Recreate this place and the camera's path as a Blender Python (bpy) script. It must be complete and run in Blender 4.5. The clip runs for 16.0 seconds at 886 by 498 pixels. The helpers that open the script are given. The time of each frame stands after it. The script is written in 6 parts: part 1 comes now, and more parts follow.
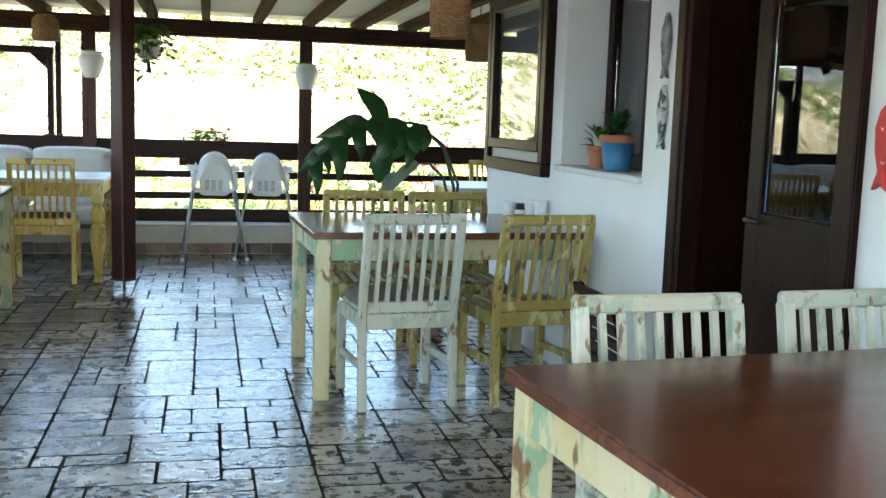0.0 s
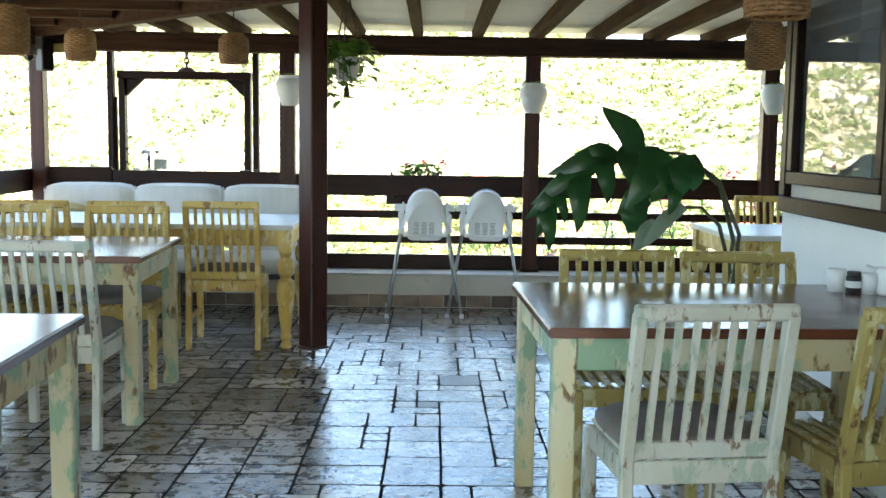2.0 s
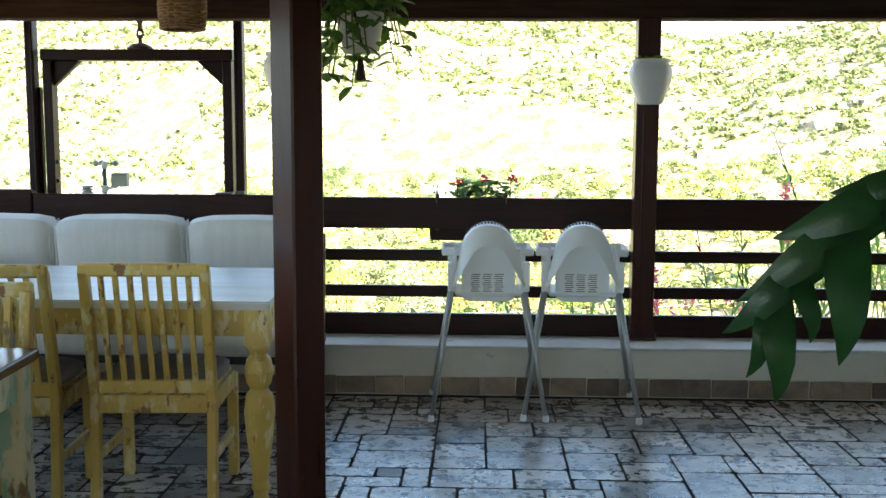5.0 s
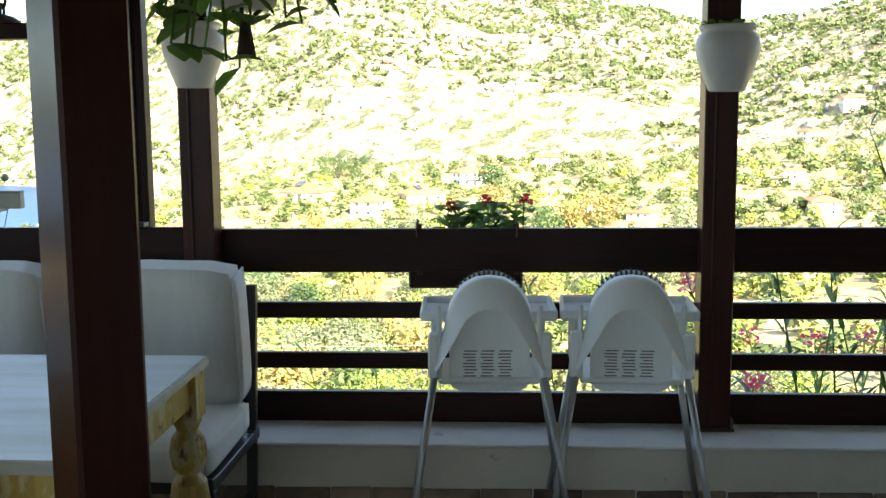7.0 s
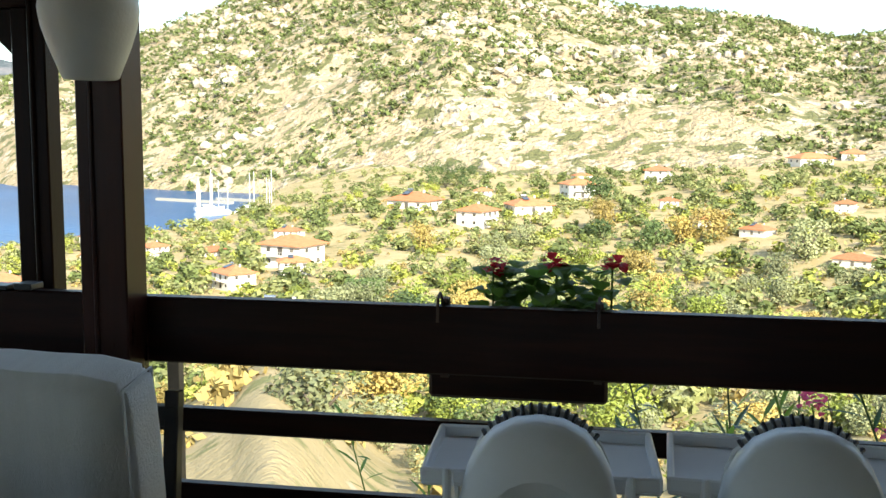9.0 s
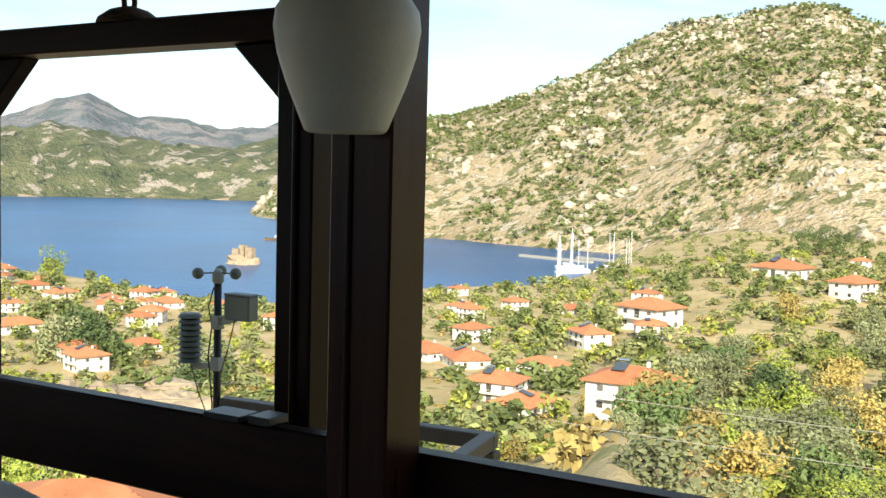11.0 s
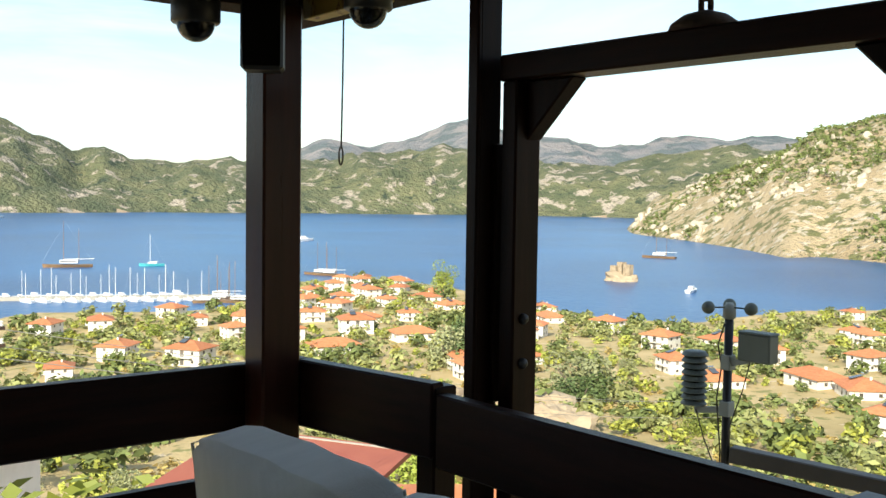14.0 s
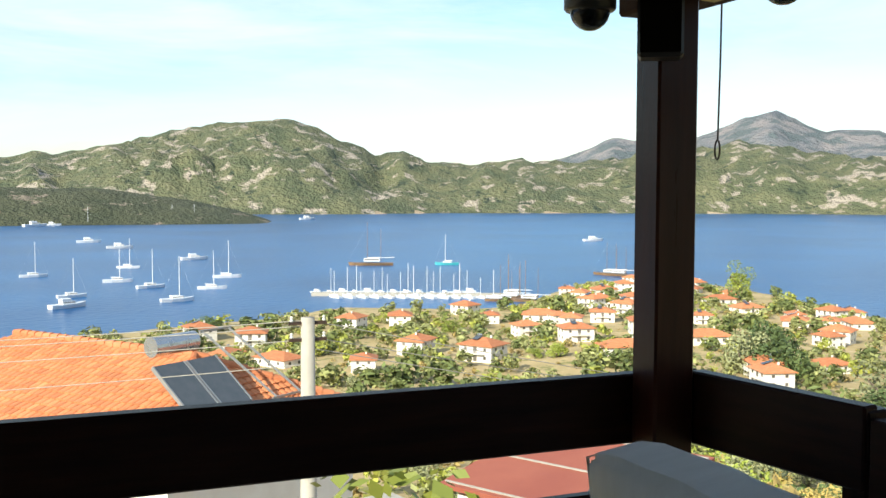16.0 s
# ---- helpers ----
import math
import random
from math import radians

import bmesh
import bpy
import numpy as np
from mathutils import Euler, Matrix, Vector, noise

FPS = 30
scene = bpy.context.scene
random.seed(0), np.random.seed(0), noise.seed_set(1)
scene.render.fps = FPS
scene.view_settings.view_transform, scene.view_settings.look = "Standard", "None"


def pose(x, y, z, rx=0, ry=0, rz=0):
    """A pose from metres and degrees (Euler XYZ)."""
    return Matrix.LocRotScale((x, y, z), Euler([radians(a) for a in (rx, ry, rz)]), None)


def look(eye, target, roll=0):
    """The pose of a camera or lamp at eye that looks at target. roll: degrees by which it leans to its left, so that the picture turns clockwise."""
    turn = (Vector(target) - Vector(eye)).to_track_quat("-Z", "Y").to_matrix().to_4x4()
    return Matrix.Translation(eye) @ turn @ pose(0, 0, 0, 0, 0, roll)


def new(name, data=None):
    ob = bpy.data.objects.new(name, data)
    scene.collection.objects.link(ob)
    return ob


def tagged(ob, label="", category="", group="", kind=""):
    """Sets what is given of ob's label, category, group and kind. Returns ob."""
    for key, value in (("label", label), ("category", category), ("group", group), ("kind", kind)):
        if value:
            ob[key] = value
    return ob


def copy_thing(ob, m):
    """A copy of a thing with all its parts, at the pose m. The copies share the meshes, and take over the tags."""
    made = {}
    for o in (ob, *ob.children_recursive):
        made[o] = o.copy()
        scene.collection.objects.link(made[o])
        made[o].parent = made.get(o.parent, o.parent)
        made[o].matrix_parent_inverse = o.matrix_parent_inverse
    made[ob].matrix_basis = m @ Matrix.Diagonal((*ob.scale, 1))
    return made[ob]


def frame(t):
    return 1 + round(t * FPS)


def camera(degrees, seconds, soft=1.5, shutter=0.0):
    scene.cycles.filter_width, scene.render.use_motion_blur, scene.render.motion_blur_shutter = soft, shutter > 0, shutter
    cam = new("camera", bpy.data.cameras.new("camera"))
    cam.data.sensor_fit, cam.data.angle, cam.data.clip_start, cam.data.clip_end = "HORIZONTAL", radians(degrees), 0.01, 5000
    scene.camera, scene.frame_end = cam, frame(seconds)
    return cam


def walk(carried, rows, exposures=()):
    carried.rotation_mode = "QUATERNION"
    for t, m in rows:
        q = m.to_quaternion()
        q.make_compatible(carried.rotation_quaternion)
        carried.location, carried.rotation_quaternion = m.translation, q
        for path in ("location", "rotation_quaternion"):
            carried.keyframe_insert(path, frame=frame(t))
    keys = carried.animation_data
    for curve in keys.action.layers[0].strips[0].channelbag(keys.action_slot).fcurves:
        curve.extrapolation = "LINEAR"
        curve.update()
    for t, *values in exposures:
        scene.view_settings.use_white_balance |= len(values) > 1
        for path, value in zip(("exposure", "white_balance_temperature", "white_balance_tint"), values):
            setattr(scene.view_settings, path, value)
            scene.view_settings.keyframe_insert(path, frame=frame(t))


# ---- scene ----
cam = camera(47.51, 16.0)
# seconds, x, y, z, yaw, pitch, roll
ROWS = [
    (0.0, -2.063, -1.368, 1.315, -13.07, -7.33, -1.86),
    (0.5, -2.014, -0.973, 1.316, -8.37, -6.88, -2.09),
    (1.0, -1.972, -0.605, 1.325, -3.04, -6.33, -1.09),
    (1.5, -1.922, -0.187, 1.330, -1.33, -6.24, -0.86),
    (2.0, -1.943, 0.260, 1.332, -0.55, -6.17, -0.80),
    (2.5, -1.929, 0.713, 1.328, -0.20, -6.18, -0.61),
    (3.0, -1.942, 1.140, 1.344, 0.33, -6.45, -0.66),
    (3.5, -2.004, 1.618, 1.364, 1.02, -6.55, -0.70),
    (4.0, -2.031, 2.107, 1.372, 1.19, -6.61, -0.60),
    (4.2, -2.042, 2.285, 1.375, 1.38, -6.50, -0.48),
    (6.3, -2.058, 4.030, 1.467, 2.67, -7.27, 0.02),
    (6.5, -2.025, 4.225, 1.460, 2.77, -7.32, 0.18),
    (7.0, -1.965, 4.622, 1.465, 3.19, -7.34, 0.46),
    (7.5, -1.969, 4.996, 1.464, 3.85, -7.35, 0.18),
    (8.0, -1.907, 5.344, 1.465, 3.68, -7.34, 0.15),
    (8.2, -1.879, 5.501, 1.470, 3.76, -7.29, 0.21),
    (10.3, -2.009, 6.797, 1.483, 22.50, -5.81, -2.34),
    (10.5, -2.066, 6.874, 1.492, 23.37, -5.55, -2.23),
    (11.0, -2.175, 7.014, 1.510, 29.72, -3.65, -1.42),
    (11.5, -2.277, 7.114, 1.515, 38.17, -3.06, -1.37),
    (12.0, -2.386, 7.143, 1.518, 43.33, -2.92, -1.51),
    (12.5, -2.490, 7.122, 1.534, 44.57, -3.15, -1.52),
    (13.0, -2.589, 7.079, 1.523, 44.89, -2.95, -1.25),
    (13.5, -2.654, 7.034, 1.529, 45.36, -3.04, -1.19),
    (14.0, -2.715, 6.991, 1.524, 50.95, -3.10, -0.83),
    (14.5, -2.803, 6.978, 1.516, 58.54, -3.24, -0.61),
    (15.0, -2.885, 6.963, 1.523, 64.41, -3.11, -0.48),
    (15.5, -2.950, 6.930, 1.518, 66.32, -3.10, -0.39),
    (16.0, -2.999, 6.866, 1.516, 67.27, -3.24, -0.15),
]
EXPOSE = [(0.0, 3.2, 5950, 3), (1.5, 3.3, 5950, 3), (3.0, 3.15, 6050, 3), (4.2, 2.9, 6050, 3), (6.3, 2.25, 6050, 3), (7.0, 1.98, 6050, 3), (8.2, 1.5, 6000, 3), (9.3, 1.0, 6300, 3), (10.3, 0.63, 6450, 3), (11.5, 0.63, 6350, 3), (13.5, 0.68, 6400, 3), (16.0, 0.55, 6200, 3)]
walk(cam, [(t, pose(x, y, z, 90 + p, r, w)) for t, x, y, z, w, p, r in ROWS], EXPOSE)

# world and sun
SUN_AZ = (0.52, -0.85)
SUN_EL = radians(30)
world = bpy.data.worlds.new("sky")
scene.world = world
world.use_nodes = True
wn, wl = world.node_tree.nodes, world.node_tree.links
sky = wn.new("ShaderNodeTexSky")
sky.sky_type, sky.sun_disc = "NISHITA", False
sky.sun_elevation, sky.sun_rotation = SUN_EL, math.atan2(SUN_AZ[0], SUN_AZ[1])
sky.dust_density, sky.air_density = 0.7, 1.0
# thin streaks of high cloud
geo = wn.new("ShaderNodeTexCoord")
mp = wn.new("ShaderNodeMapping")
mp.inputs["Scale"].default_value = (1.0, 1.0, 4.5)
mp.inputs["Rotation"].default_value = (0.0, 0.25, 0.5)
cn = wn.new("ShaderNodeTexNoise")
cn.inputs["Scale"].default_value, cn.inputs["Detail"].default_value, cn.inputs["Distortion"].default_value = 2.6, 7.0, 0.6
cn.inputs["Roughness"].default_value = 0.6
cr = wn.new("ShaderNodeValToRGB")
cr.color_ramp.elements[0].position, cr.color_ramp.elements[1].position = 0.43, 0.70
mixc = wn.new("ShaderNodeMix")
mixc.data_type = "RGBA"
mixc.inputs["B"].default_value = (5.6, 5.9, 6.3, 1)
damp = wn.new("ShaderNodeMath")
damp.operation = "MULTIPLY"
damp.inputs[1].default_value = 0.85
wl.new(geo.outputs["Generated"], mp.inputs["Vector"])
wl.new(mp.outputs["Vector"], cn.inputs["Vector"])
wl.new(cn.outputs["Fac"], cr.inputs["Fac"])
wl.new(cr.outputs["Color"], damp.inputs[0])
wl.new(damp.outputs[0], mixc.inputs["Factor"])
wl.new(sky.outputs["Color"], mixc.inputs["A"])
wl.new(mixc.outputs["Result"], wn["Background"].inputs["Color"])
wn["Background"].inputs["Strength"].default_value = 0.13
sun = new("sun", bpy.data.lights.new("sun", "SUN"))
sun.data.energy, sun.data.angle, sun.data.color = 4.9, radians(0.6), (1.0, 0.89, 0.72)
sun.matrix_basis = look((0, 0, 30), (-SUN_AZ[0] * 30 * 1.73 / 1.0, -SUN_AZ[1] * 30 * 1.73, 0))


# materials
def mat(name, c1, c2=None, rough=0.6, scale=6.0, bump=0.15, metal=0.0, stretch=(1, 1, 1), spot=None, spot_at=0.62, spot_scale=9.0,
        detail=5.0, spec=0.5, rand=0.0, fine=60.0, bdist=0.01, spot_w=0.05, coat=0.0, isle=False):
    m = bpy.data.materials.new(name)
    m.use_nodes = True
    n, l = m.node_tree.nodes, m.node_tree.links
    b = n["Principled BSDF"]
    b.inputs["Roughness"].default_value, b.inputs["Metallic"].default_value = rough, metal
    b.inputs["Specular IOR Level"].default_value = spec
    b.inputs["Coat Weight"].default_value = coat
    b.inputs["Coat Roughness"].default_value = 0.12
    tc, mg = n.new("ShaderNodeTexCoord"), n.new("ShaderNodeMapping")
    mg.inputs["Scale"].default_value = stretch
    oi = n.new("ShaderNodeNewGeometry" if isle else "ShaderNodeObjectInfo")
    rnd = oi.outputs["Random Per Island" if isle else "Random"]
    add = n.new("ShaderNodeVectorMath")
    add.operation = "ADD"
    sc = n.new("ShaderNodeVectorMath")
    sc.operation = "SCALE"
    comb = n.new("ShaderNodeCombineXYZ")
    for k in range(3):
        l.new(rnd, comb.inputs[k])
    l.new(comb.outputs[0], sc.inputs[0])
    sc.inputs["Scale"].default_value = 37.0
    l.new(tc.outputs["Object"], mg.inputs["Vector"])
    l.new(mg.outputs["Vector"], add.inputs[0])
    l.new(sc.outputs[0], add.inputs[1])
    vec = add.outputs[0]

    def noi(s, d):
        k = n.new("ShaderNodeTexNoise")
        k.inputs["Scale"].default_value, k.inputs["Detail"].default_value = s, d
        k.inputs["Roughness"].default_value = 0.62
        l.new(vec, k.inputs["Vector"])
        return k.outputs["Fac"]

    def ramp(f, a, c):
        k = n.new("ShaderNodeValToRGB")
        k.color_ramp.elements[0].position, k.color_ramp.elements[1].position = a, c
        l.new(f, k.inputs["Fac"])
        return k.outputs["Color"]

    def mix(f, a, c):
        k = n.new("ShaderNodeMix")
        k.data_type = "RGBA"
        l.new(f, k.inputs["Factor"])
        for s, v in (("A", a), ("B", c)):
            if isinstance(v, tuple):
                k.inputs[s].default_value = (*v, 1)
            else:
                l.new(v, k.inputs[s])
        return k.outputs["Result"]

    c2 = c2 or tuple(x * 0.8 for x in c1)
    n1, n2 = noi(scale, detail), noi(fine, 3.0)
    col = mix(ramp(n1, 0.36, 0.66), c1, c2)
    for i, (sp, at) in enumerate([(s, spot_at) for s in ([spot] if spot and not isinstance(spot, list) else spot or [])]):
        col = mix(ramp(noi(spot_scale * (1 + 0.37 * i), 6.0), at + 0.04 * i, at + 0.04 * i + spot_w), col, sp)
    if rand:
        hs = n.new("ShaderNodeHueSaturation")
        mr = n.new("ShaderNodeMapRange")
        mr.inputs["To Min"].default_value, mr.inputs["To Max"].default_value = 1 - rand, 1 + rand
        l.new(rnd, mr.inputs["Value"])
        l.new(mr.outputs[0], hs.inputs["Value"])
        l.new(col, hs.inputs["Color"])
        col = hs.outputs["Color"]
    l.new(col, b.inputs["Base Color"])
    rr = n.new("ShaderNodeMapRange")
    rr.inputs["To Min"].default_value, rr.inputs["To Max"].default_value = max(rough - 0.1, 0.02), min(rough + 0.12, 1)
    l.new(n1, rr.inputs["Value"])
    l.new(rr.outputs[0], b.inputs["Roughness"])
    if bump:
        bp = n.new("ShaderNodeBump")
        bp.inputs["Strength"].default_value, bp.inputs["Distance"].default_value = bump, bdist
        ad = n.new("ShaderNodeMath")
        l.new(n1, ad.inputs[0])
        l.new(n2, ad.inputs[1])
        l.new(ad.outputs[0], bp.inputs["Height"])
        l.new(bp.outputs["Normal"], b.inputs["Normal"])
    return m


DARK = mat("dark_stained_wood", (0.010, 0.004, 0.003), (0.022, 0.008, 0.005), 0.36, 3.0, 0.12, stretch=(9, 9, 0.8), spec=0.12)
POSTM = mat("varnished_dark_post", (0.03, 0.008, 0.005), (0.05, 0.014, 0.008), 0.3, 3.0, 0.1, stretch=(9, 9, 0.8), spec=0.2, coat=0.06)
DARKH = mat("dark_stained_wood_lengthwise", (0.013, 0.004, 0.003), (0.026, 0.008, 0.005), 0.36, 3.0, 0.12, stretch=(0.8, 9, 9), spec=0.14)
DARKY = mat("dark_stained_wood_side", (0.013, 0.004, 0.003), (0.026, 0.008, 0.005), 0.36, 3.0, 0.12, stretch=(9, 0.8, 9), spec=0.12)
BEAM = mat("old_beam_wood", (0.022, 0.011, 0.007), (0.05, 0.028, 0.017), 0.8, 3.0, 0.3, stretch=(0.7, 9, 9), spec=0.1)
RAFTER = mat("rafter_wood", (0.028, 0.016, 0.010), (0.07, 0.045, 0.026), 0.85, 3.0, 0.3, stretch=(9, 0.8, 9), spot=(0.035, 0.022, 0.014), spot_at=0.6, spec=0.06)
PLASTER = mat("white_plaster", (0.80, 0.82, 0.83), (0.74, 0.76, 0.77), 0.85, 1.4, 0.25, spot=(0.70, 0.71, 0.70), spot_at=0.66, spot_scale=3.0, fine=45)
CEIL = mat("painted_board_ceiling", (0.70, 0.72, 0.72), (0.62, 0.64, 0.64), 0.8, 2.0, 0.1)
CREAM_WALL = mat("cream_wall_paint", (0.62, 0.60, 0.54), (0.54, 0.52, 0.46), 0.8, 2.0, 0.2, spot=(0.45, 0.42, 0.36), spot_at=0.66)
SILL = mat("whitewashed_ledge", (0.72, 0.73, 0.72), (0.62, 0.62, 0.60), 0.7, 2.4, 0.3, spot=(0.5, 0.48, 0.43), spot_at=0.66)
STONE = mat("rough_skirting_stone", (0.26, 0.20, 0.15), (0.16, 0.12, 0.10), 0.75, 7.0, 0.5, rand=0.45)
TILE = mat("tumbled_travertine", (0.46, 0.435, 0.40), (0.29, 0.26, 0.225), 0.13, 5.0, 0.5, spot=[(0.016, 0.014, 0.012), (0.13, 0.105, 0.085)], spot_at=0.545,
           spot_scale=14.0, rand=0.38, bdist=0.008, fine=26, spot_w=0.02, spec=0.7)
TILE_ISLE = mat("tumbled_travertine_field", (0.46, 0.435, 0.40), (0.29, 0.26, 0.225), 0.13, 5.0, 0.5, spot=[(0.016, 0.014, 0.012), (0.13, 0.105, 0.085)], spot_at=0.545,
           spot_scale=14.0, rand=0.38, bdist=0.008, fine=26, spot_w=0.02, spec=0.7, isle=True)
TILED = mat("dark_insert_tile", (0.07, 0.06, 0.055), (0.13, 0.12, 0.11), 0.3, 6.0, 0.35, spot=(0.4, 0.38, 0.35), spot_at=0.66)
GROUT = mat("dark_grout", (0.018, 0.016, 0.014), (0.035, 0.032, 0.03), 0.9, 10.0, 0.3, spec=0.05)
TOP = mat("varnished_table_wood", (0.075, 0.022, 0.010), (0.14, 0.044, 0.018), 0.2, 2.2, 0.05, stretch=(0.8, 8, 8), spot=(0.10, 0.03, 0.014), spot_at=0.64, spot_scale=3, coat=0.3)
CREAM = mat("distressed_cream_paint", (0.58, 0.56, 0.40), (0.50, 0.41, 0.19), 0.5, 2.4, 0.25, stretch=(1, 1, 0.45), spot=[(0.26, 0.38, 0.25), (0.18, 0.10, 0.04)], spot_at=0.53, spot_scale=9, rand=0.08)
WHITEP = mat("distressed_white_paint", (0.56, 0.57, 0.50), (0.47, 0.46, 0.37), 0.55, 3.0, 0.25, stretch=(1, 1, 0.45), spot=[(0.36, 0.41, 0.32), (0.20, 0.13, 0.07)], spot_at=0.545, spot_scale=13, rand=0.08)
OLIVE = mat("distressed_olive_paint", (0.36, 0.29, 0.09), (0.28, 0.21, 0.05), 0.5, 3.0, 0.25, stretch=(1, 1, 0.45), spot=[(0.50, 0.46, 0.24), (0.14, 0.075, 0.025)], spot_at=0.535, spot_scale=15, rand=0.12)
YELLOW = mat("distressed_yellow_paint", (0.54, 0.40, 0.10), (0.45, 0.30, 0.06), 0.45, 3.0, 0.2, stretch=(1, 1, 0.45), spot=[(0.60, 0.52, 0.26), (0.20, 0.10, 0.03)], spot_at=0.545, spot_scale=14, rand=0.08)
PALE = mat("washed_pale_tabletop", (0.56, 0.57, 0.56), (0.47, 0.45, 0.38), 0.35, 2.0, 0.1, stretch=(0.7, 6, 6), spot=(0.48, 0.37, 0.2), spot_at=0.66, spot_scale=3)
CUSH = mat("grey_seat_fabric", (0.21, 0.185, 0.165), (0.17, 0.15, 0.135), 0.9, 10.0, 0.3, fine=240, bdist=0.003)
LINEN = mat("white_linen", (0.80, 0.81, 0.80), (0.74, 0.75, 0.74), 0.9, 4.0, 0.5, stretch=(6, 1, 1), fine=120, bdist=0.012)
PILLOW = mat("yellow_pillow_cloth", (0.55, 0.5, 0.25), (0.45, 0.40, 0.18), 0.9, 6.0, 0.3)
BLACK = mat("black_painted_metal", (0.012, 0.011, 0.012), (0.02, 0.02, 0.022), 0.4, 5.0, 0.05)
PLASTIC = mat("white_plastic", (0.80, 0.82, 0.84), (0.76, 0.78, 0.80), 0.32, 3.0, 0.02)
GREYBAR = mat("grey_print", (0.12, 0.125, 0.13), None, 0.5, 3.0, 0)
STEEL = mat("grey_steel_tube", (0.42, 0.43, 0.44), (0.36, 0.37, 0.38), 0.35, 5.0, 0.03, metal=0.6)
RUST = mat("rusty_iron", (0.05, 0.035, 0.03), (0.10, 0.06, 0.04), 0.7, 12.0, 0.4, metal=0.4)
WICKER = mat("woven_wicker", (0.30, 0.175, 0.075), (0.17, 0.095, 0.04), 0.65, 12.0, 0.3, rand=0.1)
CERAMIC = mat("white_glazed_pot", (0.72, 0.72, 0.68), (0.64, 0.64, 0.59), 0.45, 3.0, 0.15, spot=(0.5, 0.49, 0.44), spot_at=0.68, spot_scale=5)
TERRA = mat("terracotta", (0.42, 0.17, 0.09), (0.34, 0.13, 0.07), 0.75, 6.0, 0.25)
BLUEPOT = mat("blue_painted_pot", (0.04, 0.16, 0.33), (0.05, 0.20, 0.38), 0.5, 5.0, 0.15)
SOIL = mat("potting_soil", (0.03, 0.02, 0.014), (0.05, 0.035, 0.025), 0.95, 30.0, 0.6)
LEAF = mat("glossy_green_leaf", (0.022, 0.078, 0.018), (0.014, 0.05, 0.012), 0.3, 5.0, 0.15, rand=0.2, coat=0.1)
LEAFP = mat("pale_leaf_underside", (0.20, 0.26, 0.20), (0.14, 0.20, 0.13), 0.5, 5.0, 0.15)
LEAFL = mat("light_green_leaf", (0.16, 0.29, 0.05), (0.10, 0.20, 0.035), 0.45, 5.0, 0.1, rand=0.3)
STEM = mat("dark_green_stem", (0.05, 0.07, 0.03), (0.07, 0.06, 0.03), 0.6, 8.0, 0.2)
PINK = mat("pink_petals", (0.55, 0.05, 0.18), (0.65, 0.12, 0.28), 0.6, 20.0, 0.1)
RED = mat("red_petals", (0.45, 0.02, 0.03), (0.55, 0.04, 0.07), 0.6, 20.0, 0.1)
REDP = mat("red_painted_wood", (0.5, 0.02, 0.02), (0.42, 0.03, 0.03), 0.5, 9.0, 0.1, spot=(0.75, 0.7, 0.66), spot_at=0.6, spot_scale=14)
FISHM = mat("mottled_fish_paint", (0.55, 0.57, 0.58), (0.35, 0.37, 0.39), 0.5, 20.0, 0.15, spot=(0.03, 0.035, 0.045), spot_at=0.52, spot_scale=18)
FISHD = mat("dark_fish_paint", (0.03, 0.035, 0.045), (0.3, 0.32, 0.34), 0.5, 20.0, 0.15, spot=(0.5, 0.52, 0.54), spot_at=0.6, spot_scale=18)
ROPE = mat("dark_rope", (0.03, 0.022, 0.018), (0.06, 0.045, 0.03), 0.9, 40.0, 0.4)
# near-black: room shade put into the colour, also the loudspeaker's dark grille
SHADE_AND_GRILLE = mat("room_shade_and_grille", (0.005, 0.0045, 0.004), (0.008, 0.007, 0.006), 0.95, 2.0, 0.0, spec=0.02)
GREYP = mat("grey_green_plastic", (0.15, 0.17, 0.15), (0.12, 0.14, 0.12), 0.5, 5.0, 0.05)
GREYW = mat("weathered_grey_plastic", (0.38, 0.40, 0.37), (0.3, 0.32, 0.29), 0.55, 5.0, 0.05)
GALV = mat("brown_steel_rail", (0.10, 0.085, 0.075), (0.14, 0.12, 0.10), 0.5, 6.0, 0.1, metal=0.3)


def glass(name, tint=(0.9, 0.95, 0.95), rough=0.0):
    m = bpy.data.materials.new(name)
    m.use_nodes = True
    b = m.node_tree.nodes["Principled BSDF"]
    b.inputs["Base Color"].default_value = (*tint, 1)
    b.inputs["Transmission Weight"].default_value = 1.0
    b.inputs["Roughness"].default_value = rough
    b.inputs["IOR"].default_value = 1.45
    return m


def let_light_through(m, share):
    """Thin leaves pass part of the light that falls on their far side."""
    n, l = m.node_tree.nodes, m.node_tree.links
    b = n["Principled BSDF"]
    t, k = n.new("ShaderNodeBsdfTranslucent"), n.new("ShaderNodeMixShader")
    l.new(b.inputs["Base Color"].links[0].from_socket, t.inputs["Color"])
    k.inputs[0].default_value = share
    l.new(b.outputs[0], k.inputs[1])
    l.new(t.outputs[0], k.inputs[2])
    l.new(k.outputs[0], n["Material Output"].inputs["Surface"])


for leaf_m, share in ((LEAFL, 0.45), (LEAF, 0.2), (PINK, 0.4), (RED, 0.4)):
    let_light_through(leaf_m, share)
GLASS = glass("window_glass")
DOME = glass("smoked_dome", (0.12, 0.12, 0.13))

# ---- mesh helpers of this scene ----


def bx(bm, c, s, rz=0.0, m=None):
    """A box with centre c and size s."""
    k = Matrix.Translation(c) @ Matrix.Rotation(radians(rz), 4, "Z") @ Matrix.Diagonal((*s, 1))
    return bmesh.ops.create_cube(bm, size=1.0, matrix=(m @ k) if m else k)["verts"]


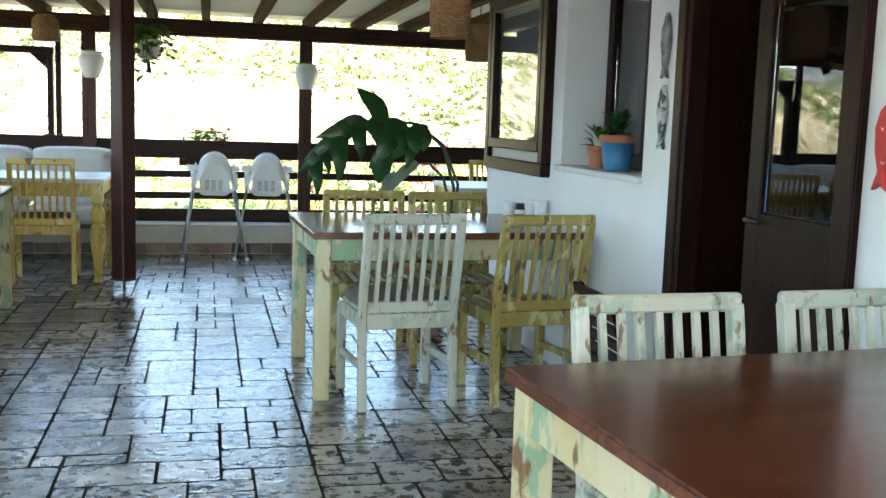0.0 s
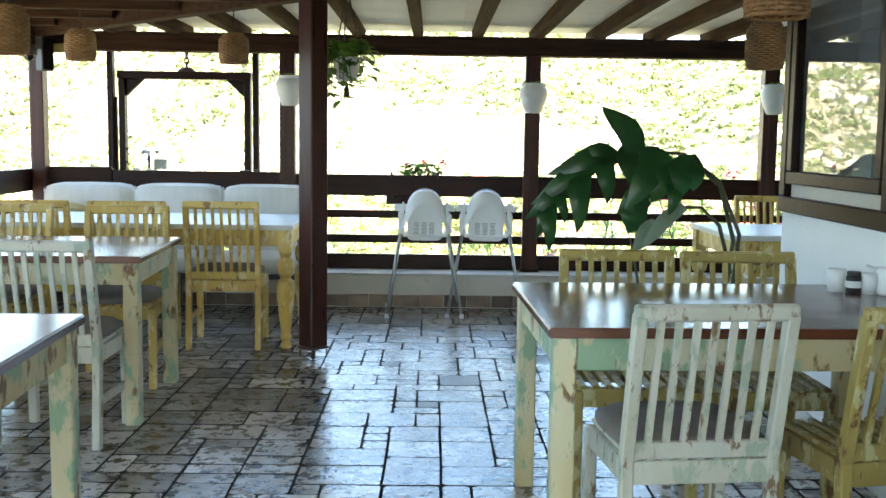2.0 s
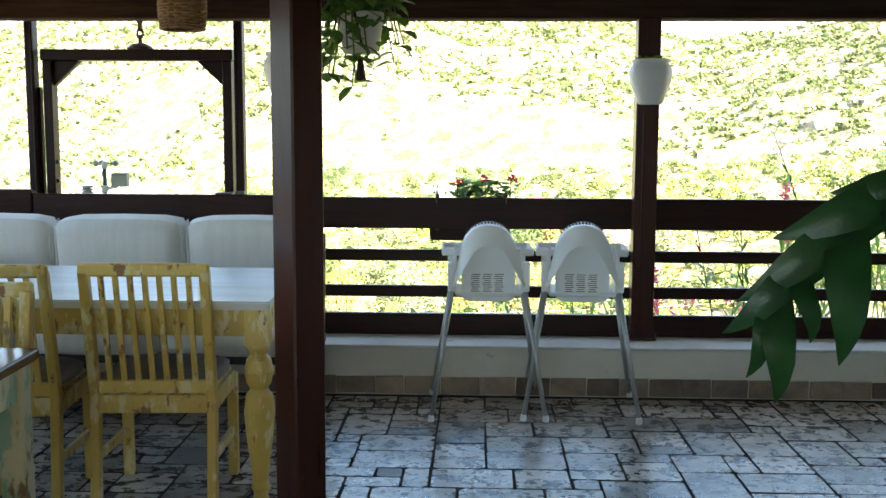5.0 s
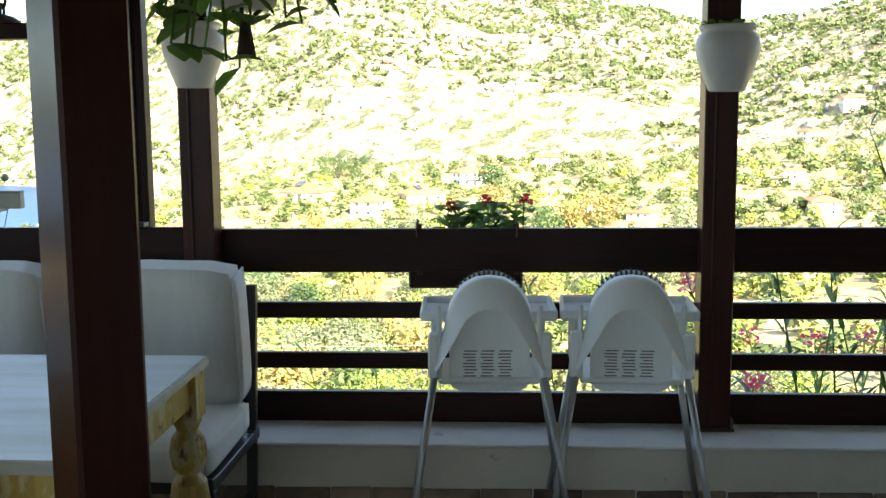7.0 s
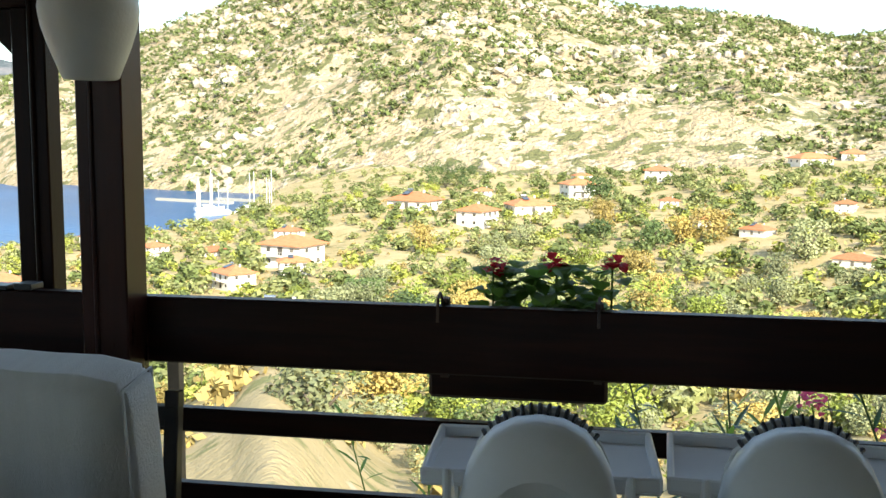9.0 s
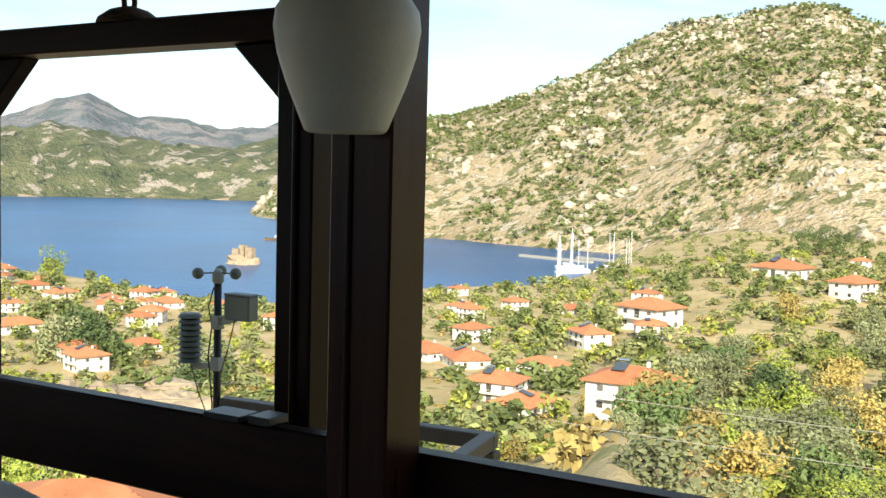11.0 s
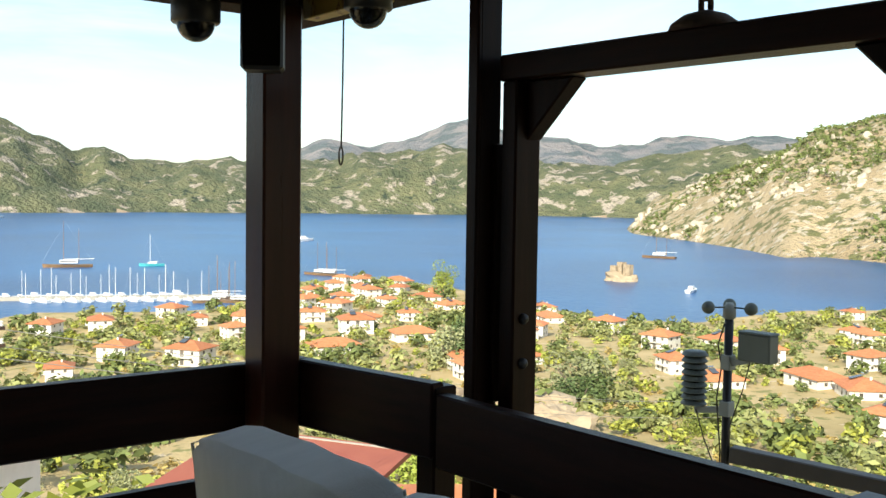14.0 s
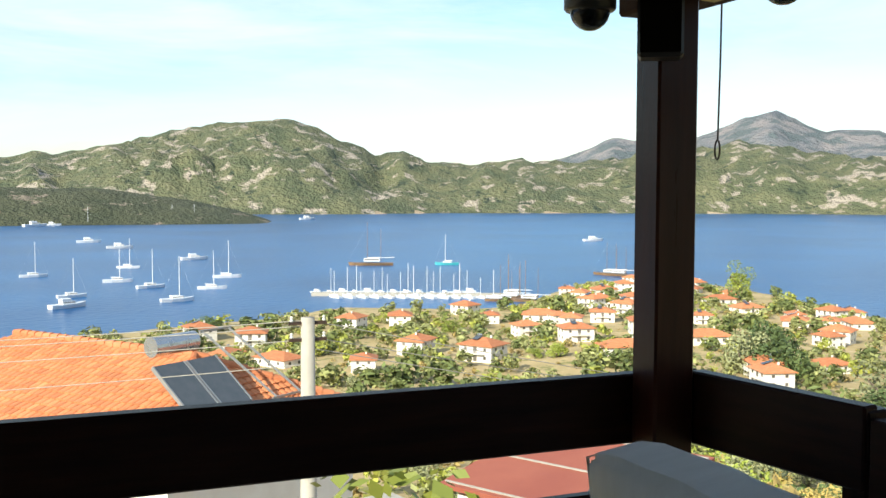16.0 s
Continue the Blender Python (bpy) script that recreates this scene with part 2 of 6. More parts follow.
def beam2(bm, a, b, w, h, up=(0, 0, 1)):
    """A straight bar of section w x h from a to b."""
    a, b = Vector(a), Vector(b)
    y = (b - a).normalized()
    x = y.cross(Vector(up)).normalized()
    z = x.cross(y)
    k = Matrix((x, y, z)).transposed().to_4x4()
    k.translation = (a + b) / 2
    return bmesh.ops.create_cube(bm, size=1.0, matrix=k @ Matrix.Diagonal((w, (b - a).length, h, 1)))["verts"]


def rod(bm, a, b, r, r2=None, seg=10):
    a, b = Vector(a), Vector(b)
    q = (b - a).to_track_quat("Z", "Y").to_matrix().to_4x4()
    q.translation = (a + b) / 2
    return bmesh.ops.create_cone(bm, cap_ends=True, segments=seg, radius1=r, radius2=r if r2 is None else r2, depth=(b - a).length, matrix=q)["verts"]


def tube(bm, pts, r, seg=8):
    """A round tube through points; r may be one radius or one for each point."""
    pts = [Vector(p) for p in pts]
    rings = []
    for i, p in enumerate(pts):
        d = (pts[min(i + 1, len(pts) - 1)] - pts[max(i - 1, 0)]).normalized()
        x = d.cross(Vector((0.31, 0.17, 0.93))).normalized()
        y = d.cross(x)
        rr = r[i] if isinstance(r, (list, tuple)) else r
        rings.append([bm.verts.new(p + (x * math.cos(2 * math.pi * k / seg) + y * math.sin(2 * math.pi * k / seg)) * rr) for k in range(seg)])
    for a, b in zip(rings, rings[1:]):
        for k in range(seg):
            bm.faces.new((a[k], a[(k + 1) % seg], b[(k + 1) % seg], b[k]))
    bm.faces.new(rings[0])
    bm.faces.new(list(reversed(rings[-1])))


def lathe(bm, prof, seg=24, o=(0, 0, 0)):
    """A turned body from (radius, height) pairs."""
    rings = [[bm.verts.new((o[0] + r * math.cos(2 * math.pi * k / seg), o[1] + r * math.sin(2 * math.pi * k / seg), o[2] + z)) for k in range(seg)] for r, z in prof]
    for a, b in zip(rings, rings[1:]):
        for k in range(seg):
            bm.faces.new((a[k], a[(k + 1) % seg], b[(k + 1) % seg], b[k]))
    bm.faces.new(list(reversed(rings[0])))
    bm.faces.new(rings[-1])


def prism(bm, pts, h, m=None):
    """A flat outline (x, y) given thickness h along z."""
    lo = [bm.verts.new((x, y, 0)) for x, y in pts]
    hi = [bm.verts.new((x, y, h)) for x, y in pts]
    n = len(pts)
    bm.faces.new(list(reversed(lo)))
    bm.faces.new(hi)
    for k in range(n):
        bm.faces.new((lo[k], lo[(k + 1) % n], hi[(k + 1) % n], hi[k]))
    if m is not None:
        bmesh.ops.transform(bm, matrix=m, verts=lo + hi)


def finish(bm, name, material, bevel=0.0, smooth=False, seg=1):
    bmesh.ops.recalc_face_normals(bm, faces=bm.faces)
    if bevel:
        ed = [e for e in bm.edges if len(e.link_faces) == 2 and e.calc_face_angle(0) > 0.6]
        bmesh.ops.bevel(bm, geom=ed, offset=bevel, segments=seg, affect="EDGES", clamp_overlap=True)
    me = bpy.data.meshes.new(name)
    bm.to_mesh(me)
    bm.free()
    for q in material if isinstance(material, (list, tuple)) else [material]:
        me.materials.append(q)
    if smooth:
        me.shade_smooth()
    return me


def part(name, bm, material, parent, label="", bevel=0.0, smooth=False, seg=1, at=None):
    ob = new(name, finish(bm, name, material, bevel, smooth, seg))
    ob.parent = parent
    if at is not None:
        ob.matrix_basis = at
    return tagged(ob, label=label) if label else ob


def thing(name, label, category, m=None, group="", kind=""):
    ob = new(name)
    ob.empty_display_size = 0.1
    if m is not None:
        ob.matrix_basis = m
    return tagged(ob, label, category, group, kind)


def solid(name, bm, material, label, category, m=None, group="", kind="", bevel=0.0, smooth=False, seg=1):
    ob = new(name, finish(bm, name, material, bevel, smooth, seg))
    if m is not None:
        ob.matrix_basis = m
    return tagged(ob, label, category, group, kind)


def setting(name, bm, material, label="", bevel=0.0, smooth=False):
    return solid(name, bm, material, label, "", None, "", "structure", bevel, smooth)


def B():
    return bmesh.new()

# ---- the terrace: structure ----
XW = -0.219          # face of the house wall
YR = 8.48            # room side of the front rail
XL = -5.107          # room side of the side rail
X0, X1, Y0 = -5.46, 4.2, -3.2

b = B()
bx(b, ((X0 + X1) / 2, (Y0 + 8.3) / 2, -0.156), (X1 - X0, 8.3 - Y0, 0.3))
floor = setting("floor", b, GROUT, "tumbled travertine floor with dark joints")

b = B()
bx(b, ((X0 + X1) / 2, 8.44, -0.02), (X1 - X0, 0.40, 0.56))
low_front = setting("wall_low_front", b, CREAM_WALL, "low cream parapet below the railing", bevel=0.01)
b = B()
bx(b, ((X0 + X1) / 2, 8.43, 0.266), (X1 - X0, 0.43, 0.012))
setting("trim_ledge_front", b, SILL, "whitewashed parapet ledge", bevel=0.004)
b = B()
bx(b, (-5.26, (Y0 + 8.22) / 2, -0.02), (0.40, 8.22 - Y0, 0.56))
setting("wall_low_side", b, CREAM_WALL, "low cream parapet of the open side", bevel=0.01)

# posts on the parapet, the beam they carry
COLS = [(-3.113, 8.438), (-1.148, 8.465), (0.775, 8.465), (2.75, 8.465)]
for i, (x, y) in enumerate(COLS):
    b = B()
    bx(b, (x, y, 1.14), (0.122, 0.112, 1.74))
    bx(b, (x - 0.02, y - 0.059, 1.14), (0.012, 0.008, 1.72))
    setting("post_%d" % (i + 1), b, POSTM, "dark stained square timber post", bevel=0.006)
    b = B()
    bx(b, (x, y, 0.279), (0.15, 0.14, 0.012))
    for dx in (-0.066, 0.066):
        bx(b, (x + dx, y - 0.05, 0.30), (0.006, 0.05, 0.05))
        rod(b, (x + dx * 1.02, y - 0.05, 0.305), (x + dx * 1.2, y - 0.05, 0.305), 0.006, seg=6)
    setting("post_shoe_%d" % (i + 1), b, RUST, "rusty steel post shoe")
b = B()
bx(b, (-5.057, 8.316, 1.14), (0.100, 0.114, 1.74))
bx(b, (-5.112, 8.316, 1.14), (0.012, 0.10, 1.74))
setting("post_corner", b, POSTM, "dark stained corner post", bevel=0.006)
for i, y in enumerate((6.3, 4.2, 2.1, 0.0, -2.1)):
    b = B()
    bx(b, (-5.17, y, 1.14), (0.13, 0.13, 1.74))
    setting("post_side_%d" % (i + 1), b, DARK, "dark stained side post", bevel=0.006)
b = B()
bx(b, ((X0 + X1) / 2, 8.505, 2.085), (X1 - X0, 0.15, 0.15))
setting("beam_front", b, BEAM, "dark eaves beam", bevel=0.008)
b = B()
bx(b, (-5.17, (Y0 + 8.42) / 2, 2.085), (0.14, 8.42 - Y0, 0.15))
setting("beam_side", b, BEAM, "dark eaves beam of the open side", bevel=0.008)

# diagonal post under the hip, free of the floor on a steel pin
b = B()
bx(b, (-2.655, 6.27, 1.11), (0.126, 0.126, 2.06), 45)
hip_post = thing("timber_post", "dark red-brown square timber post on a steel pin", "post", pose(0, 0, 0))
part("shaft", b, POSTM, hip_post, bevel=0.007)
b = B()
bx(b, (-2.655, 6.279, 0.074), (0.135, 0.135, 0.012), 45)
rod(b, (-2.655, 6.279, 0), (-2.655, 6.279, 0.06), 0.012)
for dx, dy in ((0, -0.08), (0.08, 0), (-0.08, 0), (0, 0.08)):
    rod(b, (-2.655 + dx, 6.279 + dy, 0.02), (-2.655 + dx, 6.279 + dy, 0.06), 0.006, seg=6)
part("foot", b, RUST, hip_post, "rusty steel foot plate with bolts")
b = B()
beam2(b, (-5.17, 8.42, 2.17), (-1.0, 4.68, 2.22), 0.10, 0.15)
setting("beam_hip", b, BEAM, "dark diagonal hip beam", bevel=0.006)

# ceiling and rafters
b = B()
bx(b, ((X0 + X1) / 2 - 0.1, (Y0 + 9.0) / 2, 2.30), (X1 - X0 + 0.7, 9.0 - Y0, 0.10))
for k in range(30):
    x = -5.8 + k * 0.34
    bx(b, (x, (Y0 + 9.0) / 2, 2.2485), (0.006, 9.0 - Y0 - 0.02, 0.004))
setting("ceiling", b, CEIL, "white painted board ceiling")
for k in range(-6, 13):
    x = -2.076 + 0.482 * k
    yh = max(Y0, 8.36 - (x + 5.17) * 0.853 + 0.06) if x < -2.3 else Y0
    b = B()
    bx(b, (x, (yh + 8.9) / 2, 2.197), (0.075, 8.9 - yh, 0.105))
    setting("rafter_%d" % (k + 7), b, RAFTER, "worn wooden rafter", bevel=0.006)
for k in range(17):
    y = 7.95 - 0.5 * k
    xe = min(-2.7, -5.17 + (8.36 - y) / 0.853 - 0.08)
    if xe - X0 < 0.3:
        continue
    b = B()
    bx(b, ((X0 - 0.35 + xe) / 2, y, 2.197), (xe - X0 + 0.35, 0.075, 0.105))
    setting("rafter_side_%d" % (k + 1), b, BEAM, "worn wooden rafter of the hip", bevel=0.006)


def railing(prefix, spans, along_x):
    """Top board and three lower boards between posts."""
    for i, (a, c) in enumerate(spans):
        low = 0.014 if along_x else 0.0
        for j, (z0, z1, th) in enumerate(((0.887 - low, 1.063 - 1.3 * low, 0.045), (0.705 - low, 0.769 - low, 0.035), (0.502 - low, 0.567 - low, 0.035), (0.288 - low, 0.409 - low, 0.04))):
            b = B()
            if along_x:
                bx(b, ((a + c) / 2, YR + 0.03 + th / 2 - 0.02, (z0 + z1) / 2), (c - a, th, z1 - z0))
            else:
                bx(b, (XL - 0.01 - th / 2, (a + c) / 2, (z0 + z1) / 2), (th, c - a, z1 - z0))
            setting("%s_%d_board_%d" % (prefix, i + 1, j + 1), b, DARKH if along_x else DARKY, "dark stained railing board", bevel=0.005)


railing("rail_front", [(-3.18, -1.15), (-1.146, 0.77), (0.774, 2.75)], True)
railing("rail_side", [(6.366, 8.47), (4.266, 6.234), (2.166, 4.134), (0.066, 2.034), (-2.034, -0.066)], False)
# the short board between the corner post and the lift-out section
for j, (z0, z1, th) in enumerate(((0.900, 1.080, 0.045), (0.705, 0.769, 0.035), (0.502, 0.567, 0.035), (0.288, 0.409, 0.04))):
    b = B()
    beam2(b, (-5.03, 8.395, (z0 + z1) / 2), (-4.545, 8.470, (z0 + z1) / 2), th, z1 - z0)
    setting("rail_corner_board_%d" % (j + 1), b, DARKH, "dark stained railing board", bevel=0.005)
# the lift-out section beside the frame: a proud board with end blocks
b = B()
bx(b, (-3.855, 8.475, 0.968), (1.365, 0.04, 0.176))
setting("rail_gate_board", b, DARKH, "dark stained lift-out railing board", bevel=0.005)
b = B()
bx(b, (-4.575, 8.49, 0.83), (0.07, 0.07, 0.48))
setting("rail_gate_block", b, DARK, "dark stained railing block", bevel=0.005)
b = B()
bx(b, (-3.46, 8.47, 1.062), (0.09, 0.06, 0.012))
bx(b, (-3.37, 8.47, 1.066), (0.05, 0.06, 0.016))
setting("rail_gate_hinge", b, BLACK, "black steel strap on the railing", bevel=0.002)
for j, (z0, z1) in enumerate(((0.705, 0.769), (0.497, 0.567), (0.285, 0.409))):
    b = B()
    bx(b, (-3.855, 8.49, (z0 + z1) / 2), (1.365, 0.035, z1 - z0))
    setting("rail_gate_slat_%d" % (j + 1), b, DARKH, "dark stained railing board", bevel=0.005)

# house wall with window, recessed window and doorway
b = B()
ZT = 2.25
for y0, y1, z0, z1 in ((5.10, 5.19, -0.1, ZT), (3.75, 3.92, -0.1, ZT), (2.35, 2.71, -0.1, ZT), (Y0, 1.19, -0.1, ZT),
                       (3.92, 5.10, -0.1, 1.03), (3.92, 5.10, 2.12, ZT), (2.71, 3.75, -0.1, 1.09), (2.71, 3.75, 2.12, ZT), (1.19, 2.35, 2.12, ZT)):
    bx(b, (XW + 0.15, (y0 + y1) / 2, (z0 + z1) / 2), (0.30, y1 - y0, z1 - z0))
bmesh.ops.remove_doubles(b, verts=b.verts, dist=0.0005)
setting("wall_house", b, PLASTER, "white plastered house wall")
b = B()
bx(b, (2.14, 5.04, 1.075), (4.12, 0.30, 2.35))
setting("wall_house_end", b, PLASTER, "white plastered end wall of the house")
# unseen back wall, added with a wide opening that lets light in from behind
b = B()
bx(b, ((X0 + X1) / 2, Y0 - 0.15, -0.02), (X1 - X0, 0.30, 0.16))
bx(b, ((X0 + X1) / 2, Y0 - 0.15, 2.19), (X1 - X0, 0.30, 0.12))
bx(b, (2.0, Y0 - 0.15, 1.095), (4.4, 0.30, 2.07))
bx(b, (-5.33, Y0 - 0.15, 1.095), (0.26, 0.30, 2.07))
setting("wall_back", b, PLASTER, "unseen white back wall, opened to let light in")
b = B()
bx(b, (X1 + 0.15, (Y0 + 8.6) / 2, 1.075), (0.30, 8.6 - Y0, 2.35))
setting("wall_far_side", b, PLASTER, "white plastered far wall")
# near-black floor, linings and ceiling carry the room's shade in their colour
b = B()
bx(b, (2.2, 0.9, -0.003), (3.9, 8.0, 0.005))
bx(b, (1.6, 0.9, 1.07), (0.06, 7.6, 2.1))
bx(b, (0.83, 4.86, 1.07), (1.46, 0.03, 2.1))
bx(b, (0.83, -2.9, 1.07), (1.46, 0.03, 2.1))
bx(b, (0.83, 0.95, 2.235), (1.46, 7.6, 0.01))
setting("wall_inner", b, SHADE_AND_GRILLE, "near-black room lining, the shade inside the house put in its colour")
b = B()
bx(b, (XW - 0.006, 3.6, 0.06), (0.012, 2.5, 0.12))
setting("baseboard_house", b, SILL, "white skirting of the house wall", bevel=0.003)


def ring(bm, x, y0, y1, z0, z1, w, t):
    """A rectangular frame in a wall that runs along y."""
    bx(bm, (x, (y0 + y1) / 2, z0 + w / 2), (t, y1 - y0, w))
    bx(bm, (x, (y0 + y1) / 2, z1 - w / 2), (t, y1 - y0, w))
    for y in (y0 + w / 2, y1 - w / 2):
        bx(bm, (x, y, (z0 + z1) / 2), (t - 0.004, w, z1 - z0 - 2 * w))


win = thing("window_1", "dark-framed outward window with reflecting glass", "window", kind="structure")
b = B()
ring(b, XW - 0.02, 3.925, 5.11, 1.015, 2.13, 0.075, 0.07)
part("outer_frame", b, DARK, win, bevel=0.006)
b = B()
bx(b, (XW - 0.005, 4.515, 1.12), (0.03, 1.03, 0.06))
part("cream_filler", b, CREAM_WALL, win, "cream filler strip")
b = B()
ring(b, XW - 0.03, 4.01, 5.02, 1.15, 2.06, 0.06, 0.05)
part("sash", b, DARK, win, bevel=0.005)
b = B()
bx(b, (XW - 0.02, 4.515, 1.605), (0.006, 0.90, 0.80))
part("pane", b, GLASS, win).visible_shadow = False

win = thing("window_2", "recessed dark wooden window with a plastered sill", "window", kind="structure")
b = B()
ring(b, XW + 0.26, 2.71, 3.75, 1.10, 2.12, 0.07, 0.06)
bx(b, (XW + 0.26, 3.23, 1.61), (0.05, 0.08, 0.9))
part("frame", b, DARK, win, bevel=0.005)
for y in (2.985, 3.475):
    b = B()
    bx(b, (XW + 0.26, y, 1.61), (0.006, 0.40, 0.87))
    part("pane", b, GLASS, win).visible_shadow = False
b = B()
bx(b, (XW + 0.09, 3.23, 1.082), (0.26, 1.06, 0.03))
part("sill", b, SILL, win, "whitewashed sill", bevel=0.006)

door = thing("door_1", "open dark wooden doorway with a glazed leaf", "door", kind="structure")
b = B()
for y in (1.235, 2.305):
    bx(b, (XW + 0.01, y, 1.05), (0.09, 0.09, 2.1))
    bx(b, (XW - 0.035, y + (0.02 if y > 2 else -0.02), 1.05), (0.02, 0.07, 2.1))
bx(b, (XW + 0.01, 1.80, 2.11), (0.09, 1.0, 0.08))
# dark boards added over the white reveals, standing in for the opening's shade
for y in (1.204, 2.336):
    bx(b, (XW + 0.185, y, 1.05), (0.255, 0.028, 2.1))
part("door_frame", b, DARK, door, bevel=0.006)
b = B()
for y in (1.325, 1.83):
    bx(b, (XW + 0.05, y, 1.03), (0.045, 0.09, 2.04))
for z, h in ((0.53, 1.00), (2.0, 0.1)):
    bx(b, (XW + 0.05, 1.578, z), (0.04, 0.415, h))
part("leaf", b, DARK, door, bevel=0.005)
b = B()
bx(b, (XW + 0.05, 1.578, 1.49), (0.006, 0.41, 0.93))
part("pane", b, GLASS, door).visible_shadow = False
b = B()
rod(b, (XW + 0.0, 1.83, 1.0), (XW + 0.05, 1.83, 1.0), 0.01)
rod(b, (XW + 0.0, 1.83, 1.0), (XW + 0.0, 1.74, 1.0), 0.009)
part("door_handle", b, RUST, door, "dark metal lever handle", smooth=True)

# ---- furniture ----


def chair(name, label, paint, seat="slats", rise=0.0, group="chairs on the terrace"):
    """A slat-backed wooden chair; it faces +y, its origin is under the middle of the backrest."""
    c = thing(name, label, "chair", group=group)
    w = 0.215
    for sx in (-1, 1):
        b = B()
        beam2(b, (sx * w, 0.0, 0.0), (sx * w, 0.035, 0.45), 0.036, 0.042, (0, 1, 0))
        beam2(b, (sx * w, 0.035, 0.43), (sx * w, -0.055, 0.872 + rise), 0.036, 0.04, (0, 1, 0))
        part("back_leg", b, paint, c, bevel=0.004)
        b = B()
        beam2(b, (sx * w, 0.42, 0.0), (sx * w, 0.415, 0.43), 0.04, 0.04, (0, 1, 0))
        part("front_leg", b, paint, c, bevel=0.004)
        b = B()
        beam2(b, (sx * w, 0.04, 0.20), (sx * w, 0.41, 0.19), 0.02, 0.035)
        part("stretcher", b, paint, c, bevel=0.003)
    b = B()
    for y in (0.03, 0.415):
        bx(b, (0, y, 0.405), (0.40, 0.025, 0.07))
    for sx in (-1, 1):
        bx(b, (sx * w, 0.225, 0.405), (0.025, 0.36, 0.068))
    part("seat_frame", b, paint, c, bevel=0.003)
    b = B()
    bx(b, (0, -0.058, 0.876 + rise), (0.466, 0.03, 0.048))
    part("top_rail", b, paint, c, bevel=0.008)
    b = B()
    bx(b, (0, 0.028, 0.47), (0.40, 0.025, 0.05))
    part("bottom_rail", b, paint, c, bevel=0.004)
    for k in range(7):
        b = B()
        x = -0.156 + 0.052 * k
        beam2(b, (x, 0.026, 0.48), (x, -0.055, 0.858 + rise), 0.019, 0.015, (0, 1, 0))
        part("slat", b, paint, c)
    for k in range(9):
        b = B()
        bx(b, (-0.196 + 0.049 * k, 0.225, 0.446), (0.026, 0.41, 0.014))
        part("seat_slat", b, paint, c, bevel=0.003)
    if seat == "pad":
        b = B()
        n = 20
        prof = [(0.2, 0.456), (0.225, 0.468), (0.225, 0.49), (0.20, 0.505), (0.1, 0.512)]
        rings = []
        for r, z in prof:
            ring_v = []
            for k in range(n):
                a = 2 * math.pi * k / n
                q = (abs(math.cos(a)) ** 4 + abs(math.sin(a)) ** 4) ** -0.25
                ring_v.append(b.verts.new((r * q * math.cos(a), 0.235 + r * 0.95 * q * math.sin(a), z)))
            rings.append(ring_v)
        for p, q in zip(rings, rings[1:]):
            for k in range(n):
                b.faces.new((p[k], p[(k + 1) % n], q[(k + 1) % n], q[k]))
        b.faces.new(list(reversed(rings[0])))
        b.faces.new(rings[-1])
        part("seat_pad", b, CUSH, c, "grey-brown tied seat pad", smooth=True)
    return c


def at(x, y, r=0.0):
    return pose(x, y, 0, 0, 0, r)


white = chair("dining_chair", "distressed white wooden slat-back chair with a grey seat pad", WHITEP, "pad")
white.matrix_basis = at(-1.17, 3.01, 6)
copy_thing(white, at(-0.958, 0.87, 183))
copy_thing(white, at(-0.375, 0.91, 185))
copy_thing(white, at(-3.57, 4.44, 0))
olive = chair("dining_chair", "worn olive-green wooden chair with a slatted seat", OLIVE, "slats")
olive.matrix_basis = at(-0.55, 3.02, 8)
copy_thing(olive, at(-1.19, 4.27, 180))
copy_thing(olive, at(-0.70, 4.25, 181))
copy_thing(olive, at(-4.30, 4.40, 3))
yel = chair("dining_chair", "honey-yellow distressed chair with a brown seat pad", YELLOW, "pad", 0.04)
yel.matrix_basis = at(-3.245, 6.50, 3)
copy_thing(yel, at(-3.80, 6.42, 5))
copy_thing(yel, at(-4.38, 6.40, 6))
copy_thing(yel, at(-3.66, 5.90, 185))
copy_thing(yel, at(-4.32, 5.92, 178))
copy_thing(yel, at(0.62, 7.95, 180))
copy_thing(yel, at(-3.40, 2.15, 0))


def square_table(name, label, sx, sy, m, paint=CREAM, legs="square", top=TOP, h=0.79, group="tables on the terrace"):
    """A table with its origin on the floor under the middle."""
    t = thing(name, label, "table", m, group)
    b = B()
    bx(b, (0, 0, h - 0.016), (sx, sy, 0.032))
    part("tabletop", b, top, t, bevel=0.006, seg=2)
    lx, ly = sx / 2 - 0.055, sy / 2 - 0.055
    for x in (-lx, lx):
        for y in (-ly, ly):
            b = B()
            if legs == "square":
                bx(b, (x, y, (h - 0.032) / 2), (0.07, 0.07, h - 0.032))
                part("leg", b, paint, t, bevel=0.005)
            else:
                bx(b, (x, y, h - 0.10), (0.085, 0.085, 0.136))
                lathe(b, [(0.026, 0.0), (0.036, 0.012), (0.03, 0.03), (0.024, 0.05), (0.036, 0.075), (0.028, 0.10), (0.034, 0.14), (0.05, 0.27), (0.058, 0.37),
                          (0.05, 0.43), (0.03, 0.455), (0.046, 0.475), (0.055, 0.52), (0.046, 0.565), (0.03, 0.585), (0.042, 0.61), (0.04, 0.63)], 20, (x, y, 0))
                part("leg", b, paint, t, "turned yellow leg", smooth=False)
    for sgn in (-1, 1):
        b = B()
        bx(b, (0, sgn * (ly + 0.012), h - 0.085), (2 * lx - 0.07, 0.022, 0.10))
        part("apron", b, paint, t, bevel=0.003)
        b = B()
        bx(b, (sgn * (lx + 0.012), 0, h - 0.085), (0.022, 2 * ly - 0.07, 0.10))
        part("apron", b, paint, t, bevel=0.003)
    return t


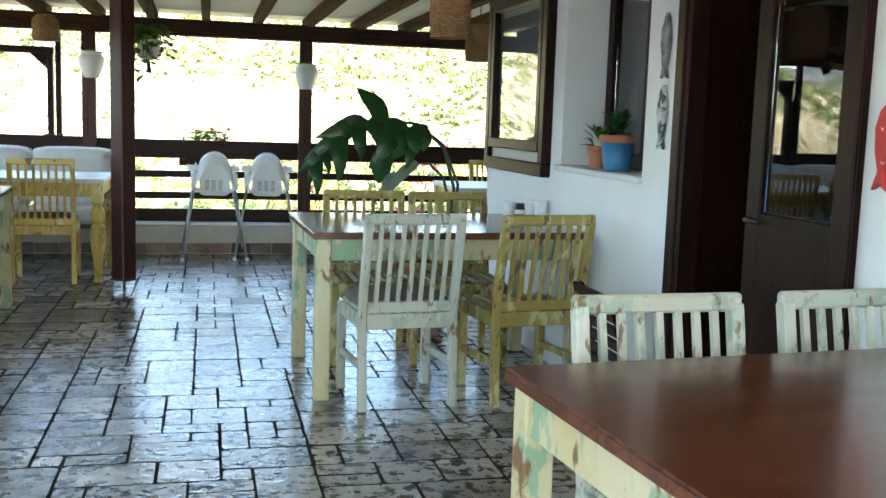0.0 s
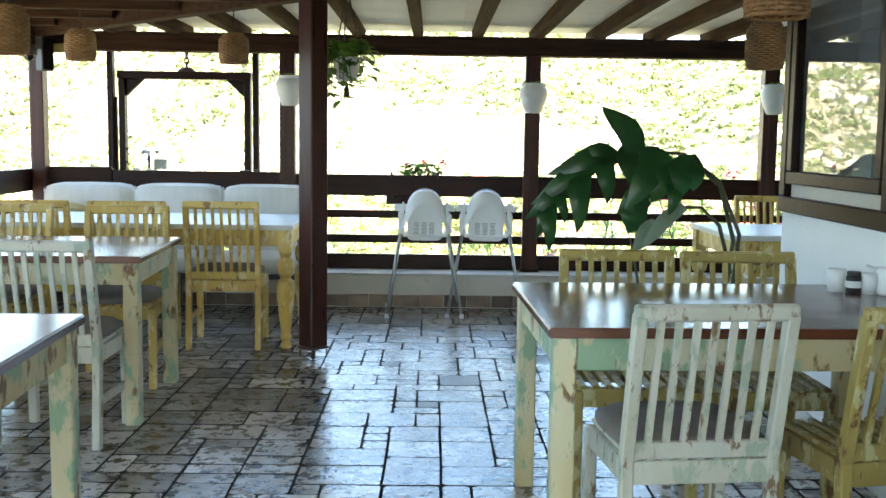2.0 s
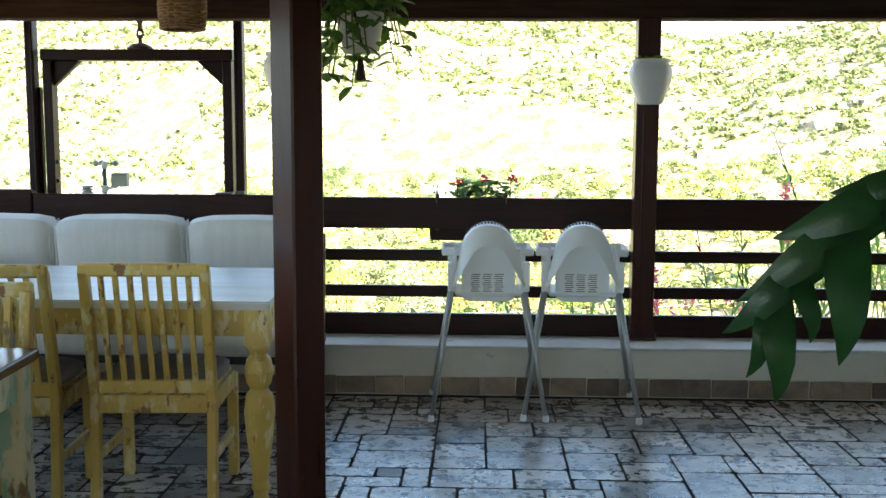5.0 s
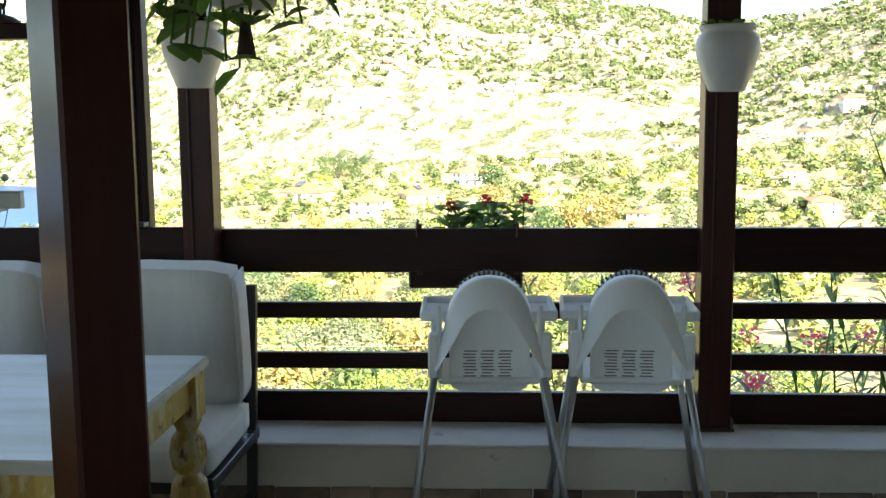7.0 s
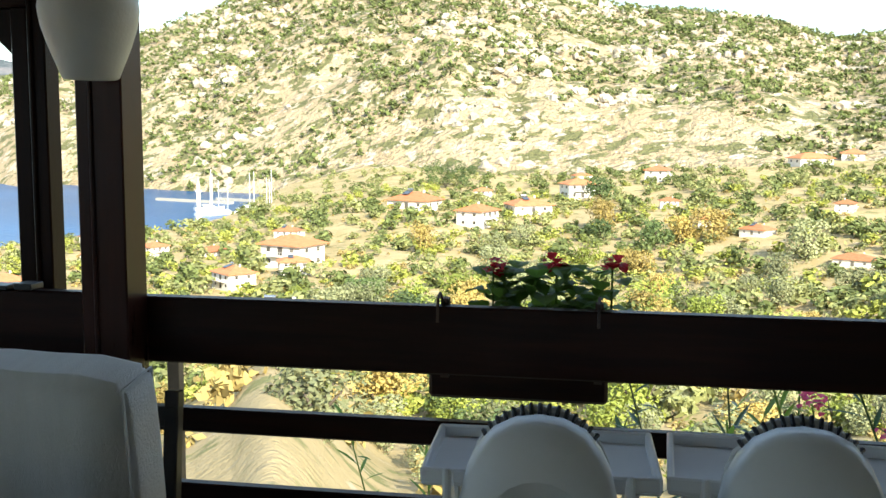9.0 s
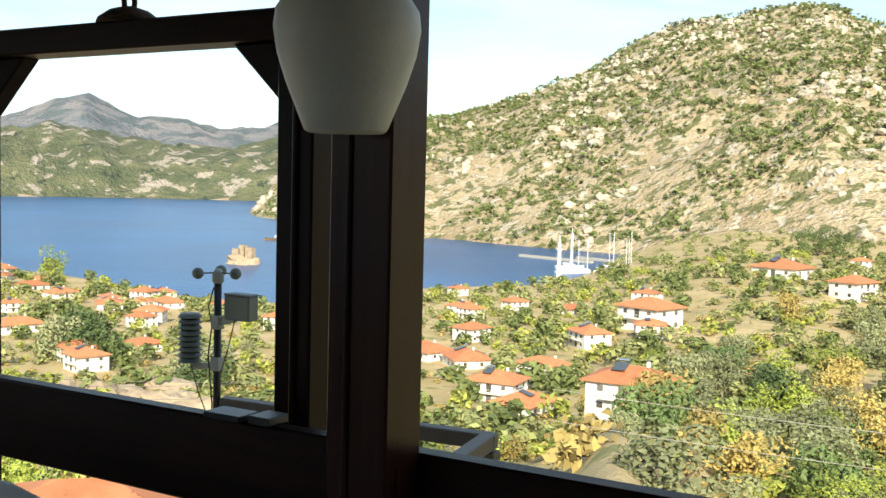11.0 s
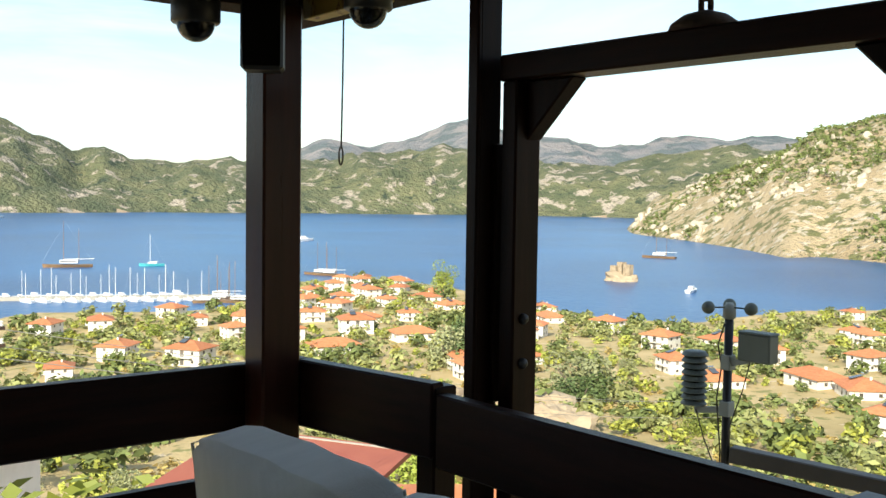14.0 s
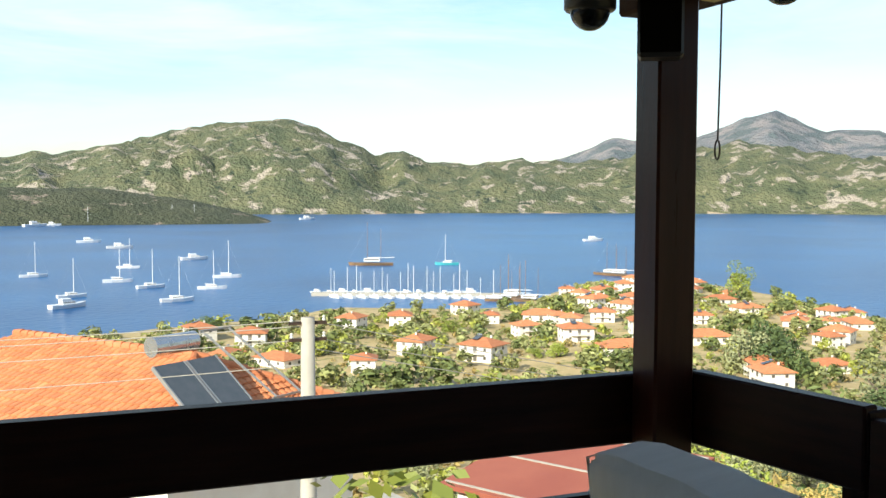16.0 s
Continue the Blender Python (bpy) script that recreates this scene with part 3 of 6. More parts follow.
square_table("dining_table", "distressed cream dining table with a varnished brown top", 1.36, 0.96, at(-0.935, 3.665, 2))
square_table("dining_table", "distressed cream dining table with a varnished brown top", 1.90, 0.95, at(-0.45, 0.283, 5))
square_table("dining_table", "distressed cream dining table with a varnished brown top", 1.50, 0.93, at(-4.03, 5.215, 3))
square_table("dining_table", "distressed cream dining table with a varnished brown top", 1.30, 1.05, at(-3.62, 2.75, 3))
square_table("painted_table", "long yellow table with turned legs and a washed top", 2.05, 0.92, at(-3.835, 6.985, 0), YELLOW, "turned", PALE)
square_table("painted_table", "yellow table with turned legs and a washed top", 1.25, 0.92, at(0.46, 6.68, 0), YELLOW, "turned", PALE)

# bench along the railing
bench = thing("bench", "long black metal bench with white cushions against the railing", "bench")
b = B()
for x in (-4.99, -3.94, -2.888):
    bx(b, (x, 7.66, 0.15), (0.04, 0.04, 0.30))
    beam2(b, (x, 8.18, 0.0), (x, 8.28, 0.86), 0.035, 0.035, (0, 1, 0))
    beam2(b, (x, 7.65, 0.315), (x, 8.26, 0.30), 0.035, 0.04)
    beam2(b, (x, 7.65, 0.10), (x, 8.22, 0.08), 0.03, 0.03)
bx(b, (-3.94, 7.66, 0.315), (2.14, 0.04, 0.05))
bx(b, (-3.94, 8.20, 0.300), (2.14, 0.04, 0.05))
bx(b, (-3.94, 8.27, 0.80), (2.14, 0.03, 0.05))
for k in range(12):
    bx(b, (-4.92 + 0.174 * k, 7.93, 0.325), (0.06, 0.50, 0.015))
part("frame", b, BLACK, bench, bevel=0.003)


def cushion(name, cx, cy, cz, sx, sy, sz, tilt, label, mat_=LINEN):
    b = B()
    bx(b, (0, 0, 0), (sx, sy, sz))
    bmesh.ops.subdivide_edges(b, edges=b.edges, cuts=5, use_grid_fill=True)
    for p in b.verts:
        u, q, w = abs(p.co.x) / (sx / 2), abs(p.co.y) / (sy / 2), abs(p.co.z) / (sz / 2)
        f = 1 - 0.06 * (u ** 4 * w ** 4)
        p.co.x *= 1 - 0.025 * w ** 6 - 0.02 * q ** 6
        p.co.z *= f * (1 - 0.03 * u ** 6)
        p.co.y *= 1 + 0.16 * (1 - u ** 2) * (1 - w ** 2)
        p.co.y += 0.006 * math.sin(p.co.x * 23 + p.co.z * 7)
    ob = solid(name, b, mat_, label, "cushion", pose(cx, cy, cz, tilt), "bench cushions", bevel=0.018, smooth=True, seg=2)
    for s in (-1, 1):
        w2 = B()
        tube(w2, [(s * (sx / 2 - 0.012), s2 * (sy / 2 - 0.01), z) for s2, z in ((-1, -sz / 2 + 0.03), (-1, sz / 2 - 0.03), (1, sz / 2 - 0.03), (1, -sz / 2 + 0.03))], 0.004, 6)
        part("piping", w2, LINEN, ob, smooth=True)
    return ob


for k in range(3):
    cx = -4.60 + 0.69 * k
    cushion("back_cushion", cx, 8.13, 0.700, 0.682, 0.16, 0.53, 8, "white linen back cushion leaning on the bench")
    cushion("seat_cushion", cx, 7.90, 0.395, 0.682, 0.56, 0.13, 0, "white linen seat cushion on the bench")
b = B()
bmesh.ops.create_uvsphere(b, u_segments=20, v_segments=12, radius=1)
for p in b.verts:
    q = (abs(p.co.x) ** 3 + abs(p.co.z) ** 3) ** (1 / 3) or 1
    p.co = Vector((p.co.x / max(q, 0.6) * 0.2, p.co.y * 0.07, p.co.z / max(q, 0.6) * 0.18))
solid("pillow", b, PILLOW, "yellow scatter pillow at the bench end", "pillow", pose(-4.72, 7.93, 0.64, 25, 0, 10), smooth=True)


def high_chair(m):
    """A white plastic child's chair on four splayed steel legs; its back is towards -y."""
    h = thing("high_chair", "white plastic high chair with grey steel legs", "high chair", m, "high chairs")
    for sx in (-1, 1):
        for sy in (-1, 1):
            b = B()
            rod(b, (sx * 0.28, sy * 0.25, 0.012), (sx * 0.175, sy * 0.14, 0.66), 0.0115, seg=12)
            part("leg", b, STEEL, h, smooth=True)
            b = B()
            lathe(b, [(0.016, 0), (0.016, 0.02), (0.013, 0.03)], 10, (sx * 0.281, sy * 0.251, 0))
            part("rubber_foot", b, PLASTIC, h)
    # moulded back: an arched band with flared wings round a recessed panel
    rim = [(-0.198, 0.655), (-0.178, 0.715), (-0.152, 0.775), (-0.142, 0.815), (-0.132, 0.86), (-0.112, 0.90), (-0.085, 0.932), (-0.045, 0.952), (0.0, 0.958)]
    edge = [(-0.172, 0.655), (-0.150, 0.690), (-0.128, 0.730), (-0.108, 0.765), (-0.092, 0.795), (-0.075, 0.822), (-0.052, 0.842), (-0.025, 0.854), (0.0, 0.857)]
    outer = rim + [(-x, z) for x, z in reversed(rim[:-1])]
    inner = edge + [(-x, z) for x, z in reversed(edge[:-1])]
    n = len(outer) - 1
    b = B()
    fo, fi, bo, bi = ([b.verts.new((x, y, z)) for x, z in q] for q, y in ((outer, -0.118), (inner, -0.172), (outer, -0.09), (inner, -0.115)))
    fe = [b.verts.new((x, -0.172, z)) for x, z in inner]
    top = [b.verts.new((x * 0.955, -0.152, 0.655 + (z - 0.655) * 0.968)) for x, z in outer]
    for k in range(n):
        for p, q in ((fo, top), (top, fi), (bi, bo), (bo, fo), (fe, bi)):
            b.faces.new((p[k], p[k + 1], q[k + 1], q[k]))
    part("back_shell", b, PLASTIC, h, smooth=True)
    b = B()
    prism(b, [(-0.095, 0.572), (0.095, 0.572), (0.125, 0.585), (0.133, 0.62), (0.133, 0.68), (0.132, 0.75), (0.105, 0.82), (0.06, 0.87), (-0.06, 0.87), (-0.105, 0.82), (-0.132, 0.75), (-0.133, 0.68), (-0.133, 0.62), (-0.125, 0.585)], 0.012,
          Matrix.Translation((0, -0.106, 0)) @ Matrix.Rotation(radians(90), 4, "X"))
    part("back_panel", b, PLASTIC, h, bevel=0.003)
    for j in range(3):
        for k in range(9):
            b = B() if k == 0 else b
            bx(b, (-0.062 + 0.058 * j - (0.004 if k % 3 else 0), -0.1187, 0.708 - 0.0105 * k), (0.042 - (0.010 if k % 4 == 3 else 0), 0.001, 0.004))
        tagged(part("printed_notice", b, GREYBAR, h, "column of small grey print"), kind="stuff")
    for sx in (-1, 1):
        b = B()
        prism(b, [(-0.15, 0.62), (0.14, 0.60), (0.16, 0.66), (0.12, 0.72), (-0.04, 0.75), (-0.12, 0.85), (-0.15, 0.87)], 0.016,
              Matrix.Translation((sx * 0.165 - 0.008, 0, 0)) @ Matrix(((0, 0, 1, 0), (1, 0, 0, 0), (0, 1, 0, 0), (0, 0, 0, 1))))
        part("side_shell", b, PLASTIC, h, bevel=0.005)
        for sy in (-0.14, 0.14):
            b = B()
            bx(b, (sx * 0.184, sy, 0.70), (0.034, 0.038, 0.15))
            part("leg_socket", b, PLASTIC, h, bevel=0.006)
    b = B()
    bx(b, (0, 0.01, 0.61), (0.33, 0.30, 0.02))
    part("seat", b, PLASTIC, h, bevel=0.006)
    b = B()
    bx(b, (0, 0.12, 0.795), (0.46, 0.30, 0.012))
    for sx in (-1, 1):
        bx(b, (sx * 0.225, 0.12, 0.81), (0.014, 0.30, 0.03))
        bx(b, (sx * 0.17, 0.05, 0.75), (0.02, 0.03, 0.10))
    for y in (-0.026, 0.264):
        bx(b, (0, y, 0.81), (0.46, 0.014, 0.03))
    part("tray", b, PLASTIC, h, bevel=0.004)
    b = B()
    bx(b, (0, -0.06, 0.80), (0.20, 0.03, 0.22))
    for r_ in (0.0, 0.02):
        tube(b, [((0.105 + r_) * math.cos(radians(10 * k)), -0.055, 0.815 + (0.120 + r_) * math.sin(radians(10 * k))) for k in range(19)], 0.012, 8)
    part("seat_pad", b, LINEN, h, "pale folded seat pad with dark stripes")
    b = B()
    for k in range(15):
        a = radians(40 + 100 * k / 14)
        tube(b, [((0.098 + r_) * math.cos(a), y_, 0.815 + (0.113 + r_) * math.sin(a)) for r_, y_ in ((0.0, -0.078), (0.03, -0.078), (0.041, -0.062), (0.03, -0.046))], 0.0045, 6)
    part("pad_stripe", b, BLACK, h, "dark stripes")
    return h


high_chair(at(-2.003, 7.985, 2))
high_chair(at(-1.529, 7.995, -3))


def wicker_lamp(x, y, z, r, h):
    l_ = thing("pendant_lamp", "woven wicker pendant lamp hanging from a rafter", "pendant lamp", pose(x, y, z), "wicker pendant lamps")
    rings = max(10, int(h / 0.011))
    b = B()
    n = 40
    for i in range(rings):
        f = i / (rings - 1)
        rr = r * (0.90 + 0.12 * math.sin(math.pi * (0.15 + f * 0.75))) * (1 if f < 0.82 else 1 - 1.6 * (f - 0.82))
        pts = []
        for k in range(n):
            a = 2 * math.pi * k / n
            w = rr + 0.004 * (1 if (k // 2 + i) % 2 else -1)
            pts.append((w * math.cos(a), w * math.sin(a), f * h))
        vs = []
        for p in pts:
            vs.append([b.verts.new((p[0] * s, p[1] * s, p[2] + dz)) for s, dz in ((1.045, 0), (1, 0.0075), (0.97, 0), (1, -0.0075))])
        for k in range(n):
            p, q = vs[k], vs[(k + 1) % n]
            for j in range(4):
                b.faces.new((p[j], p[(j + 1) % 4], q[(j + 1) % 4], q[j]))
    part("shade", b, WICKER, l_, smooth=True)
    b = B()
    for k in range(20):
        a = 2 * math.pi * k / 20
        pts = []
        for i in range(6):
            f = i / 5
            rr = r * (0.88 + 0.12 * math.sin(math.pi * (0.15 + f * 0.75))) * (1 if f < 0.82 else 1 - 1.6 * (f - 0.82))
            pts.append((rr * math.cos(a), rr * math.sin(a), f * h))
        tube(b, pts, 0.005, 5)
    part("ribs", b, WICKER, l_)
    b = B()
    rod(b, (0, 0, h - 0.01), (0, 0, 2.25 - z), 0.004, seg=6)
    bx(b, (0, 0, h - 0.012), (2 * r * 0.7, 0.012, 0.008))
    part("cord", b, BLACK, l_)
    b = B()
    bmesh.ops.create_uvsphere(b, u_segments=12, v_segments=8, radius=0.03, matrix=Matrix.Translation((0, 0, h * 0.5)))
    part("bulb", b, PLASTIC, l_, smooth=True)


for x, y, z, r, h in ((-4.303, 7.10, 1.835, 0.094, 0.19), (-3.304, 7.21, 1.835, 0.094, 0.19), (-0.136, 5.83, 1.75, 0.098, 0.25), (-1.04, 2.963, 1.672, 0.082, 0.22), (-4.115, 5.49, 1.745, 0.10, 0.23)):
    wicker_lamp(x, y, z, r, h)


def post_pot(x, y, z):
    """A glazed pot hung against a post."""
    p = thing("wall_pot", "white glazed pot hung on the timber post", "pot", pose(x, y, z), "pots on the posts")
    b = B()
    lathe(b, [(0.058, 0.0), (0.064, 0.004), (0.076, 0.034), (0.093, 0.076), (0.107, 0.120), (0.113, 0.158), (0.110, 0.184), (0.098, 0.202), (0.092, 0.208), (0.098, 0.218), (0.103, 0.228), (0.100, 0.233), (0.092, 0.228), (0.085, 0.212)], 32)
    part("body", b, CERAMIC, p, smooth=True)
    b = B()
    lathe(b, [(0.086, 0.208), (0.083, 0.221)], 20)
    part("soil", b, SOIL, p)
    b = B()
    bx(b, (0, 0.095, 0.15), (0.05, 0.05, 0.06))
    part("bracket", b, RUST, p)
    random.seed(int(x * 100))
    b = B()
    for k in range(16):
        a, u = random.uniform(0, 6.28), random.uniform(0.01, 0.08)
        leaf(b, (u * math.cos(a), u * math.sin(a), 0.221), a, random.uniform(20, 70), 0.05, 0.016)
    part("succulent", b, LEAFL, p, "small succulent plant")


def leaf(bm, o, az, el, length, width, bend=0.3, fold=0.25):
    """A pointed leaf of eight faces with a folded midrib."""
    o = Vector(o)
    d = Vector((math.cos(az) * math.cos(radians(el)), math.sin(az) * math.cos(radians(el)), math.sin(radians(el))))
    s = d.cross(Vector((0, 0, 1)))
    s = s.normalized() if s.length > 0.01 else Vector((1, 0, 0))
    up = s.cross(d)
    rows = []
    for i, (f, w) in enumerate(((0.0, 0.12), (0.3, 0.85), (0.6, 0.9), (0.85, 0.5), (1.0, 0.03))):
        c = o + d * length * f - Vector((0, 0, 1)) * bend * length * f * f
        rows.append((bm.verts.new(c - s * width * w + up * width * fold * w), bm.verts.new(c), bm.verts.new(c + s * width * w + up * width * fold * w)))
    for p, q in zip(rows, rows[1:]):
        bm.faces.new((p[0], p[1], q[1], q[0]))
        bm.faces.new((p[1], p[2], q[2], q[1]))


for x, y, z in ((-3.078, 8.290, 1.586), (-1.152, 8.330, 1.556), (0.772, 8.330, 1.572)):
    post_pot(x, y, z)

# ---- the hanging frame beyond the railing, corner fittings, weather mast ----
gate = thing("hanging_gate", "dark timber gate frame with corner braces hung from a chain", "gate")
for x in (-4.513, -3.481):
    b = B()
    bx(b, (x, 8.693, 1.16), (0.052, 0.085, 1.28))
    part("stile", b, DARK, gate, bevel=0.005)
b = B()
bx(b, (-3.998, 8.693, 1.832), (1.10, 0.09, 0.064))
part("head", b, DARKH, gate, bevel=0.005)
for s, x in ((1, -4.487), (-1, -3.507)):
    b = B()
    prism(b, [(0, 0), (s * 0.152, 0), (0, -0.143)], 0.05, Matrix.Translation((x, 8.735, 1.800)) @ Matrix.Rotation(radians(90), 4, "X"))
    part("brace", b, DARK, gate, bevel=0.004)
for x in (-4.486, -3.508):
    for z in (1.114, 1.224):
        b = B()
        bmesh.ops.create_uvsphere(b, u_segments=10, v_segments=6, radius=0.014, matrix=Matrix.Translation((x, 8.685, z)))
        part("bolt", b, BLACK, gate, "domed bolt head", smooth=True)
b = B()
lathe(b, [(0.075, 0.0), (0.07, 0.012), (0.045, 0.03), (0.0122, 0.04)], 20, (-3.985, 8.70, 1.8635))
part("chain_plate", b, RUST, gate, "rusty domed chain plate", smooth=True)
for k in range(6):
    b = B()
    n = 14
    pts = []
    for i in range(n + 1):
        a = 2 * math.pi * i / n
        u, v = 0.016 * math.cos(a), 0.030 * math.sin(a)
        pts.append((-3.985 + (u if k % 2 else 0), 8.70 + (0 if k % 2 else u), 1.915 + 0.042 * k + v))
    tube(b, pts, 0.0065, 7)
    part("chain_link", b, RUST, gate, smooth=True)
for nm, x, w in (("guide_post", -4.592, 0.05), ("guide_post", -3.404, 0.048)):
    b = B()
    bx(b, (x, 8.641, 1.20), (w, 0.07, 1.92))
    bx(b, (x + (w / 2 - 0.008) * (1 if x < -4 else -1), 8.605, 1.20), (0.014, 0.014, 1.90))
    solid(nm, b, DARK, "slim dark timber guide post behind the railing", "post", bevel=0.004)
b = B()
bx(b, (-4.563, 8.67, 1.33), (0.018, 0.04, 0.64))
solid("guide_batten", b, DARK, "short dark batten beside the guide post", "batten", bevel=0.003)

# loudspeaker and dome cameras at the corner
spk = thing("loudspeaker", "black box loudspeaker on the corner post", "loudspeaker", pose(-4.975, 8.238, 1.825, 0, 0, 56))
b = B()
bx(b, (0, 0, 0.13), (0.105, 0.09, 0.26))
part("cabinet", b, BLACK, spk, bevel=0.008)
b = B()
bx(b, (0, -0.047, 0.13), (0.092, 0.004, 0.24))
part("grille", b, SHADE_AND_GRILLE, spk, "dark mesh grille")
b = B()
bx(b, (0, 0.09, 0.2), (0.03, 0.1, 0.03))
part("bracket", b, BLACK, spk)


def dome_camera(x, y, z, up):
    d = thing("security_camera", "black dome security camera under the eaves beam", "security camera", pose(x, y, z), "dome cameras")
    b = B()
    lathe(b, [(0.056, 0.045), (0.06, 0.05), (0.06, 0.10), (0.052, 0.115), (0.02, 0.12)], 24)
    part("housing", b, BLACK, d, smooth=True)
    b = B()
    bmesh.ops.create_uvsphere(b, u_segments=24, v_segments=12, radius=0.047, matrix=Matrix.Translation((0, 0, 0.047)))
    bmesh.ops.delete(b, geom=[v for v in b.verts if v.co.z > 0.055], context="VERTS")
    part("dome", b, DOME, d, "smoked clear dome", smooth=True)
    b = B()
    bmesh.ops.create_uvsphere(b, u_segments=14, v_segments=8, radius=0.028, matrix=Matrix.Translation((0, 0, 0.045)))
    part("lens", b, BLACK, d, smooth=True)
    b = B()
    rod(b, (0, 0, 0.12), (0, 0, up - z), 0.014, seg=8)
    tube(b, [(0.05, 0, 0.09), (0.085, 0.01, 0.10), (0.10, 0.02, 0.16), (0.09, 0.03, 0.22)], 0.004, 6)
    part("bracket", b, BLACK, d)


dome_camera(-5.036, 8.086, 1.888, 2.16)
dome_camera(-4.763, 8.409, 1.925, 2.16)
b = B()
beam2(b, (-5.02, 8.40, 2.01), (-4.74, 8.45, 2.03), 0.05, 0.07)
solid("wood_block", b, YELLOW, "pale wooden batten under the eaves beam", "batten", bevel=0.003)
b = B()
tube(b, [(-5.515, 8.833, 2.16), (-5.518, 8.833, 1.9), (-5.524, 8.833, 1.672)], 0.0030, 6)
tube(b, [(-5.525 + 0.012 * math.cos(a), 8.833, 1.647 + 0.030 * math.sin(a)) for a in [math.pi / 2 + 2 * math.pi * k / 12 for k in range(13)]], 0.0030, 6)
solid("pull_cord", b, ROPE, "dark pull cord with a loop hanging by the corner", "cord")

ws = thing("weather_station", "grey weather station mast on the outer rail", "weather station", pose(-4.577, 9.66, 0.387))
ws.scale = (0.68, 0.68, 0.68)
b = B()
rod(b, (0, 0, -0.10), (0, 0, 1.15), 0.02, seg=12)
part("mast", b, BLACK, ws, smooth=True)
b = B()
lathe(b, [(0.022, 1.12), (0.03, 1.13), (0.03, 1.165), (0.024, 1.18), (0.016, 1.195)], 16)
part("hub", b, GREYW, ws, smooth=True)
for a in (5, 125, 245):
    b = B()
    c, s = math.cos(radians(a)), math.sin(radians(a))
    rod(b, (0, 0, 1.175), (0.085 * c, 0.085 * s, 1.175), 0.004, seg=6)
    bmesh.ops.create_uvsphere(b, u_segments=14, v_segments=8, radius=0.03, matrix=Matrix.Translation((0.108 * c, 0.108 * s, 1.175)))
    part("cup", b, GREYP, ws, "grey anemometer cup", smooth=True)
b = B()
bx(b, (0.155, 0.0, 1.005), (0.165, 0.075, 0.125))
bx(b, (0.155, 0.0, 1.072), (0.172, 0.082, 0.012))
part("instrument_box", b, GREYP, ws, bevel=0.006)
for p_, q_ in (((0, 0, 0.915), (0.12, 0, 0.945)), ((0, 0, 0.70), (-0.16, -0.02, 0.675))):
    b = B()
    beam2(b, p_, q_, 0.022, 0.03)
    part("arm", b, GREYW, ws, bevel=0.003)
    b = B()
    bx(b, (0, 0, p_[2] + 0.005), (0.052, 0.052, 0.07))
    part("clamp", b, GREYW, ws, bevel=0.004)
for k in range(9):
    b = B()
    z = 0.70 + 0.029 * k
    lathe(b, [(0.06, z), (0.062, z + 0.004), (0.05, z + 0.02), (0.035, z + 0.024)], 20, (-0.17, -0.02, 0))
    part("shield_plate", b, GREYP, ws, smooth=False)
b = B()
tube(b, [(-0.01, -0.02, 1.1), (-0.035, -0.03, 1.0), (-0.02, -0.02, 0.9), (-0.035, -0.03, 0.75), (-0.015, -0.02, 0.5), (-0.02, -0.02, 0.32)], 0.004, 6)
tube(b, [(0.13, -0.02, 0.94), (0.10, -0.03, 0.80), (0.03, -0.025, 0.62), (0.015, -0.02, 0.4)], 0.003, 6)
tube(b, [(-0.15, -0.03, 0.68), (-0.10, -0.03, 0.55), (-0.03, -0.02, 0.40)], 0.003, 6)
part("cable", b, BLACK, ws)
outer = thing("outer_rail", "brown steel rail of the lower platform", "rail")
b = B()
beam2(b, (-4.56, 9.67, 0.725), (-3.58, 9.86, 0.695), 0.05, 0.05)
beam2(b, (-3.605, 9.85, 0.697), (-3.43, 8.72, 0.70), 0.05, 0.05)
part("top_bar", b, GALV, outer, bevel=0.004)
for x, y in ((-4.53, 9.68), (-3.60, 9.855)):
    b = B()
    bx(b, (x, y, -1.76), (0.05, 0.05, 4.85))
    part("upright", b, GALV, outer, bevel=0.003)

# ---- plants ----
random.seed(21)
hp = thing("hanging_plant", "bushy trailing plant in a white hanging pot", "hanging plant", pose(-2.50, 6.76, 1.698))
b = B()
lathe(b, [(0.055, 0.0), (0.065, 0.006), (0.09, 0.13), (0.094, 0.15), (0.086, 0.15), (0.08, 0.13)], 24)
part("pot", b, CERAMIC, hp, smooth=True)
b = B()
for k in range(3):
    a = 2 * math.pi * k / 3 + 0.4
    tube(b, [(0.02 * math.cos(a), 0.02 * math.sin(a), -0.012), (0.07 * math.cos(a + 0.3), 0.07 * math.sin(a + 0.3), 0.03), (0.097 * math.cos(a), 0.097 * math.sin(a), 0.15), (0.05 * math.cos(a), 0.05 * math.sin(a), 0.36), (0, 0, 0.60)], 0.005, 6)
rod(b, (0, 0, -0.10), (0, 0, -0.01), 0.022, 0.008, seg=8)
part("macrame_cord", b, ROPE, hp)
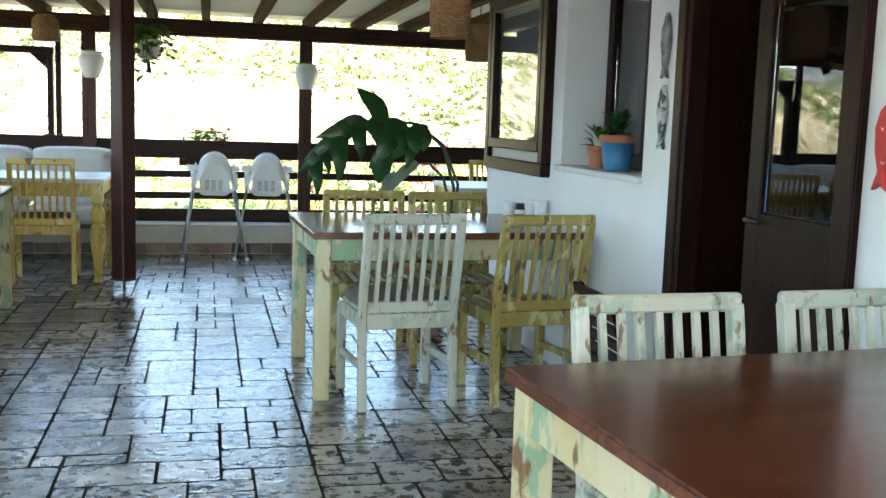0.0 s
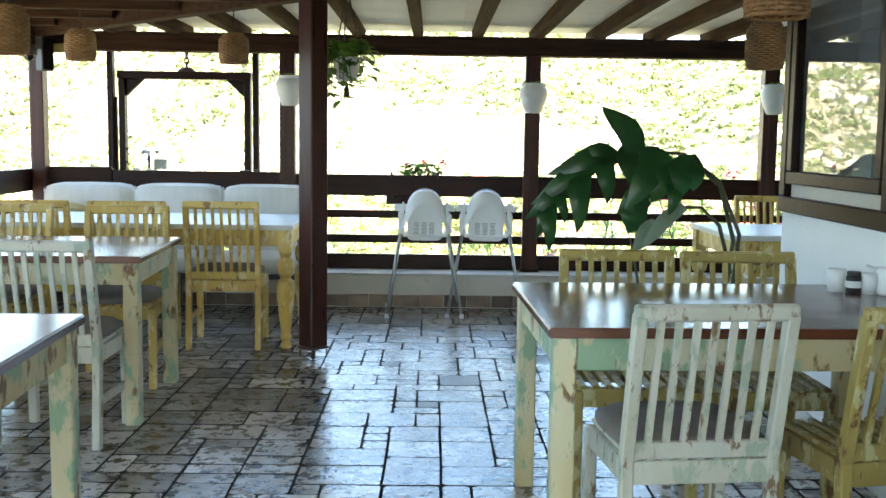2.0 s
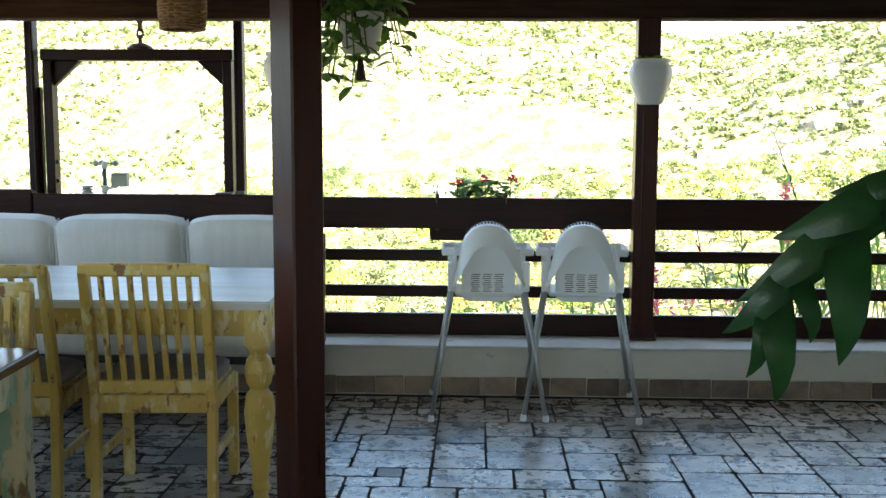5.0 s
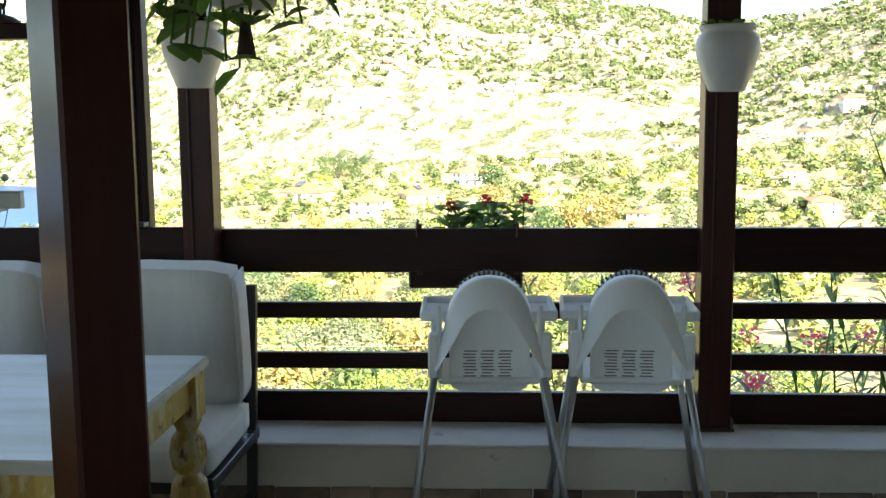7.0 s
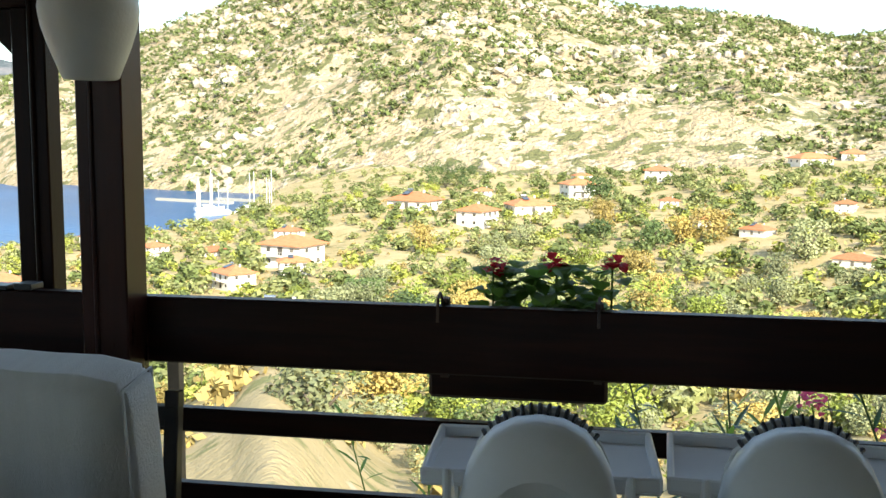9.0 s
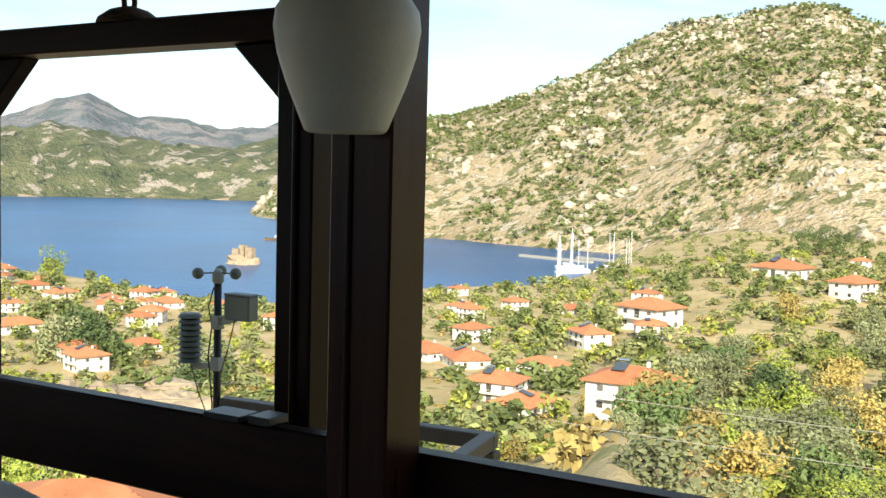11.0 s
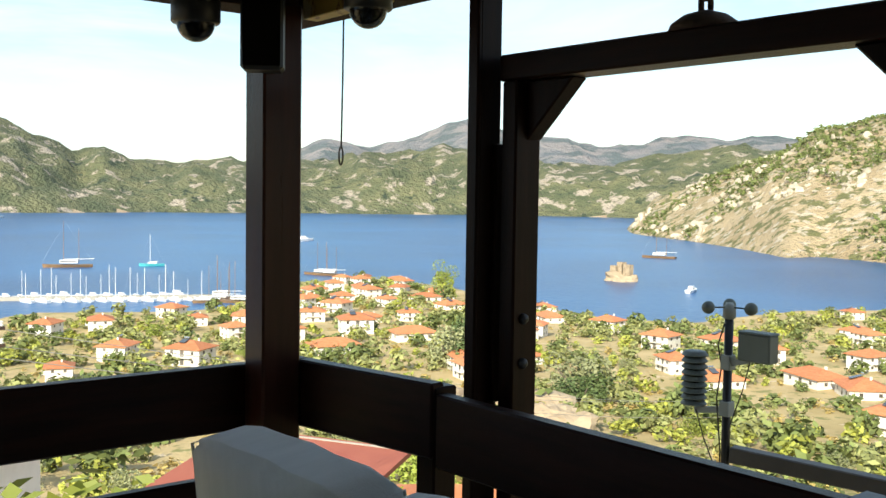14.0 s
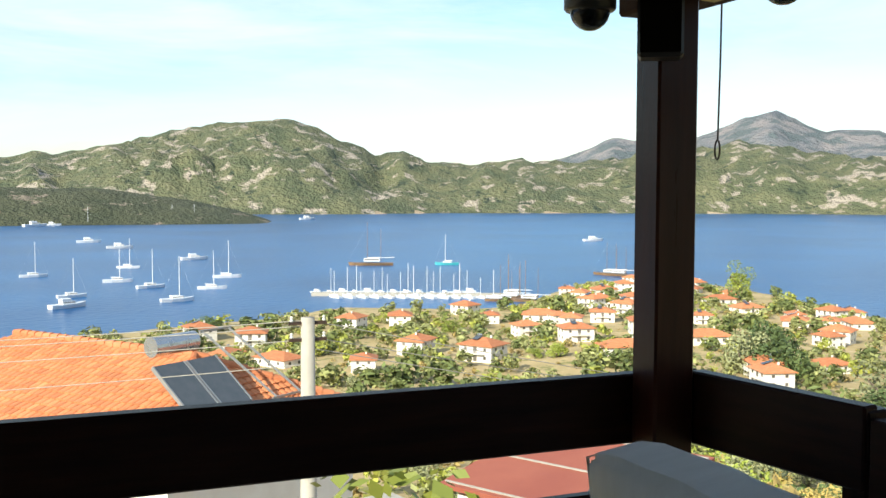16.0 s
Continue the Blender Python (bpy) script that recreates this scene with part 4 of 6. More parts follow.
for k in range(26):
    b = B()
    a = random.uniform(0, 6.28)
    L = random.uniform(0.10, 0.34)
    out = random.uniform(0.07, 0.14)
    pts = [Vector((0.05 * math.cos(a), 0.05 * math.sin(a), 0.15)), Vector((out * math.cos(a), out * math.sin(a), 0.20 + random.uniform(-0.03, 0.06)))]
    drop_ = random.uniform(-0.14, 0.12) if k < 18 else random.uniform(-0.2, -0.1)
    pts.append(Vector(((out + 0.05) * math.cos(a + 0.2), (out + 0.05) * math.sin(a + 0.2), 0.08 + drop_)))
    tube(b, pts, 0.003, 5)
    for i in range(9):
        f = i / 8
        p = pts[0].lerp(pts[1], f * 2) if f < 0.5 else pts[1].lerp(pts[2], f * 2 - 1)
        leaf(b, p, random.uniform(0, 6.28), random.uniform(-40, 45), random.uniform(0.06, 0.085), random.uniform(0.03, 0.042), 0.25)
    part("trail", b, LEAFL, hp)

# large split-leaf plant in a terracotta tub
big = thing("split_leaf_plant", "large split-leaf plant with arching stems in a terracotta tub", "house plant", pose(-0.62, 5.28, 0))
b = B()
lathe(b, [(0.13, 0.0), (0.14, 0.005), (0.185, 0.30), (0.20, 0.30), (0.205, 0.36), (0.185, 0.36), (0.175, 0.33)], 28)
part("tub", b, TERRA, big, smooth=True)
b = B()
lathe(b, [(0.178, 0.325), (0.17, 0.335)], 20)
part("soil", b, SOIL, big)


def finger(bm, base, tip, width, belly=0.0):
    """One broad pointed finger of a leaf, bowed towards the viewer's side and folded along its rib."""
    base, tip = Vector(base), Vector(tip)
    ax = (tip - base).normalized()
    side = ax.cross(Vector((0.15, -1, 0.25))).normalized()
    nrm = side.cross(ax).normalized()
    rows_ = []
    for f, w in ((-0.12, 0.55), (0.0, 0.85), (0.2, 1.0), (0.42, 0.98), (0.62, 0.8), (0.8, 0.5), (0.92, 0.24), (1.0, 0.02)):
        c = base.lerp(tip, f) + nrm * (0.05 * math.sin(math.pi * max(f, 0)) + belly * f) + side * 0.012 * math.sin(5 * f)
        h = width * 0.5 * w
        rows_.append([bm.verts.new(c + side * h * q + nrm * (-0.16 * h * abs(q))) for q in (-1, -0.5, 0, 0.5, 1)])
    for p, q in zip(rows_, rows_[1:]):
        for k in range(4):
            bm.faces.new((p[k], p[k + 1], q[k + 1], q[k]))


def leaf_blade(fingers, y, m=None):
    b_ = B()
    for x0, z0, x1, z1, w, dy in fingers:
        finger(b_, (x0, y, z0), (x1, y + dy, z1), w)
    part("leaf_blade", b_, m or LEAF, big, smooth=True)


for pts in ([(0, 0, 0.32), (0.17, 0.02, 0.62), (0.20, 0.03, 0.85), (0.12, 0.02, 1.12), (-0.07, 0, 1.28), (-0.35, 0, 1.30), (-0.50, -0.02, 1.26), (-0.62, -0.03, 1.16), (-0.74, -0.04, 1.05), (-0.77, -0.05, 0.97)],
            [(0.02, 0, 0.32), (0.20, 0, 0.64), (0.22, 0, 0.88), (0.10, -0.03, 1.15), (-0.05, -0.05, 1.26), (-0.16, -0.06, 1.22)],
            [(0.0, -0.03, 0.32), (0.17, -0.04, 0.70), (0.10, -0.06, 0.93), (0.0, -0.08, 1.02), (-0.10, -0.1, 1.02), (-0.2, -0.1, 0.96)],
            [(-0.03, 0, 0.32), (-0.26, 0.03, 0.55), (-0.32, 0.04, 0.85)]):
    b = B()
    n_p = len(pts)
    tube(b, pts, [0.014 - 0.009 * k / (n_p - 1) for k in range(n_p)], 8)
    part("stem", b, STEM, big, smooth=True)
leaf_blade([(-0.31, 1.29, -0.481, 1.515, 0.135, 0.02), (-0.42, 1.27, -0.62, 1.285, 0.075, 0.03), (-0.44, 1.26, -0.76, 1.18, 0.10, 0.0), (-0.55, 1.20, -0.84, 1.03, 0.09, 0.0), (-0.66, 1.10, -0.87, 0.955, 0.075, 0.0),
            (-0.36, 1.30, -0.35, 1.10, 0.115, -0.04), (-0.47, 1.27, -0.475, 1.03, 0.105, -0.05), (-0.58, 1.20, -0.62, 0.885, 0.115, -0.05), (-0.69, 1.09, -0.68, 0.93, 0.06, -0.03), (-0.735, 1.04, -0.758, 0.79, 0.085, -0.04),
            (-0.24, 1.29, -0.25, 1.06, 0.12, -0.05), (-0.74, 1.03, -0.82, 0.85, 0.06, -0.02)], -0.02)
leaf_blade([(-0.08, 1.26, -0.06, 1.10, 0.16, -0.03), (-0.10, 1.24, -0.14, 1.07, 0.13, -0.06), (-0.15, 1.22, -0.27, 1.05, 0.13, -0.04), (-0.2, 1.26, -0.4, 1.02, 0.14, -0.08), (-0.12, 1.16, -0.19, 0.99, 0.09, -0.08)], -0.08)
leaf_blade([(-0.26, 1.06, -0.40, 0.99, 0.13, 0.0), (-0.29, 1.02, -0.34, 0.88, 0.14, 0.02)], 0.02)
leaf_blade([(-0.12, 1.01, -0.33, 0.82, 0.075, -0.03), (-0.25, 0.94, -0.36, 0.79, 0.065, 0.0)], -0.12, LEAFP)

# planter with geraniums on the outside of the railing
pl = thing("planter", "dark red-brown planter box with red geraniums hung on the railing", "planter", pose(-2.10, 8.635, 0.80))
b = B()
bx(b, (0, 0, 0.085), (0.45, 0.17, 0.17))
part("box", b, DARKH, pl, bevel=0.008)
b = B()
for x in (-0.18, 0.20):
    tube(b, [(x, -0.12, 0.24), (x, -0.18, 0.285), (x, -0.215, 0.275), (x, -0.222, 0.22)], 0.004, 6)
    bx(b, (x, -0.10, 0.16), (0.02, 0.03, 0.2))
part("hook", b, RUST, pl, "iron hanging hook")
for cx in (-0.05, 0.07, 0.185):
    b = B()
    fl = B()
    for k in range(46):
        a = random.uniform(0, 6.28)
        leaf(b, (cx + random.uniform(-0.06, 0.06), random.uniform(-0.06, 0.05), 0.20 + random.uniform(0.0, 0.12)), a, random.uniform(0, 70), 0.055, 0.034, 0.4)
    for k in range(1):
        c0 = Vector((cx + random.uniform(-0.07, 0.07), random.uniform(-0.04, 0.04), 0.31 + random.uniform(0, 0.04)))
        tube(b, [(c0.x, c0.y, 0.2), c0], 0.003, 5)
        for i in range(22):
            leaf(fl, c0 + Vector((random.uniform(-0.022, 0.022), random.uniform(-0.022, 0.022), random.uniform(-0.012, 0.02))), random.uniform(0, 6.28), random.uniform(-20, 70), 0.024, 0.015)
    part("foliage", b, LEAFL, pl)
    part("blossom", fl, RED, pl, "red geranium blossom")


def oleander(x, y, z, h, n, seed, flowers):
    """A shrub of upright canes with narrow leaves and pink blossom."""
    random.seed(seed)
    o = thing("oleander", "oleander shrub with narrow leaves and pink flowers beyond the railing", "shrub", pose(x, y, z), "oleanders")
    for k in range(n):
        b, fl = B(), B()
        a, lean = random.uniform(0, 6.28), random.uniform(0.03, 0.2) * h
        pts = [Vector((0.1 * math.cos(a), 0.1 * math.sin(a), 0))]
        hh = h * random.uniform(0.65, 1.0)
        for i in range(1, 6):
            f = i / 5
            pts.append(Vector((math.cos(a) * (0.1 + lean * f * f), math.sin(a) * (0.1 + lean * f * f), hh * f)))
        tube(b, pts, [0.014, 0.012, 0.010, 0.008, 0.006, 0.004], 5)
        for i in range(64):
            f = 0.25 + 0.75 * i / 63
            j = min(int(f * 5), 4)
            p = pts[j].lerp(pts[j + 1], f * 5 - j)
            leaf(b, p, random.uniform(0, 6.28), random.uniform(5, 65), random.uniform(0.12, 0.2), random.uniform(0.010, 0.016), 0.15)
        part("cane", b, LEAFL if k % 2 else LEAF, o)
        if flowers and k % 3 != 2:
            for i in range(30):
                leaf(fl, pts[-1] + Vector((random.uniform(-0.06, 0.06), random.uniform(-0.06, 0.06), random.uniform(-0.04, 0.06))), random.uniform(0, 6.28), random.uniform(-20, 70), 0.04, 0.017)
            part("blossom", fl, PINK, o, "pink oleander blossom")


oleander(0.1, 10.3, -3.6, 4.7, 20, 1, True)
oleander(-0.5, 10.1, -3.6, 4.3, 18, 2, True)
oleander(1.2, 10.2, -3.6, 5.1, 20, 3, True)
oleander(0.5, 10.0, -3.6, 4.4, 18, 7, False)
oleander(-1.1, 10.2, -3.6, 4.2, 14, 8, False)
oleander(-1.7, 10.6, -3.8, 4.35, 10, 4, False)
oleander(2.6, 10.6, -3.8, 5.2, 12, 5, True)
oleander(-2.6, 11.4, -4.2, 4.2, 8, 6, False)

# things on the house wall and the recessed sill
for z0, m_, nm in ((1.78, FISHD, "black and white mottled fish ornament hanging on the wall"), (1.49, FISHM, "grey mottled fish ornament hanging on the wall")):
    b = B()
    L = 0.27
    outl = [(-0.008, 0.0), (0.012, -0.02), (0.034, -0.07), (0.036, -0.12), (0.022, -0.19), (0.012, -0.225), (0.03, -0.27), (0.0, -0.255), (-0.032, -0.27), (-0.012, -0.225), (-0.026, -0.19), (-0.04, -0.12), (-0.032, -0.06)]
    prism(b, outl, 0.018, Matrix.Translation((XW - 0.022, 2.52, z0)) @ Matrix(((0, 0, 1, 0), (1, 0, 0, 0), (0, 1, 0, 0), (0, 0, 0, 1))))
    solid("fish_ornament", b, m_, nm, "ornament", group="fish ornaments", bevel=0.004)
b = B()
prism(b, [(-0.006, 0.0), (0.018, -0.018), (0.036, -0.07), (0.030, -0.135), (0.012, -0.19), (0.036, -0.245), (0.0, -0.225), (-0.03, -0.245), (-0.012, -0.19), (-0.03, -0.125), (-0.03, -0.056)], 0.02,
      Matrix.Translation((XW - 0.024, 1.09, 1.40)) @ Matrix(((0, 0, 1, 0), (1, 0, 0, 0), (0, 1, 0, 0), (0, 0, 0, 1))))
solid("fish_ornament", b, REDP, "red and white painted fish ornament on the wall", "ornament", group="fish ornaments", bevel=0.004)
for y, r, h, m_, pm, nl in ((3.16, 0.085, 0.17, BLUEPOT, "blue-banded terracotta flowerpot on the sill", LEAF, ), (3.40, 0.055, 0.11, TERRA, "small terracotta flowerpot on the sill", LEAFL)):
    p = thing("flowerpot", pm if isinstance(pm, str) else "flowerpot", "flowerpot", pose(XW + 0.07, y, 1.0975))
    b = B()
    lathe(b, [(r * 0.68, 0), (r * 0.72, 0.004), (r * 0.95, h * 0.8)], 22)
    part("pot", b, m_, p, smooth=True)
    b = B()
    lathe(b, [(r * 0.96, h * 0.79), (r * 1.05, h * 0.8), (r * 1.08, h), (r * 0.95, h), (r * 0.9, h * 0.9)], 22)
    part("rim", b, TERRA, p, smooth=True)
    b = B()
    for k in range(34):
        a = random.uniform(0, 6.28)
        leaf(b, (0.03 * math.cos(a), 0.03 * math.sin(a), h * 0.9 + random.uniform(0, 0.09)), a, random.uniform(10, 80), random.uniform(0.05, 0.09), 0.014 if r < 0.07 else 0.02, 0.2)
    part("foliage", b, nl if not isinstance(nl, tuple) else LEAF, p)

# table ware on the first table
for x, y, r, h, m_, nm in ((-0.43, 3.98, 0.035, 0.085, PLASTIC, "white paper cup on a wooden tray"), (-0.32, 3.93, 0.035, 0.075, PLASTIC, "small white cup on the table")):
    b = B()
    lathe(b, [(r * 0.8, 0), (r, h), (r * 0.92, h), (r * 0.75, 0.006)], 20, (x, y, 0.79))
    solid("cup", b, m_, nm, "cup", smooth=True)
c = thing("creamer", "white china jug with a spout on the table", "jug", pose(-0.272, 3.90, 0.79))
b = B()
lathe(b, [(0.03, 0), (0.036, 0.01), (0.034, 0.05), (0.045, 0.10), (0.041, 0.10), (0.03, 0.05)], 20)
part("body", b, PLASTIC, c, smooth=True)
b = B()
beam2(b, (-0.035, 0, 0.095), (-0.085, 0, 0.11), 0.022, 0.008)
part("spout", b, PLASTIC, c)
j = thing("jar", "dark glass jar with a white label on the table", "jar", pose(-0.375, 3.95, 0.79))
b = B()
lathe(b, [(0.026, 0), (0.028, 0.005), (0.028, 0.06), (0.022, 0.066)], 18)
part("body", b, BLACK, j, smooth=True)
b = B()
lathe(b, [(0.0285, 0.02), (0.0287, 0.021), (0.0287, 0.044), (0.0285, 0.045)], 18)
part("paper_label", b, PLASTIC, j)
b = B()
lathe(b, [(0.024, 0.066), (0.025, 0.067), (0.025, 0.078), (0.02, 0.08)], 18)
part("lid", b, BLACK, j)
b = B()
lathe(b, [(0.10, 0), (0.105, 0.004), (0.105, 0.010), (0.0, 0.010)], 28, (-0.41, 3.95, 0.7755))
solid("round_board", b, OLIVE, "round wooden serving board under the cups", "board")

# folding slatted chair leaning by the doorway
fc = thing("folding_chair", "brown slatted folding chair folded against the wall", "folding chair", pose(-0.40, 2.36, 0, 0, -14, 0))
for k in range(8):
    b = B()
    bx(b, (0, 0, 0.66 - 0.06 * k), (0.018, 0.40, 0.045))
    part("slat", b, DARKY, fc, bevel=0.004)
for y in (-0.17, 0.17):
    b = B()
    bx(b, (0.018, y, 0.34), (0.018, 0.035, 0.68))
    part("rail", b, DARK, fc, bevel=0.003)

# ---- the country around: one sheet of land, the bay, hills ----
CX, CY, SEA = -2.5, 8.0, -41.0
LANDC = mat("dry_grass_and_soil", (0.55, 0.42, 0.22), (0.40, 0.31, 0.14), 0.95, 0.06, 0.6, spot=[(0.24, 0.23, 0.08), (0.58, 0.47, 0.31)], spot_at=0.57, spot_scale=0.22, fine=2.0, bdist=0.4)
ROCKH = mat("pale_rocky_hillside", (0.53, 0.42, 0.26), (0.40, 0.30, 0.17), 0.95, 0.012, 1.0, spot=[(0.17, 0.17, 0.065), (0.57, 0.49, 0.37)], spot_at=0.51, spot_scale=0.07,
            fine=0.25, bdist=6.0, spot_w=0.04, detail=8)
SHOREM = mat("sandy_shore_rock", (0.50, 0.40, 0.28), (0.36, 0.26, 0.17), 0.95, 0.03, 0.8, fine=0.3, bdist=3.0)
FOREST = mat("wooded_far_hillside", (0.085, 0.105, 0.055), (0.185, 0.185, 0.095), 0.95, 0.016, 1.0, spot=[(0.42, 0.36, 0.29), (0.045, 0.065, 0.04), (0.36, 0.30, 0.22)], spot_at=0.555, spot_scale=0.021, fine=0.10, bdist=14.0, detail=8)
# mountain rock with the distance haze mixed into its blue-grey
MOUNT = mat("hazed_grey_mountain", (0.15, 0.17, 0.19), (0.31, 0.275, 0.265), 0.95, 0.008, 1.0, spot=(0.12, 0.145, 0.15), spot_at=0.5, spot_scale=0.009, fine=0.05, bdist=20.0)


def vnoise(x, y, s, seed):
    """Smooth lattice noise in 0..1 on arrays."""
    g = np.random.RandomState(seed).rand(256, 256)
    u, v = x / s + 1000, y / s + 1000
    i, j = np.floor(u).astype(int), np.floor(v).astype(int)
    a, b_ = u - i, v - j
    a, b_ = a * a * (3 - 2 * a), b_ * b_ * (3 - 2 * b_)
    q = lambda p, r: g[p % 256, r % 256]
    return (q(i, j) * (1 - a) + q(i + 1, j) * a) * (1 - b_) + (q(i, j + 1) * (1 - a) + q(i + 1, j + 1) * a) * b_


def fbm(x, y, s, seed, o=4, ridge=False):
    t, a, n = 0, 1.0, 0
    for k in range(o):
        v = vnoise(x, y, s / 2 ** k, seed + k)
        t = t + a * ((1 - abs(2 * v - 1)) if ridge else v)
        n += a
        a *= 0.5
    return t / n - 0.5


def tab(a, pts):
    p = sorted(pts)
    return np.interp(a, [q[0] for q in p], [q[1] for q in p])


SHORE = [(140, 300), (89, 300), (75, 342), (71, 372), (64, 366), (61, 375), (57, 480), (53.4, 510), (49.5, 475), (47, 440), (43.5, 388), (40, 360), (35, 350), (29, 410), (22, 440), (19.5, 490), (17, 630), (13, 760), (8, 5200)]
CREST_E = [(40, -2.6), (38.6, -2.0), (37, -0.1), (35.4, 0.4), (33.5, 1.2), (30.2, 2.6), (28.4, 3.9), (26, 4.25), (22.5, 5.4), (19, 6.8), (16.5, 8.1), (14.3, 9.2), (11.3, 9.4), (7, 9.9), (3.5, 8.4),
           (-2, 7.0), (-10.4, 6.0), (-14.2, 4.6), (-18.4, 5.2), (-23, 6.3), (-40, 5.5), (-60, 3.0)]
TOE = [(40, 1260), (38.6, 1190), (34, 960), (30, 765), (28, 790), (22, 700), (15, 640), (5, 540), (-10, 500), (-25, 470), (-60, 400)]
FAR_E = [(120, 1.0), (100, 1.6), (89, 1.3), (87.2, 2.0), (85.9, 1.6), (82.3, 2.35), (77, 3.5), (73.4, 3.64), (70.9, 2.6), (68.7, 1.6), (67.4, 2.1), (65.8, 1.5), (63, 1.4), (60.6, 1.6), (58, 1.35),
         (55, 1.6), (53, 2.0), (50, 2.2), (47.5, 2.6), (45, 1.9), (42.5, 1.4), (40, 1.7), (37, 2.35), (33, 2.8), (28, 2.4), (20, 1.0)]
MOUNT_E = [(70, 0.3), (62, 1.0), (58, 1.7), (55.4, 2.9), (53, 2.3), (50, 3.0), (48.3, 4.0), (47, 4.25), (45.5, 3.6), (44.4, 3.1), (41.8, 3.3), (40, 2.9), (38.6, 2.9), (36.6, 3.3), (34.9, 3.4), (33, 3.1), (31.8, 3.4), (28, 3.0), (10, 1.0)]
HEAD_E = [(110, 0.9), (95, 0.6), (89, 0.2), (84, 0.15), (80, -0.35), (77, -0.9), (75, -1.5), (73.5, -2.2)]


def land(x, y, layer=False):
    """The height of the land at x, y (arrays)."""
    dx, dy = x - CX, y - CY
    r = np.hypot(dx, dy)
    az = np.degrees(np.arctan2(-dx, dy)) - 2.2
    rs = tab(az, SHORE)
    town = np.interp(r / np.minimum(rs, 700), [0, 0.02, 0.04, 0.09, 0.15, 0.2, 0.27, 0.4, 0.62, 0.8, 0.97, 1.0, 1.12, 9], [-3.8, -4.2, -6.5, -11.5, -19.5, -25.5, -31, -35, -37.5, -39, -40.3, -41, -47, -49])
    val = np.interp(r, [0, 6, 12, 30, 60, 100, 150, 250, 400, 600, 800], [-3.8, -4.2, -6.5, -11.5, -20.5, -30, -34.5, -34, -28, -22, -14]) + np.clip(-az, 0, 60) * np.clip(r / 400, 0, 1) * 0.55
    w = np.clip((az - 9) / 10, 0, 1)
    w = w * w * (3 - 2 * w)
    w = np.where((az < -100), 0, w)
    z = town * w + val * (1 - w)
    z = z + np.where(z > SEA + 0.4, (fbm(x, y, 60, 3) * 5 + fbm(x, y, 14, 9) * 1.8) * np.clip((r - 12) / 60, 0, 1) * np.clip((z - SEA) / 8, 0, 1), 0)
    lay = np.zeros_like(z, int)

    def hill(etab, rt, rc, amp, idx, sc, pw):
        nonlocal z, lay
        e = np.radians(tab(az, etab))
        top = 1.5 + rc * np.tan(e)
        s = (r - rt) / (rc - rt)
        h = -44 + (top + 44) * np.clip(s, 0, 1) ** pw
        h = np.where(s > 1, top - (r - rc) * 0.25, h)
        f = np.clip((h - SEA) / 60, 0, 1) * np.clip(s * 4, 0, 1) * np.clip(1.25 - s * 0.75, 0.45, 1)
        h = h + f * amp * (fbm(x, y, sc, idx * 11, 5, True) + 0.6 * fbm(x, y, sc / 5, idx * 13, 3, True))
        h = np.where(s < 0, -60, h)
        lay = np.where(h > z, idx, lay)
        z = np.maximum(z, h)

    hill(CREST_E, tab(az, TOE), tab(az, [(-60, 900), (20, 1250), (32, 1250), (40, 1420)]), 26, 1, 160, 0.9)
    hill(HEAD_E, 1330 + 0 * r, 1500 + 0 * r, 16, 5, 120, 0.7)
    hill(FAR_E, tab(az, [(20, 1700), (38, 2100), (45, 2150), (66, 2000), (70, 1900), (120, 1900)]), tab(az, [(20, 2300), (45, 2600), (70, 2600), (120, 2600)]), 95, 2, 380, 0.75)
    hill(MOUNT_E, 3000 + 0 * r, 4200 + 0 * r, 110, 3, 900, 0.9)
    return (z, lay) if layer else z


azs = np.concatenate([np.arange(-45, 110, 0.32), np.arange(110, 315, 5.0)])
rads = np.geomspace(4.0, 4850.0, 250)
A, Rr = np.meshgrid(np.radians(azs), rads, indexing="ij")
GX, GY = CX - np.sin(A) * Rr, CY + np.cos(A) * Rr
GZ, GL = land(GX, GY, True)
na, nr = GX.shape
co = np.stack([GX, GY, GZ], -1).reshape(-1, 3)
ii, jj = np.meshgrid(np.arange(na), np.arange(nr - 1), indexing="ij")
i2 = (ii + 1) % na
quads = np.stack([ii * nr + jj, ii * nr + jj + 1, i2 * nr + jj + 1, i2 * nr + jj], -1).reshape(-1, 4)
co = np.vstack([co, [[CX, CY, -4.0]]])
fan = [[len(co) - 1, k * nr, ((k + 1) % na) * nr] for k in range(na)]
me = bpy.data.meshes.new("ground")
me.from_pydata(co.tolist(), [], quads.tolist() + fan)
GL = np.where((GL == 2) & (GZ < SEA + 3 + 14 * (fbm(GX, GY, 260, 77) + 0.2)), 4, GL)
# headland woods, darkened in colour for their shaded side
HEADM = mat("shaded_wooded_headland", (0.05, 0.06, 0.03), (0.09, 0.095, 0.05), 0.95, 0.02, 1.0, spot=(0.26, 0.21, 0.16), spot_at=0.6, spot_scale=0.03, fine=0.15, bdist=8.0)
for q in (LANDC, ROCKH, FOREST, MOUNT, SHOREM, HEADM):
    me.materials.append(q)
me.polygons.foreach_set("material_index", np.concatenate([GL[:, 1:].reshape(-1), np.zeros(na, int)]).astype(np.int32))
me.shade_smooth()
me.update()
tagged(new("ground", me), "dry hillside, village land and rocky hills round the bay", "", "", "structure")

